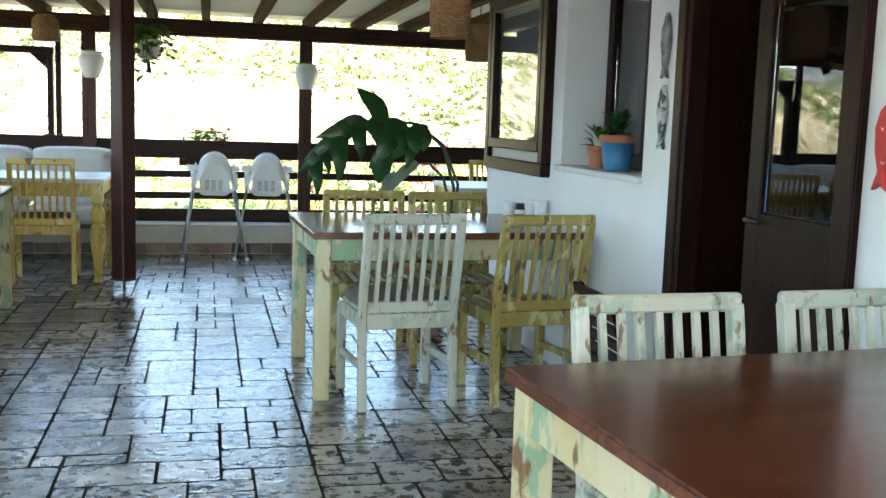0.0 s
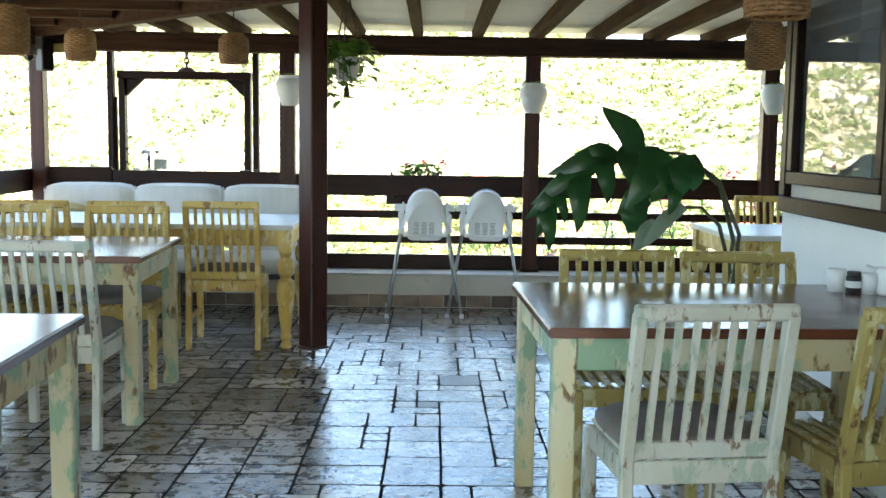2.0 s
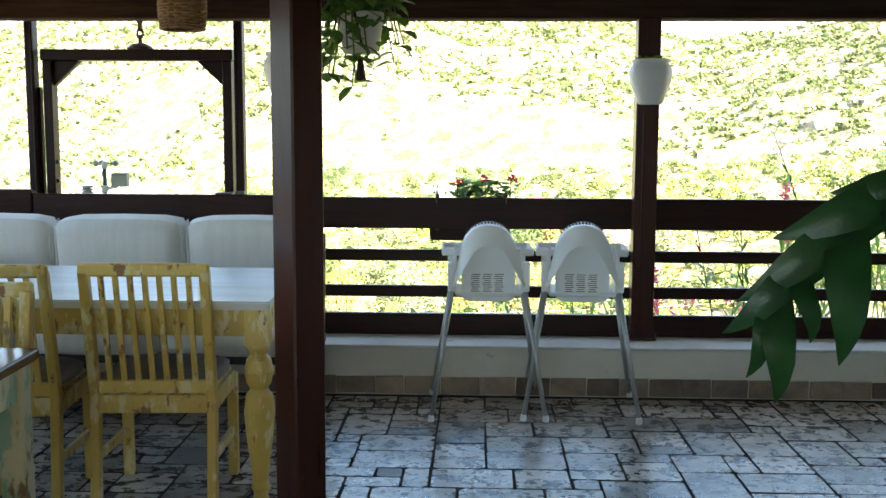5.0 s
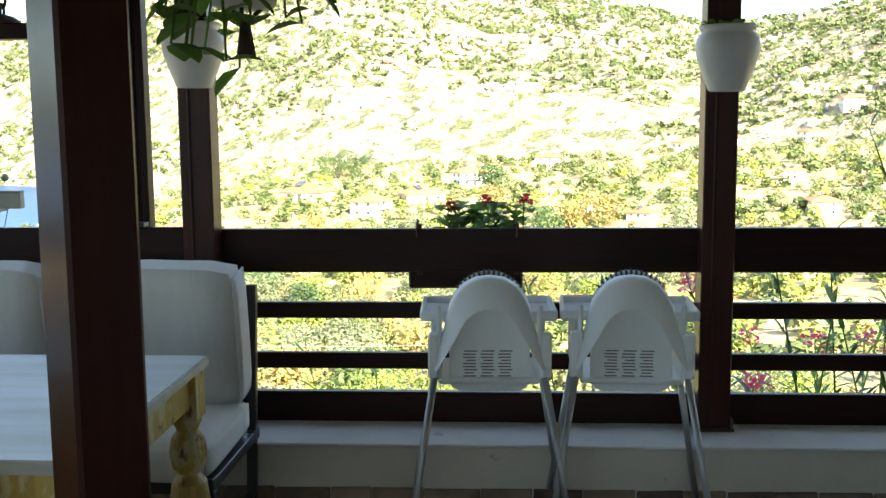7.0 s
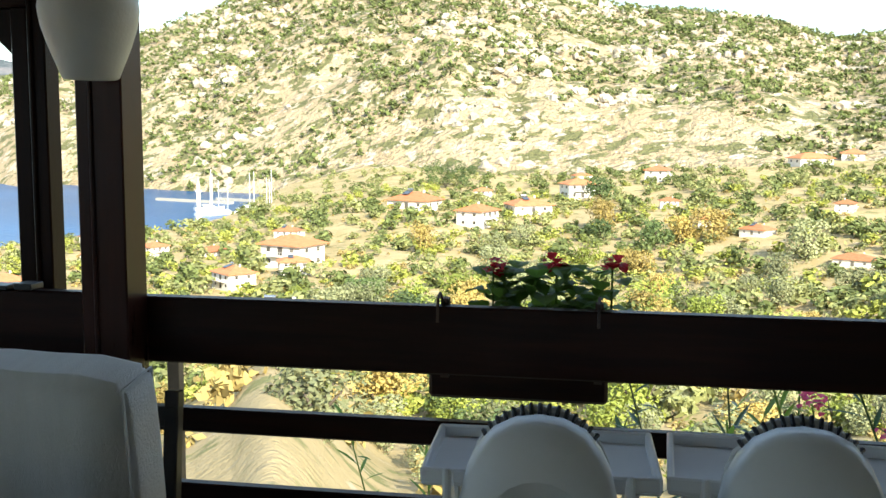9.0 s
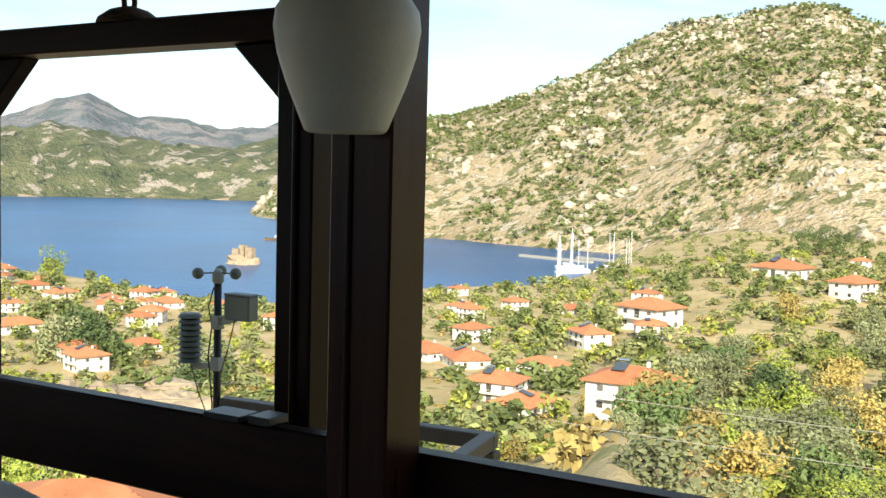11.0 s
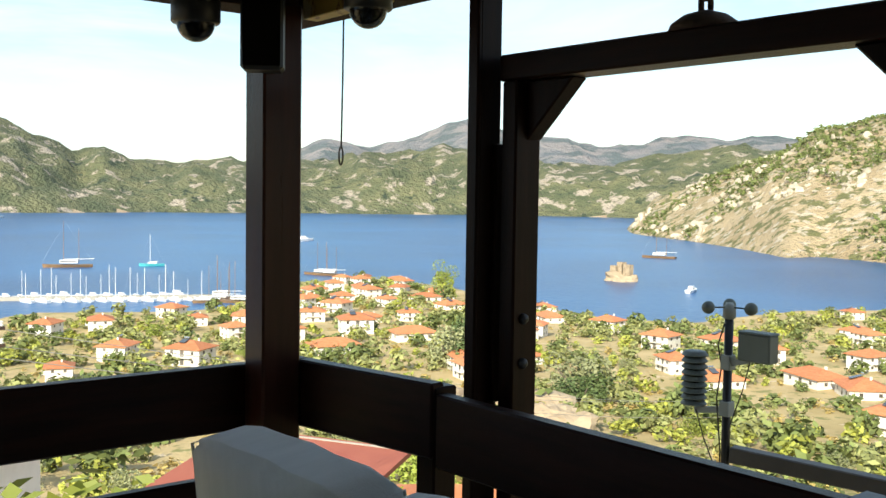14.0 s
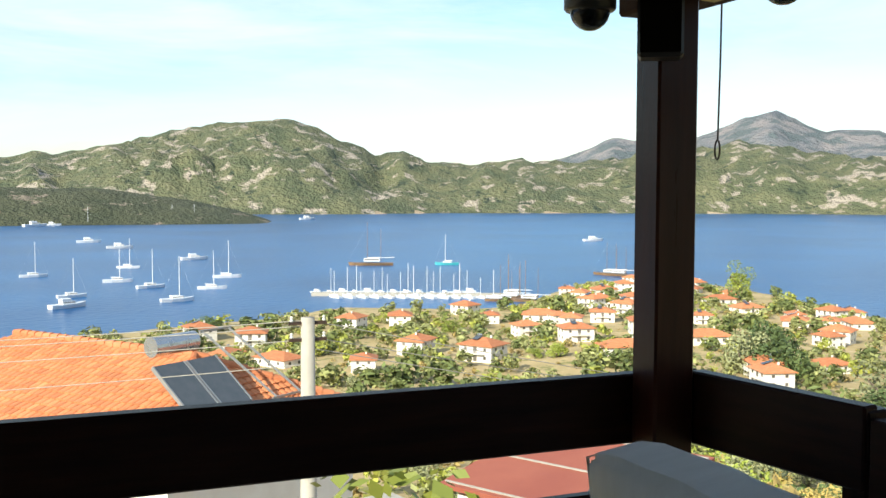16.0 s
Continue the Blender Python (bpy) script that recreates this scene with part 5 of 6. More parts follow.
WATER = bpy.data.materials.new("bay_water")
WATER.use_nodes = True
n_, l_ = WATER.node_tree.nodes, WATER.node_tree.links
p_ = n_["Principled BSDF"]
tc, mp = n_.new("ShaderNodeTexCoord"), n_.new("ShaderNodeMapping")
mp.inputs["Scale"].default_value = (0.25, 0.25, 0.25)
l_.new(tc.outputs["Object"], mp.inputs["Vector"])
w1, w2, cr = n_.new("ShaderNodeTexNoise"), n_.new("ShaderNodeTexNoise"), n_.new("ShaderNodeValToRGB")
w1.inputs["Scale"].default_value, w1.inputs["Detail"].default_value = 1.2, 4
w2.inputs["Scale"].default_value, w2.inputs["Detail"].default_value = 0.035, 4
l_.new(mp.outputs["Vector"], w1.inputs["Vector"])
l_.new(mp.outputs["Vector"], w2.inputs["Vector"])
cr.color_ramp.elements[0].position, cr.color_ramp.elements[1].position = 0.35, 0.7
cr.color_ramp.elements[0].color, cr.color_ramp.elements[1].color = (0.003, 0.062, 0.20, 1), (0.006, 0.105, 0.30, 1)
l_.new(w2.outputs["Fac"], cr.inputs["Fac"])
l_.new(cr.outputs["Color"], p_.inputs["Base Color"])
p_.inputs["Roughness"].default_value = 0.28
p_.inputs["Specular IOR Level"].default_value = 0.25
bp = n_.new("ShaderNodeBump")
bp.inputs["Strength"].default_value, bp.inputs["Distance"].default_value = 0.6, 0.8
l_.new(w1.outputs["Fac"], bp.inputs["Height"])
l_.new(bp.outputs["Normal"], p_.inputs["Normal"])
b = B()
bmesh.ops.create_circle(b, cap_ends=True, segments=96, radius=4700, matrix=Matrix.Translation((CX, CY, SEA)))
setting("water", b, WATER, "deep blue water of the bay")

# ---- village, trees and boats ----
HOUSEW = mat("white_house_wall", (0.78, 0.76, 0.71), (0.70, 0.67, 0.61), 0.9, 0.8, 0.1, rand=0.06)
ROOFT = mat("orange_roof_tiles", (0.50, 0.17, 0.07), (0.58, 0.24, 0.11), 0.8, 0.9, 0.3, rand=0.15, stretch=(1, 1, 3), fine=9, bdist=0.05, spot=(0.36, 0.12, 0.06), spot_at=0.62, spot_scale=2.0)
ROOFI = mat("orange_roof_tiles_near", (0.56, 0.19, 0.075), (0.62, 0.26, 0.11), 0.75, 1.2, 0.2, rand=0.16, isle=True, fine=25)
ROOFR = mat("brick_red_sheet_roof", (0.30, 0.085, 0.055), (0.35, 0.11, 0.07), 0.7, 0.6, 0.2)
WINDOWD = mat("dark_window_opening", (0.10, 0.095, 0.085), (0.15, 0.135, 0.12), 0.25, 0.3, 0.0, rand=0.5)
CONCRETE = mat("pale_concrete", (0.45, 0.42, 0.36), (0.38, 0.35, 0.30), 0.9, 3.0, 0.3)
PANEL = mat("solar_collector", (0.07, 0.085, 0.10), (0.09, 0.10, 0.115), 0.2, 3.0, 0.02)
TANK = mat("polished_tank", (0.65, 0.65, 0.65), (0.55, 0.55, 0.55), 0.25, 3.0, 0.02, metal=0.9)
BARK = mat("grey_bark", (0.14, 0.11, 0.085), (0.10, 0.08, 0.06), 0.95, 3.0, 0.5, stretch=(4, 4, 0.8))
FOL = [mat("olive_foliage", (0.31, 0.32, 0.16), (0.21, 0.225, 0.10), 0.7, 0.7, 0.0, rand=0.35), mat("bright_foliage", (0.32, 0.36, 0.06), (0.21, 0.26, 0.04), 0.6, 0.7, 0.0, rand=0.35),
       mat("dark_foliage", (0.14, 0.19, 0.055), (0.085, 0.13, 0.04), 0.65, 0.7, 0.0, rand=0.35), mat("autumn_foliage", (0.48, 0.36, 0.10), (0.34, 0.26, 0.08), 0.7, 0.7, 0.0, rand=0.3)]
FOLI = [mat("mixed_foliage_%d" % k, c1, c2, 0.75, 0.3, 0.0, rand=0.4, isle=True) for k, (c1, c2) in enumerate((((0.30, 0.31, 0.12), (0.21, 0.225, 0.075)), ((0.17, 0.20, 0.06), (0.11, 0.14, 0.04)), ((0.42, 0.31, 0.11), (0.30, 0.24, 0.075)), ((0.36, 0.37, 0.07), (0.26, 0.29, 0.05))))]
HULL = mat("white_boat_hull", (0.80, 0.81, 0.82), (0.74, 0.75, 0.77), 0.4, 0.5, 0.0)
VARN = mat("varnished_boat_wood", (0.27, 0.17, 0.09), (0.20, 0.12, 0.06), 0.45, 0.6, 0.05)
TURQ = mat("turquoise_hull", (0.10, 0.45, 0.48), (0.08, 0.38, 0.42), 0.4, 0.5, 0.0)
BARE = mat("bare_rock", (0.44, 0.35, 0.24), (0.32, 0.24, 0.16), 0.95, 0.4, 0.8, fine=4, bdist=0.3, spot=(0.25, 0.2, 0.14), spot_at=0.6, spot_scale=0.8)


def gz(x, y):
    return float(land(np.array([float(x)]), np.array([float(y)]))[0])


def roof_mesh(w, d, rise, over=0.75):
    b = B()
    a, c = w / 2 + over, d / 2 + over
    rx = max(a - c, 0.3)
    lo = [b.verts.new(p) for p in ((-a, -c, 0), (a, -c, 0), (a, c, 0), (-a, c, 0))]
    lo2 = [b.verts.new((p.co.x, p.co.y, -0.18)) for p in lo]
    r0, r1 = b.verts.new((-rx, 0, rise)), b.verts.new((rx, 0, rise))
    for f in ((lo[0], lo[1], r1, r0), (lo[2], lo[3], r0, r1), (lo[1], lo[2], r1), (lo[3], lo[0], r0)):
        b.faces.new(f)
    for k in range(4):
        b.faces.new((lo[k], lo2[k], lo2[(k + 1) % 4], lo[(k + 1) % 4]))
    b.faces.new(list(reversed(lo2)))
    return b


def house_kind(w, d, h, floors, solar):
    """A white village house with a hipped tiled roof, base at the origin."""
    hs = thing("village_house", "white village house with an orange hipped tile roof", "house", group="village houses")
    b = B()
    bx(b, (0, 0, h / 2 - 1.5), (w, d, h + 3))
    part("wall", b, HOUSEW, hs)
    rf = part("roof", roof_mesh(w, d, min(w, d) * 0.24), ROOFT, hs, at=pose(0, 0, h))
    b = B()
    bx(b, (w * 0.2, d * 0.1, min(w, d) * 0.25), (0.5, 0.5, 0.9))
    part("chimney", b, HOUSEW, rf)
    if solar:
        b = B()
        beam2(b, (-w * 0.12, -d * 0.30, min(w, d) * 0.18), (-w * 0.12, 0.1, min(w, d) * 0.27), 2.0, 0.08)
        part("solar_panel", b, PANEL, rf)
        b = B()
        rod(b, (-w * 0.12 - 0.9, 0.3, min(w, d) * 0.31), (-w * 0.12 + 0.9, 0.3, min(w, d) * 0.31), 0.28, seg=12)
        part("water_tank", b, TANK, rf)
    fh = h / floors
    for f in range(floors):
        z = fh * f + fh * 0.55
        for side, n in (((0, -1), 3), ((1, 0), 2), ((-1, 0), 2), ((0, 1), 2)):
            for k in range(n):
                u = (k + 0.5) / n - 0.5
                tall = (k == 1 and side == (0, -1))
                ww, hh = (0.9, 1.0) if not tall else (1.2, 1.9)
                b = B()
                if side[0] == 0:
                    bx(b, (u * w * 0.9, side[1] * (d / 2 + 0.02), z - (0.3 if tall else 0)), (ww, 0.08, hh))
                else:
                    bx(b, (side[0] * (w / 2 + 0.02), u * d * 0.9, z), (0.08, ww, hh))
                part("window", b, WINDOWD, hs)
    if floors > 1:
        b = B()
        bx(b, (0, -d / 2 - 0.6, fh), (w * 0.6, 1.2, 0.15))
        for k in range(9):
            bx(b, (-w * 0.3 + k * w * 0.6 / 8, -d / 2 - 1.17, fh + 0.5), (0.05, 0.05, 0.9))
        bx(b, (0, -d / 2 - 1.17, fh + 0.98), (w * 0.6, 0.06, 0.06))
        part("balcony", b, HOUSEW, hs)
    return hs


KINDS = [house_kind(11, 9, 5.4, 2, True), house_kind(14, 9, 3.1, 1, False), house_kind(10, 8.5, 5.2, 2, False), house_kind(12.5, 10, 3.0, 1, True)]
random.seed(77)
HILLSIDE = [(-76, 237), (-114, 197), (-118, 226), (-101, 192), (-83, 192), (-78, 160), (-32, 95), (-69, 152), (-202, 198), (-174, 222), (-168, 165), (-87, 226), (-145, 191), (-166, 238), (-163, 144), (-251, 136), (-200, 135), (-231, 162), (-229, 139), (-127, 181),
       (-140, 218), (-207, 74), (-225, 60), (-215, 106), (-230, 95), (-242, 51), (-265, 62), (-207, 206), (-209, 165), (-285, 52), (-155, 139), (40, 300), (70, 330), (20, 380), (55, 250), (100, 360), (85, 280), (30, 330)]
POINT = [(-143, 303), (-144, 275), (-125, 306), (-107, 327), (-183, 337), (-74, 378), (-56, 444), (-33, 389), (-16, 545), (-17, 458), (-235, 230), (-263, 266), (-207, 238), (-257, 154), (-399, 280), (-263, 168), (-279, 187), (-275, 232), (-252, 232), (-254, 249),
       (-236, 242), (-323, 324), (-308, 326), (-354, 225), (-362, 240), (-303, 205), (-256, 184), (-304, 189), (-151, 281), (-349, 211), (-288, 97), (-290, 113), (-281, 157), (-287, 142), (-252, 196), (-243, 224), (-313, 145), (-270, 157), (-316, 200), (-358, 210),
       (-330, 250), (-345, 262), (-360, 275), (-375, 262), (-385, 290), (-370, 305), (-335, 235), (-320, 260), (-345, 300), (-390, 262), (-300, 240), (-320, 228), (-290, 215)]
VALLEY = [(-31, 377), (-15, 447), (-83, 258), (104, 569), (167, 566), (200, 600), (-74, 379), (21, 496), (-45, 340), (130, 590)]
SPOTS = []
for i, (x, y) in enumerate(HILLSIDE + POINT + VALLEY):
    z = gz(x, y)
    if z < SEA + 0.3:
        continue
    SPOTS.append((x, y))
    k = (i * 7 + i // 3) % 4
    m_ = pose(x, y, z, 0, 0, random.choice((-20, 5, 25, 60, 80, -45)) + random.uniform(-8, 8))
    q = KINDS[i] if i < 4 else copy_thing(KINDS[k], m_)
    q.matrix_basis = m_
    s_ = random.uniform(0.6, 0.82) if i < len(HILLSIDE) else random.uniform(0.55, 0.8)
    if (x, y) in VALLEY:
        s_ *= 1.75
    q.scale = (s_, s_, s_ * 0.9)


def crown(n, blobs, leaf_s, seed, tall=1.0):
    """A lumpy crown of many small leaf clumps, about one unit in radius, base near z = 0."""
    rnd = random.Random(seed)
    b = B()
    cs = []
    for k in range(blobs):
        a, u = rnd.uniform(0, 6.28), rnd.uniform(0.1, 0.62)
        cs.append((Vector((u * math.cos(a), u * math.sin(a), rnd.uniform(0.25, 1.25) * tall)), rnd.uniform(0.28, 0.5)))
    for k in range(n):
        c, r = rnd.choice(cs)
        d = Vector((rnd.gauss(0, 1), rnd.gauss(0, 1), rnd.gauss(0.25, 1)))
        if d.length < 0.05:
            continue
        d.normalize()
        p = c + d * r * rnd.uniform(0.72, 1.08)
        t1 = d.cross(Vector((rnd.gauss(0, 1), rnd.gauss(0, 1), rnd.gauss(0, 1))))
        if t1.length < 0.05:
            continue
        t1.normalize()
        nrm = (d * 0.75 + Vector((rnd.gauss(0, 0.5), rnd.gauss(0, 0.5), rnd.gauss(0.2, 0.5)))).normalized()
        t1 = (t1 - nrm * t1.dot(nrm)).normalized()
        t2 = nrm.cross(t1)
        s = leaf_s * rnd.uniform(0.6, 1.25)
        b.faces.new([b.verts.new(p + t1 * s * u + t2 * s * v) for u, v in ((-1, -0.1), (-0.1, -0.55), (1, 0.05), (0.1, 0.6))])
    return b


def trunk_bm(seed, h):
    rnd = random.Random(seed)
    b = B()
    tube(b, [(0, 0, -0.3), (0.03, 0.02, h * 0.5), (rnd.uniform(-0.08, 0.08), 0.03, h)], [0.09, 0.065, 0.05], 7)
    for k in range(4):
        a = k * 1.6 + rnd.random()
        tube(b, [(0, 0.02, h * rnd.uniform(0.5, 0.95)), (0.22 * math.cos(a), 0.22 * math.sin(a), h + 0.25), (0.45 * math.cos(a), 0.45 * math.sin(a), h + 0.55)], [0.04, 0.028, 0.012], 5)
    return b


TREES = []
for k in range(8):
    fm = FOL[(0, 1, 2, 3, 0, 1, 0, 2)[k]]
    tr = thing("tree", ("grey-green olive tree", "bright green broadleaf tree", "dark green bushy tree", "yellowing autumn tree")[(0, 1, 2, 3, 0, 1, 0, 2)[k]] + " on the dry slope", "tree", pose(0, 0, -60), "trees on the slope")
    part("trunk", trunk_bm(k, 0.35 if k != 7 else 0.2), BARK, tr, smooth=True)
    part("crown", crown(1500, 11, 0.062, 100 + k, 1.0 if k != 7 else 1.6), fm, tr)
    TREES.append(tr)
random.seed(31)
placed = 0
used_first = [False] * 8
NEAR_TREES = [(-12.3, 10.7, 2.6, 1), (11, 292, 7.5, 2), (29, 298, 8.5, 3), (46, 260, 7.5, 0), (-33, 281, 6.5, 0), (-2, 335, 7.5, 3), (-36, 179, 6.5, 2), (-51, 206, 5.0, 2), (-28, 246, 6.0, 0), (-14, 198, 7.0, 0), (-30, 144, 5.0, 0), (-20, 160, 5.5, 3),
              (-40, 42, 2.5, 2), (-27, 46, 2.4, 0), (-12, 40, 2.7, 0), (-6, 55, 3.0, 2), (3, 46, 2.7, 0), (-19, 60, 3.0, 2), (-132, 145, 8.5, 0), (-127, 141, 6.0, 2), (-169, 151, 8.0, 2), (-160, 146, 7.0, 2),
              (-36, 32, 1.9, 1), (-33, 36, 1.8, 3), (-48, 52, 2.4, 0), (-55, 48, 2.4, 1), (-26, 26, 1.6, 1), (-24, 30, 1.7, 0), (-14, 27, 1.6, 0), (-18, 33, 1.8, 3), (8, 36, 2.2, 0), (14, 44, 2.7, 2), (20, 36, 2.4, 1),
              (-22, 20.5, 1.4, 1), (-20, 23, 1.3, 0), (-16, 21, 1.1, 1), (-86, 486, 7.0, 7), (-80, 489, 6.0, 7), (-72, 497, 7.0, 7), (-37, 182, 5.0, 2), (-27, 229, 5.5, 0), (-29, 202, 5.0, 3), (-13, 192, 5.5, 0), (-53, 226, 5.0, 0), (-174, 156, 8.0, 2), (-4, 313, 7.0, 2), (-27, 307, 6.0, 0), (-27, 187, 5.0, 3), (-12, 176, 5.5, 0), (-50, 212, 5.0, 0), (-5, 425, 9.0, 2), (-52, 283, 6.0, 3), (-169, 144, 7.0, 0), (-360, 296, 9.0, 2), (-352, 291, 8.0, 1), (-340, 310, 8.0, 1), (-266, 120, 5.0, 1), (-301, 57, 5.0, 2), (-350, 14, 6.0, 2), (-20, 240, 5.0, 0), (5, 250, 5.5, 3), (10, 215, 5.0, 2), (-8, 270, 5.5, 1), (20, 300, 6.0, 3), (35, 230, 5.5, 0)]


def put_tree(x, y, s, k):
    global placed
    z = gz(x, y)
    if z < SEA + 0.6:
        return
    m_ = pose(x, y, z - 0.1 * s, 0, 0, random.uniform(0, 360))
    if not used_first[k]:
        used_first[k] = True
        q = TREES[k]
        q.matrix_basis = m_
    else:
        q = copy_thing(TREES[k], m_)
    q.scale = (s * random.uniform(0.9, 1.15), s * random.uniform(0.9, 1.15), s * random.uniform(0.75, 1.0))
    placed += 1


for x, y, s, k in NEAR_TREES:
    put_tree(x, y, s, k)
tries = 0
while placed < 298 and tries < 4000:
    tries += 1
    valley = random.random() < 0.4
    a = radians(random.uniform(-14, 17) if valley else random.uniform(-28, 86))
    r = random.uniform(95, 210) if valley else random.choice((random.uniform(26, 120), random.uniform(60, 240)))
    x, y = CX - math.sin(a) * r, CY + math.cos(a) * r
    if any((x - u) ** 2 + (y - v) ** 2 < 60 for u, v in SPOTS) or (math.degrees(a) > 50 and r < 55):
        continue
    put_tree(x, y, random.uniform(3.2, 5.6) if valley else random.uniform(1.6, 3.4) if r > 60 else random.uniform(1.0, 1.9), random.choice((0, 0, 0, 1, 1, 2, 3, 4, 5, 6)))


def clumps(name, label, pts, material, n, leaf_s, seed):
    """Many shrubs or far trees joined as one mass."""
    proto = []
    for k in range(4):
        bm = crown(n, 6, leaf_s, seed + k)
        bm.verts.index_update()
        proto.append((np.array([v.co[:] for v in bm.verts]), np.array([[v.index for v in f.verts] for f in bm.faces])))
        bm.free()
    vs, fs, off = [], [], 0
    rs_ = np.random.RandomState(seed)
    for x, y, z, s in pts:
        v, f = proto[rs_.randint(4)]
        a = rs_.rand() * 6.28
        ca, sa = math.cos(a), math.sin(a)
        w = v * [s * rs_.uniform(0.85, 1.2), s * rs_.uniform(0.85, 1.2), s * rs_.uniform(0.6, 0.95)]
        w = np.stack([w[:, 0] * ca - w[:, 1] * sa + x, w[:, 0] * sa + w[:, 1] * ca + y, w[:, 2] + z - 0.25 * s], -1)
        vs.append(w)
        fs.append(f + off)
        off += len(v)
    me_ = bpy.data.meshes.new(name)
    me_.from_pydata(np.vstack(vs).tolist(), [], np.vstack(fs).tolist())
    me_.materials.append(material)
    tagged(new(name, me_), label, "vegetation", "", "stuff")


def scatter(count, a0, a1, r0, r1, s0, s1, seed, keep=None, layer=None, power=1.0):
    rs_ = np.random.RandomState(seed)
    az, r = np.radians(rs_.uniform(a0, a1, count)), r0 + (r1 - r0) * rs_.uniform(0, 1, count) ** power
    x, y = CX - np.sin(az) * r, CY + np.cos(az) * r
    z, lay = land(x, y, True)
    ok = z > SEA + 0.8
    if layer is not None:
        ok &= lay == layer
    if keep is not None:
        ok &= keep(x, y, z)
    for u, v in SPOTS:
        ok &= (x - u) ** 2 + (y - v) ** 2 > 44
    s = rs_.uniform(s0, s1, count)
    return [tuple(q) for q in np.stack([x, y, z, s], -1)[ok]]


clumps("far_trees", "olive and pine trees of the village and valley", scatter(2500, -28, 92, 95, 640, 1.6, 4.4, 1, layer=0, power=0.8), FOLI[0], 110, 0.20, 11)
clumps("far_trees", "dark green trees among the village houses", scatter(1250, -28, 92, 105, 560, 2.0, 5.0, 2, layer=0, power=0.85), FOLI[1], 120, 0.20, 12)
clumps("far_trees", "bright yellow-green trees and hedges of the gardens", scatter(1150, -28, 92, 95, 480, 1.4, 3.8, 6, layer=0, power=0.8), FOLI[3], 100, 0.20, 15)
clumps("dry_scrub", "yellow-brown dry scrub on the slope", scatter(1500, -30, 92, 34, 420, 0.7, 1.8, 3, layer=0), FOLI[2], 45, 0.28, 13)
clumps("hill_scrub", "dark green scrub dotted over the rocky hill", scatter(26000, -26, 42, 480, 1330, 1.3, 4.4, 4, layer=1, power=0.7,
       keep=lambda x, y, z: fbm(x, y, 110, 41) + 0.6 * fbm(x, y, 30, 43) + 0.0035 * (z - 10) > 0.0), FOLI[1], 12, 0.5, 14)

# boulders on the knoll and the steep hill
random.seed(9)


def rock_mesh(seed):
    rnd = random.Random(seed)
    b = B()
    bmesh.ops.create_icosphere(b, subdivisions=3, radius=1.0)
    o = Vector((rnd.uniform(0, 90), rnd.uniform(0, 90), 0))
    for v in b.verts:
        k = 1 + 0.5 * noise.noise(v.co * 1.1 + o) + 0.25 * noise.noise(v.co * 3.1 + o)
        v.co = v.co * k
    return finish(b, "boulder", BARE)


ROCKS = [rock_mesh(k) for k in range(4)]
CRAG = mat("pale_limestone_crag", (0.58, 0.52, 0.42), (0.42, 0.36, 0.27), 0.95, 0.15, 0.8, rand=0.2, isle=True, fine=1.2, bdist=0.8)
crag = []
for k in range(5):
    bm_ = B()
    bmesh.ops.create_icosphere(bm_, subdivisions=2, radius=1.0)
    for v_ in bm_.verts:
        v_.co *= 1 + 0.7 * noise.noise(v_.co * 1.4 + Vector((k * 9.1, 3, 1))) + 0.35 * noise.noise(v_.co * 3.3 + Vector((k * 5.1, 0, 7)))
    bm_.verts.index_update()
    crag.append((np.array([v_.co[:] for v_ in bm_.verts]), np.array([[v_.index for v_ in f_.verts] for f_ in bm_.faces])))
    bm_.free()
cv, cf, off = [], [], 0
crs = np.random.RandomState(19)
for x, y, z, s in scatter(9000, -26, 42, 500, 1330, 1.2, 4.4, 21, layer=1, power=0.75, keep=lambda x, y, z: fbm(x, y, 70, 51) + 0.5 * fbm(x, y, 22, 53) + 0.001 * (z - 20) > 0.10):
    v_, f_ = crag[crs.randint(5)]
    an = crs.rand() * 6.28
    w_ = v_ * [s * crs.uniform(0.8, 1.5), s * crs.uniform(0.7, 1.1), s * crs.uniform(0.6, 1.1)]
    cv.append(np.stack([w_[:, 0] * math.cos(an) - w_[:, 1] * math.sin(an) + x, w_[:, 0] * math.sin(an) + w_[:, 1] * math.cos(an) + y, w_[:, 2] + z], -1))
    cf.append(f_ + off)
    off += len(v_)
me_ = bpy.data.meshes.new("rock_outcrops")
me_.from_pydata(np.vstack(cv).tolist(), [], np.vstack(cf).tolist())
me_.materials.append(CRAG)
tagged(new("rock_outcrops", me_), "pale limestone outcrops breaking through the hillside", "rock", "", "stuff")
for k in range(26):
    a = random.uniform(0, 6.28)
    u = random.uniform(0, 13)
    x, y = -122 + u * math.cos(a) * 1.3, 119 + u * math.sin(a) * 0.8
    ob = tagged(new("boulder", ROCKS[k % 4]), "pale weathered boulder on the knoll", "rock", "boulders on the knoll")
    s_ = random.uniform(1.2, 4.0)
    ob.matrix_basis = pose(x, y, gz(x, y) + 0.1 * s_, 0, 0, random.uniform(0, 360))
    ob.scale = (s_ * 1.3, s_, s_ * 0.75)
ob = tagged(new("islet", ROCKS[1]), "small ochre rock islet with a ruined wall in the bay", "islet")
ob.matrix_basis, ob.scale = pose(-342, 400, SEA, 0, 0, 30), (9, 8, 4.2)
b = B()
for dx, w_, h_ in ((-4, 5, 4.5), (0, 4, 6.5), (4, 5, 5.5)):
    bx(b, (-342 + dx, 400, SEA + 3 + h_ / 2), (w_, 3, h_))
solid("ruin", b, BARE, "low ruined stone wall on the islet", "ruin")


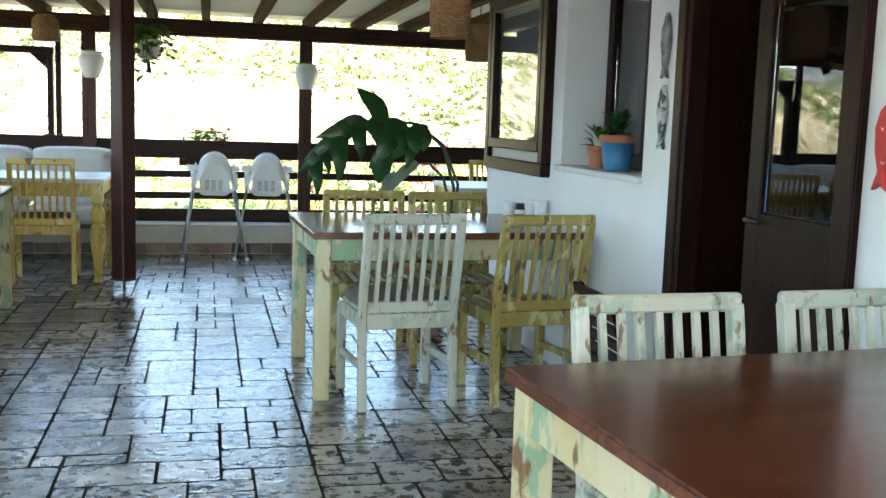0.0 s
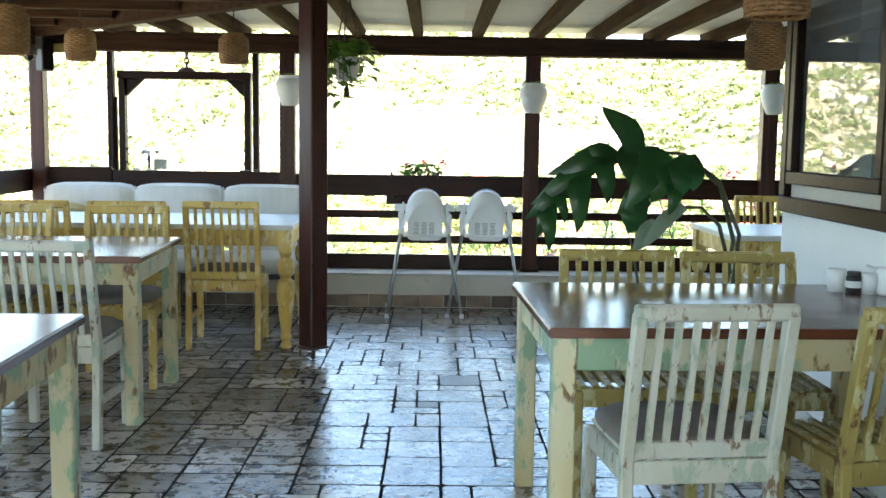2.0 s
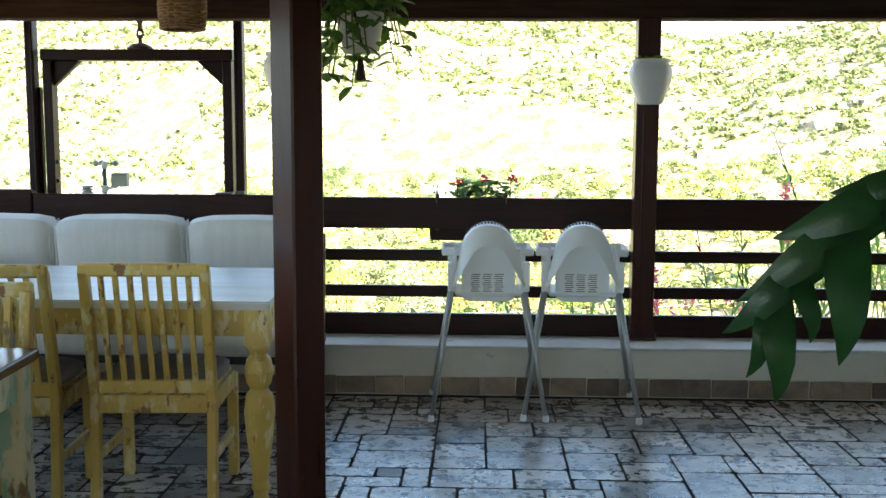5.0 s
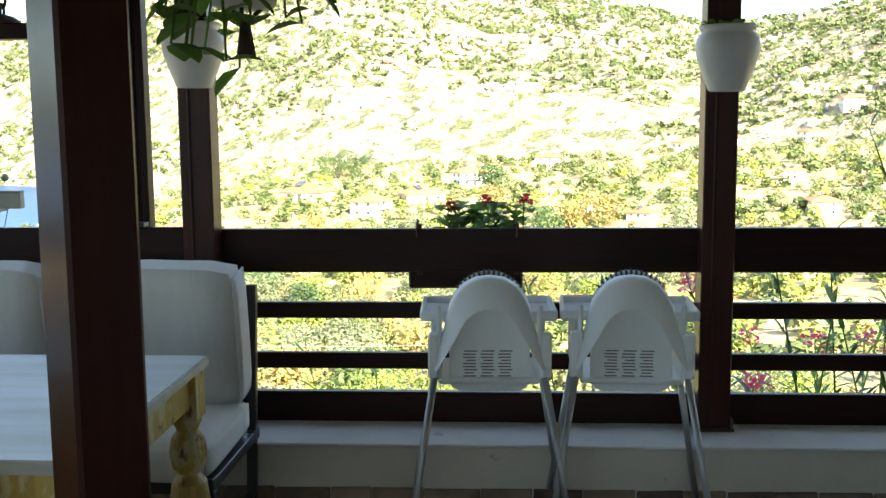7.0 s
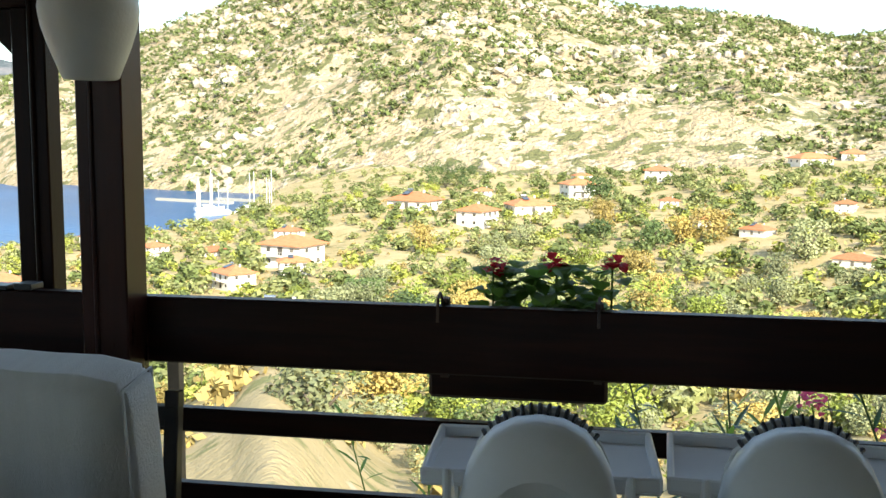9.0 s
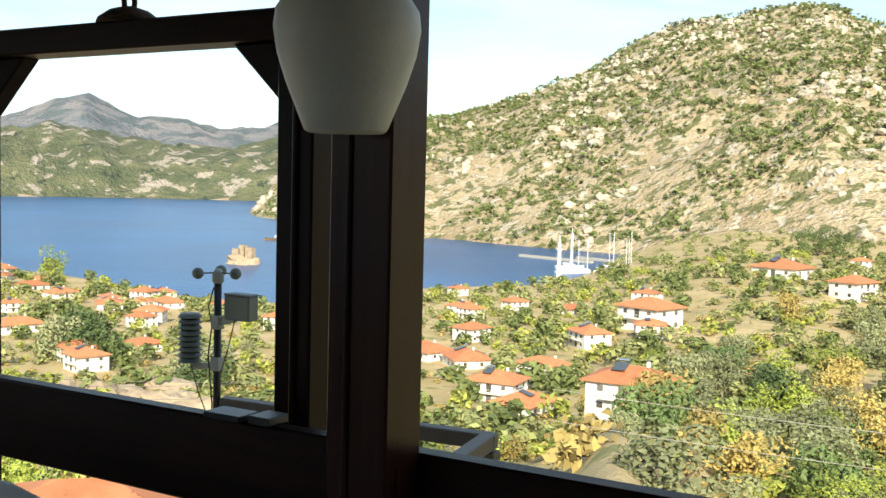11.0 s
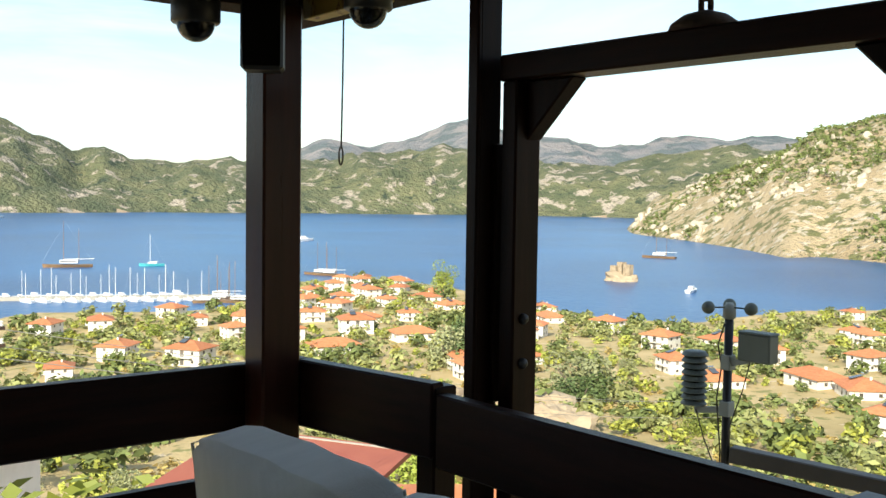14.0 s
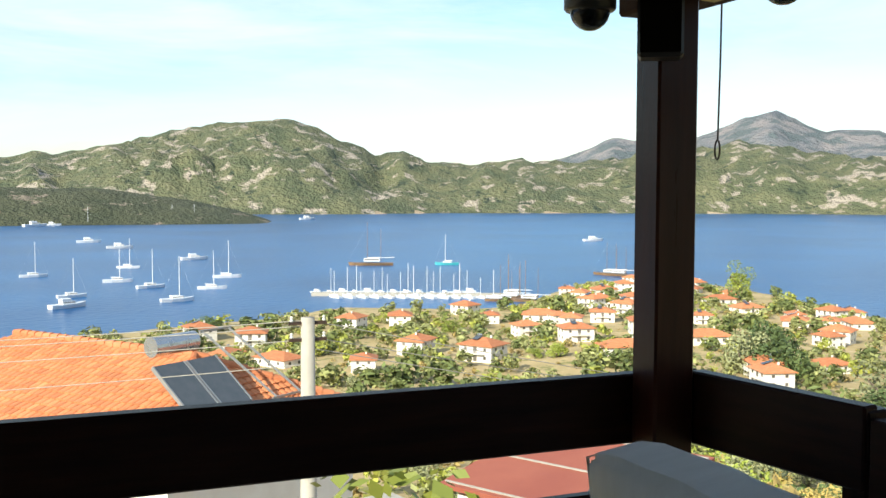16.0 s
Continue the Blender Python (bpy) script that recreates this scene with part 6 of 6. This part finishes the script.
def yacht_kind(l, mast, hull, motor=False, two=False):
    """A boat with its bow towards +x, waterline at z = 0."""
    y = thing("boat", ("white motor yacht" if motor else "white sailing yacht with a bare mast") + " moored in the bay", "boat", pose(0, 0, -60), "boats in the bay")
    if hull is VARN:
        tagged(y, "wooden two-masted gulet anchored in the bay")
    if hull is TURQ:
        tagged(y, "turquoise-hulled sailing yacht anchored in the bay")
    b = B()
    rings = []
    for f, w, s in ((-0.5, 0.75, 1.0), (-0.2, 1.0, 0.95), (0.15, 0.92, 1.0), (0.38, 0.5, 1.12), (0.5, 0.04, 1.25)):
        hw = l * 0.15 * w
        rings.append([b.verts.new(p) for p in ((f * l, -hw, 0.1 * l * s), (f * l * 0.97, -hw * 0.7, -0.3), (f * l * 0.97, hw * 0.7, -0.3), (f * l, hw, 0.1 * l * s))])
    for p, q in zip(rings, rings[1:]):
        for k in range(3):
            b.faces.new((p[k], p[k + 1], q[k + 1], q[k]))
        b.faces.new((p[3], p[0], q[0], q[3]))
    if two:
        for v in b.verts:
            v.co.z *= 0.62
            v.co.y *= 0.8
    b.faces.new(rings[0])
    b.faces.new(list(reversed(rings[-1])))
    part("hull", b, hull, y)
    b = B()
    bx(b, (-0.02 * l, 0, 0.125 * l), (l * 0.36, l * 0.17, 0.07 * l))
    if motor:
        bx(b, (-0.08 * l, 0, 0.19 * l), (l * 0.26, l * 0.15, 0.07 * l))
    part("cabin", b, HULL, y, bevel=0.1)
    b = B()
    bx(b, (-0.02 * l, 0, 0.135 * l), (l * 0.33, l * 0.173, 0.02 * l))
    part("cabin_window", b, WINDOWD, y)
    if not motor:
        for mx in ((0.08, -0.22) if two else (0.06,)):
            b = B()
            rod(b, (mx * l, 0, 0.1 * l), (mx * l, 0, mast * (1 if mx > 0 else 0.85)), 0.17, 0.12, seg=6)
            part("mast", b, hull if two else HULL, y)
            b = B()
            rod(b, (mx * l, 0, 0.17 * l), (mx * l - 0.3 * l, 0, 0.18 * l), 0.17, seg=6)
            part("boom", b, HULL, y)
        b = B()
        rod(b, (0.5 * l, 0, 0.12 * l), (0.06 * l, 0, mast * 0.95), 0.016, seg=4)
        rod(b, (-0.5 * l, 0, 0.1 * l), (0.06 * l, 0, mast), 0.012, seg=4)
        part("rigging", b, HULL, y)
    return y


BK = [yacht_kind(13, 17, HULL), yacht_kind(16, 0, HULL, True), yacht_kind(26, 25, VARN, False, True), yacht_kind(14, 18, TURQ)]
random.seed(12)


def boat(k, x, y, ry=None, s_=1.0):
    m_ = pose(x, y, SEA, 0, 0, random.uniform(150, 200) if ry is None else ry)
    if BK[k].matrix_basis.translation.z < -55:
        BK[k].matrix_basis = m_
        q = BK[k]
    else:
        q = copy_thing(BK[k], m_)
    q.scale = (s_, s_, s_)


for x, y in ((-538, 12), (-430, 25), (-582, 61), (-494, 48), (-460, 59), (-400, 62), (-445, 83), (-501, 100)):
    boat(0, x, y, 100 + random.uniform(-25, 25), random.uniform(0.9, 1.1))
boat(3, -544, 236, 250)
for x, y in ((-881, 58), (-786, 74), (-640, 106), (-393, 22), (-763, 468), (-284, 381)):
    boat(1, x, y, 110 + random.uniform(-20, 20), 0.8 if y > 380 and x > -300 else random.uniform(0.95, 1.3))
boat(2, -555, 193, 250)
boat(2, -455, 570, 200, 0.95)
for x, y in ((-1300, 22), (-1330, 42), (-1345, 62), (-1340, 83), (-1390, 222), (-1405, 248), (-1420, 278), (-1398, 194), (-1500, 410)):
    boat(1 if random.random() < 0.65 else 0, x, y, random.uniform(60, 120), random.uniform(1.2, 1.9))
for k in range(26):
    f = k / 25
    x, y = -400 + 27 * f, 120 + 61 * f
    boat(0 if k % 4 else 1, x + (8 if k % 2 else -8), y, 20 + random.uniform(-6, 6) + (180 if k % 2 else 0), random.uniform(0.48, 0.78))
for x, y in ((-360, 186), (-349, 188), (-368, 190), (-355, 180), (-447, 286), (-440, 287)):
    boat(2, x, y, random.uniform(200, 260), random.uniform(0.55, 0.7))
for x, y in ((-202, 493), (-196, 487), (-189, 481), (-187, 507), (-182, 499), (-176, 506), (-206, 501), (-194, 471), (-178, 516), (-172, 491)):
    boat(0, x, y, random.uniform(0, 90), random.uniform(0.9, 1.25))
for nm, a_, c_, w_ in (("pier", (-402, 116), (-369, 190), 3.5), ("pier", (-264, 564), (-211, 545), 4.0), ("pier", (-231, 575), (-196, 560), 4.0)):
    b = B()
    beam2(b, (*a_, SEA + 0.6), (*c_, SEA + 0.6), w_, 1.6)
    solid(nm, b, CONCRETE, "low pale pier in the harbour", "pier")
mn = thing("minaret", "slim white minaret in the village", "minaret", pose(-181, 428, SEA + 1))
b = B()
lathe(b, [(1.3, 0), (1.1, 5), (0.9, 5.2), (0.9, 13), (1.4, 13.3), (1.4, 14.0), (0.7, 14.2), (0.7, 17.0)], 14)
part("shaft", b, HOUSEW, mn)
b = B()
lathe(b, [(0.85, 17.0), (0.02, 21)], 14)
part("cap", b, CONCRETE, mn)

# ---- neighbours just below the terrace ----


def tiled_slope(name, parent, p0, eave, up, n, rows_):
    """Rows of barrel tiles: p0 is the eave corner, eave and up are the vectors of the slope's edges; columns shorten towards a hip."""
    eave, up = Vector(eave), Vector(up)
    e, u = eave.normalized(), up.normalized()
    nrm = e.cross(u).normalized()
    if nrm.z < 0:
        nrm = -nrm
    vs, fs = [], []
    cw, rl = eave.length / n, up.length / rows_
    for i in range(n):
        x = (i + 0.5) / n
        lim0, lim1 = name(x)
        for j in range(rows_):
            f0 = j / rows_
            if f0 < lim0 - 1e-6 or (j + 0.6) / rows_ > lim1:
                continue
            o = Vector(p0) + e * (i + 0.5) * cw + u * j * rl
            k0 = len(vs)
            for q, lift in ((0.0, 0.055), (1.12, 0.02)):
                for s in range(6):
                    a = math.pi * s / 5
                    rr = cw * (0.5 if q == 0 else 0.44)
                    vs.append(o + u * rl * q + e * rr * -math.cos(a) + nrm * (lift + 0.45 * rr * math.sin(a)))
            for s in range(5):
                fs.append((k0 + s, k0 + s + 1, k0 + 7 + s, k0 + 6 + s))
            fs.append(tuple(k0 + s for s in range(6)))
    me_ = bpy.data.meshes.new("roof_tiles")
    me_.from_pydata([tuple(v) for v in vs], [], fs)
    me_.materials.append(ROOFI)
    ob_ = new("roof_tiles", me_)
    ob_.parent = parent
    tagged(ob_, kind="stuff")


nb = thing("neighbour_house", "neighbour's house with an orange barrel-tile hip roof", "house")
Mx, Uu, Vv = Vector((-28.9, 13.25, -5.05)), Vector((-0.82, -0.57, 0)), Vector((-0.57, 0.82, 0))
HW, HIP, LEN, RISE = 4.2, 3.4, 15.0, 1.9
c0, c1 = Mx - Vv * HW, Mx + Vv * HW
ra, rb = Mx + Uu * HIP + Vector((0, 0, RISE)), Mx + Uu * (LEN - HIP) + Vector((0, 0, RISE))
c2, c3 = c1 + Uu * LEN, c0 + Uu * LEN
b = B()
q = [b.verts.new(p) for p in (c0, c1, c2, c3, ra, rb)]
for f in ((0, 1, 4), (1, 2, 5, 4), (2, 3, 5), (3, 0, 4, 5), (3, 2, 1, 0)):
    b.faces.new([q[k] for k in f])
part("roof", b, ROOFT, nb)
b = B()
bx(b, Mx + Uu * LEN / 2 + Vector((0, 0, -4.0)), (LEN - 1.2, 2 * HW - 1.2, 8.0), math.degrees(math.atan2(Uu.y, Uu.x)))
part("wall", b, HOUSEW, nb)
tiled_slope(lambda x: (0, 2 * x if x < 0.5 else 2 - 2 * x), nb, c0, c1 - c0, Uu * HIP + Vector((0, 0, RISE)), 36, 15)
hx = HIP / LEN
tiled_slope(lambda x: (0, min(1, x / hx, (1 - x) / hx)), nb, c0, c3 - c0, Vv * HW + Vector((0, 0, RISE)), 58, 15)
for a_, c_ in ((c0, ra), (c1, ra), (ra, rb)):
    b = B()
    n_t = int((c_ - a_).length / 0.36)
    for k in range(n_t):
        p, r_ = a_.lerp(c_, k / n_t), a_.lerp(c_, (k + 1.12) / n_t)
        rod(b, p + Vector((0, 0, 0.08)), r_ + Vector((0, 0, 0.06)), 0.13, 0.11, seg=10)
    t_ = part("ridge_tiles", b, ROOFT, nb)
sh = thing("solar_water_heater", "solar water heater with two dark collectors and a steel tank", "solar heater")
up_ = (Uu * HIP + Vector((0, 0, RISE))).normalized()
for k in range(2):
    b = B()
    base = Mx + up_ * 1.2 - Vv * (1.9 - 1.15 * k) + Vector((0, 0, 0.38))
    beam2(b, base, base + up_ * 1.55 + Vector((0, 0, 0.32)), 1.0, 0.08)
    part("collector", b, PANEL, sh)
    b = B()
    for s in (-0.53, 0.53):
        beam2(b, base + Vv * s, base + Vv * s + up_ * 1.55 + Vector((0, 0, 0.32)), 0.04, 0.11)
    part("collector_frame", b, STEEL, sh)
b = B()
tb = Mx + up_ * 3.1 + Vector((0, 0, 1.0))
rod(b, tb - Vv * 2.2, tb - Vv * 0.7, 0.27, seg=20)
part("tank", b, TANK, sh, "polished steel tank", smooth=False)
b = B()
for s, w_ in ((1.0, 0), (2.0, 1)):
    beam2(b, Mx + up_ * 1.4 + Vv * s + Vector((0, 0, 0.15)), Mx + up_ * 3.2 + Vv * (s - 1.3) + Vector((0, 0, 1.15)), 0.06, 0.06)
beam2(b, Mx + up_ * 1.4 + Vv * 0.8 + Vector((0, 0, 0.15)), Mx + up_ * 1.4 + Vv * 2.2 + Vector((0, 0, 0.15)), 0.06, 0.06)
beam2(b, Mx + up_ * 3.2 - Vv * 0.4 + Vector((0, 0, 1.15)), Mx + up_ * 3.2 + Vv * 0.8 + Vector((0, 0, 1.15)), 0.06, 0.06)
part("stand", b, STEEL, sh)

n2 = thing("lower_house", "white house with a brick-red sheet roof just below", "house")
b = B()
prism(b, [(-3.6, -2.6), (2.8, -2.6), (2.8, 2.6), (-3.6, 2.6)], 0.15, pose(-28.4, 22.2, -6.9, 9, 0, 28))
part("roof", b, ROOFR, n2)
for k in range(3):
    b = B()
    beam2(b, (-3.5, -2.4 + 2.4 * k, 0.17), (2.7, -2.4 + 2.4 * k, 0.17), 0.08, 0.03)
    part("roof_batten", b, CONCRETE, n2, at=pose(-28.4, 22.2, -6.9, 9, 0, 28))
b = B()
bx(b, (-0.4, 0, -3.3), (5.6, 4.4, 5.4))
part("wall", b, HOUSEW, n2, at=pose(-28.4, 22.2, -6.9, 0, 0, 28))
b = B()
beam2(b, (1.6, -1.6, 0.35), (1.6, -0.3, 0.8), 1.3, 0.08)
part("solar_panel", b, PANEL, n2, at=pose(-28.4, 22.2, -6.9, 9, 0, 28))
n3 = thing("flat_roofed_house", "pale blue-white rendered house below the terrace", "house")
b = B()
bx(b, (0, 0, -3), (9, 6, 6))
part("wall", b, HOUSEW, n3, at=pose(-17.5, 12.1, -5.0, 0, 0, 15))
b = B()
bx(b, (0, 0, 0.06), (9.5, 6.5, 0.14))
part("roof_slab", b, CONCRETE, n3, at=pose(-17.5, 12.1, -5.0, 0, 0, 15))
n4 = thing("lower_tiled_roof", "orange tiled roof close below the railing", "house")
part("roof", roof_mesh(6, 4.6, 1.1), ROOFT, n4, at=pose(-21.5, 23.6, -6.9, 0, 0, 40))
b = B()
bx(b, (0, 0, -2), (5.6, 4.2, 4.0))
part("wall", b, HOUSEW, n4, at=pose(-21.5, 23.6, -7.0, 0, 0, 40))

pole = thing("utility_pole", "concrete utility pole with wires and insulators", "utility pole", pose(-20.6, 11.6, 0))
b = B()
rod(b, (0, 0, -9), (0, 0, -0.75), 0.19, 0.125, seg=14)
part("shaft", b, CONCRETE, pole, smooth=True)
for k, z in enumerate((-0.85, -1.15)):
    b = B()
    bx(b, (0, 0, z), (0.06, 0.7, 0.06))
    part("crossarm", b, RUST, pole)
    for s in (-0.3, 0.3):
        b = B()
        lathe(b, [(0.02, 0), (0.035, 0.02), (0.02, 0.05), (0.03, 0.08), (0.012, 0.1)], 10, (0, s, z + 0.03))
        part("insulator", b, CERAMIC, pole)


def wire(a, c, sag, r=0.008):
    a, c = Vector(a), Vector(c)
    b_ = B()
    tube(b_, [a.lerp(c, k / 16) - Vector((0, 0, sag * 4 * (k / 16) * (1 - k / 16))) for k in range(17)], r, 4)
    solid("overhead_wire", b_, CONCRETE, "thin overhead wire strung from the pole", "wire", group="overhead wires")


P0 = Vector((-20.6, 11.6, -0.8))
for dz, ty in ((0, -14), (-0.1, -14.6), (-0.35, -13.6), (-0.8, -14)):
    wire(P0 + Vector((0, 0, dz)), (-24, ty, -0.6 + dz * 1.3), 0.35, 0.009)
for dz, tx in ((0, -36), (-0.3, -38), (-0.5, -34)):
    wire(P0 + Vector((0, 0, dz)), (tx, 52, -9.5 + dz), 0.4, 0.009)
wire((-12, 30, -3.5), (14, 34, -3.0), 0.5, 0.007)
wire((-12, 30, -4.3), (14, 34, -3.9), 0.5, 0.007)

# ---- pieces of the floor and the skirting ----
random.seed(5)
CELL = 0.115
nx, ny = int((X1 - X0) / CELL), int((8.24 - Y0) / CELL)
used = np.zeros((nx, ny), bool)
near, far_tiles = [], []
DARKT = {(int((x - X0) / CELL), int((y - Y0) / CELL)) for x, y in ((-2.13, 6.15), (-2.36, 6.98), (-1.42, 6.25), (-1.78, 5.75), (-1.93, 5.2), (-3.3, 7.1))}
for j in range(ny):
    for i in range(nx):
        if used[i, j]:
            continue
        opts = [(2, 2), (3, 2), (2, 1), (3, 2), (2, 2), (2, 3), (3, 2)] if (i * 7 + j * 3) % 5 else [(1, 2), (2, 1), (1, 1)]
        random.shuffle(opts)
        if (i, j) in DARKT:
            opts = [(2, 2), (2, 1)]
        for a, c in opts + [(1, 1)]:
            if i + a <= nx and j + c <= ny and not used[i:i + a, j:j + c].any() and ((i, j) in DARKT or a * c == 1 or not any((i + u, j + w) in DARKT for u in range(a) for w in range(c))):
                break
        used[i:i + a, j:j + c] = True
        x0, y0 = X0 + i * CELL, Y0 + j * CELL
        cx, cy = x0 + a * CELL / 2, y0 + c * CELL / 2
        (near if -3.3 < cx < -0.6 and 3.1 < cy < 7.9 else far_tiles).append((cx, cy, a, c, (i, j) in DARKT, random.random()))
TILE_MESH = {}


def tile_mesh(a, c, v, dark):
    """A tumbled tile with worn corners and a soft edge."""
    key = (a, c, v, dark)
    if key not in TILE_MESH:
        rnd = random.Random(a * 100 + c * 10 + v)
        sx, sy = a * CELL / 2 - 0.0022 - 0.003 * rnd.random(), c * CELL / 2 - 0.0022 - 0.003 * rnd.random()
        b_ = B()
        outline = []
        for px_, py_ in ((-1, -1), (1, -1), (1, 1), (-1, 1)):
            cut = rnd.uniform(0.003, 0.02)
            p1, p2 = (px_ * (sx - cut), py_ * sy), (px_ * sx, py_ * (sy - cut))
            outline += [p1, p2] if px_ * py_ < 0 else [p2, p1]
        outline = [(x + rnd.uniform(-0.003, 0.002), y + rnd.uniform(-0.003, 0.002)) for x, y in outline]
        lo = [b_.verts.new((x, y, -0.008)) for x, y in outline]
        mid = [b_.verts.new((x, y, -0.003)) for x, y in outline]
        hi = [b_.verts.new((x * (1 - 0.002 / sx), y * (1 - 0.002 / sy), 0.0)) for x, y in outline]
        m_ = len(outline)
        for p, q in ((lo, mid), (mid, hi)):
            for k in range(m_):
                b_.faces.new((p[k], p[(k + 1) % m_], q[(k + 1) % m_], q[k]))
        for f_ in b_.faces:
            f_.material_index = 1
        b_.faces.new(hi)
        TILE_MESH[key] = finish(b_, "tile", TILED if dark else TILE)
        TILE_MESH[key].materials.append(GROUT)
    return TILE_MESH[key]


random.shuffle(near)
near.sort(key=lambda q: abs(q[0] + 1.95) + 0.25 * abs(q[1] - 5.5))
far_tiles += near[300:]
for cx, cy, a, c, dk, u in near[:300]:
    t_ = new("tile", tile_mesh(a, c, int(u * 6), dk))
    t_.parent = floor
    t_.matrix_basis = pose(cx, cy, -0.002 + 0.0025 * u, (u - 0.5) * 0.5, (0.5 - (u * 7) % 1) * 0.5, 0)
verts, faces, mats_ = [], [], []
for cx, cy, a, c, dk, u in far_tiles:
    me_ = tile_mesh(a, c, int(u * 6), dk)
    k0 = len(verts)
    sxl, syl = (u - 0.5) * 0.008, (0.5 - (u * 7) % 1) * 0.008
    for v_ in me_.vertices:
        verts.append((cx + v_.co.x, cy + v_.co.y, v_.co.z - 0.002 + 0.0025 * u + sxl * v_.co.y + syl * v_.co.x))
    for f_ in me_.polygons:
        faces.append([k0 + q for q in f_.vertices])
        mats_.append(f_.material_index)
me_ = bpy.data.meshes.new("floor_tiles")
me_.from_pydata(verts, [], faces)
me_.materials.append(TILE_ISLE)
me_.materials.append(GROUT)
me_.polygons.foreach_set("material_index", mats_)
rest = new("floor_tiles", me_)
rest.parent = floor
tagged(rest, kind="stuff")

random.seed(8)
x = -5.04
skirt = thing("baseboard", "rough brown stone skirting pieces", "skirting", kind="structure")
STONES = []
for v in range(5):
    b = B()
    bx(b, (0, 0, 0.05), (0.155 + 0.012 * v, 0.014, 0.094))
    for p in b.verts:
        p.co += Vector((random.uniform(-0.004, 0.004), random.uniform(-0.003, 0.003), random.uniform(-0.004, 0.004)))
    STONES.append(finish(b, "stone", STONE, 0.003))
k = 0
while x < 4.0:
    v = random.randrange(5)
    w = 0.155 + 0.012 * v
    t_ = new("stone", STONES[v])
    t_.parent = skirt
    t_.matrix_basis = pose(x + w / 2, 8.234, 0.0)
    x += w + 0.005
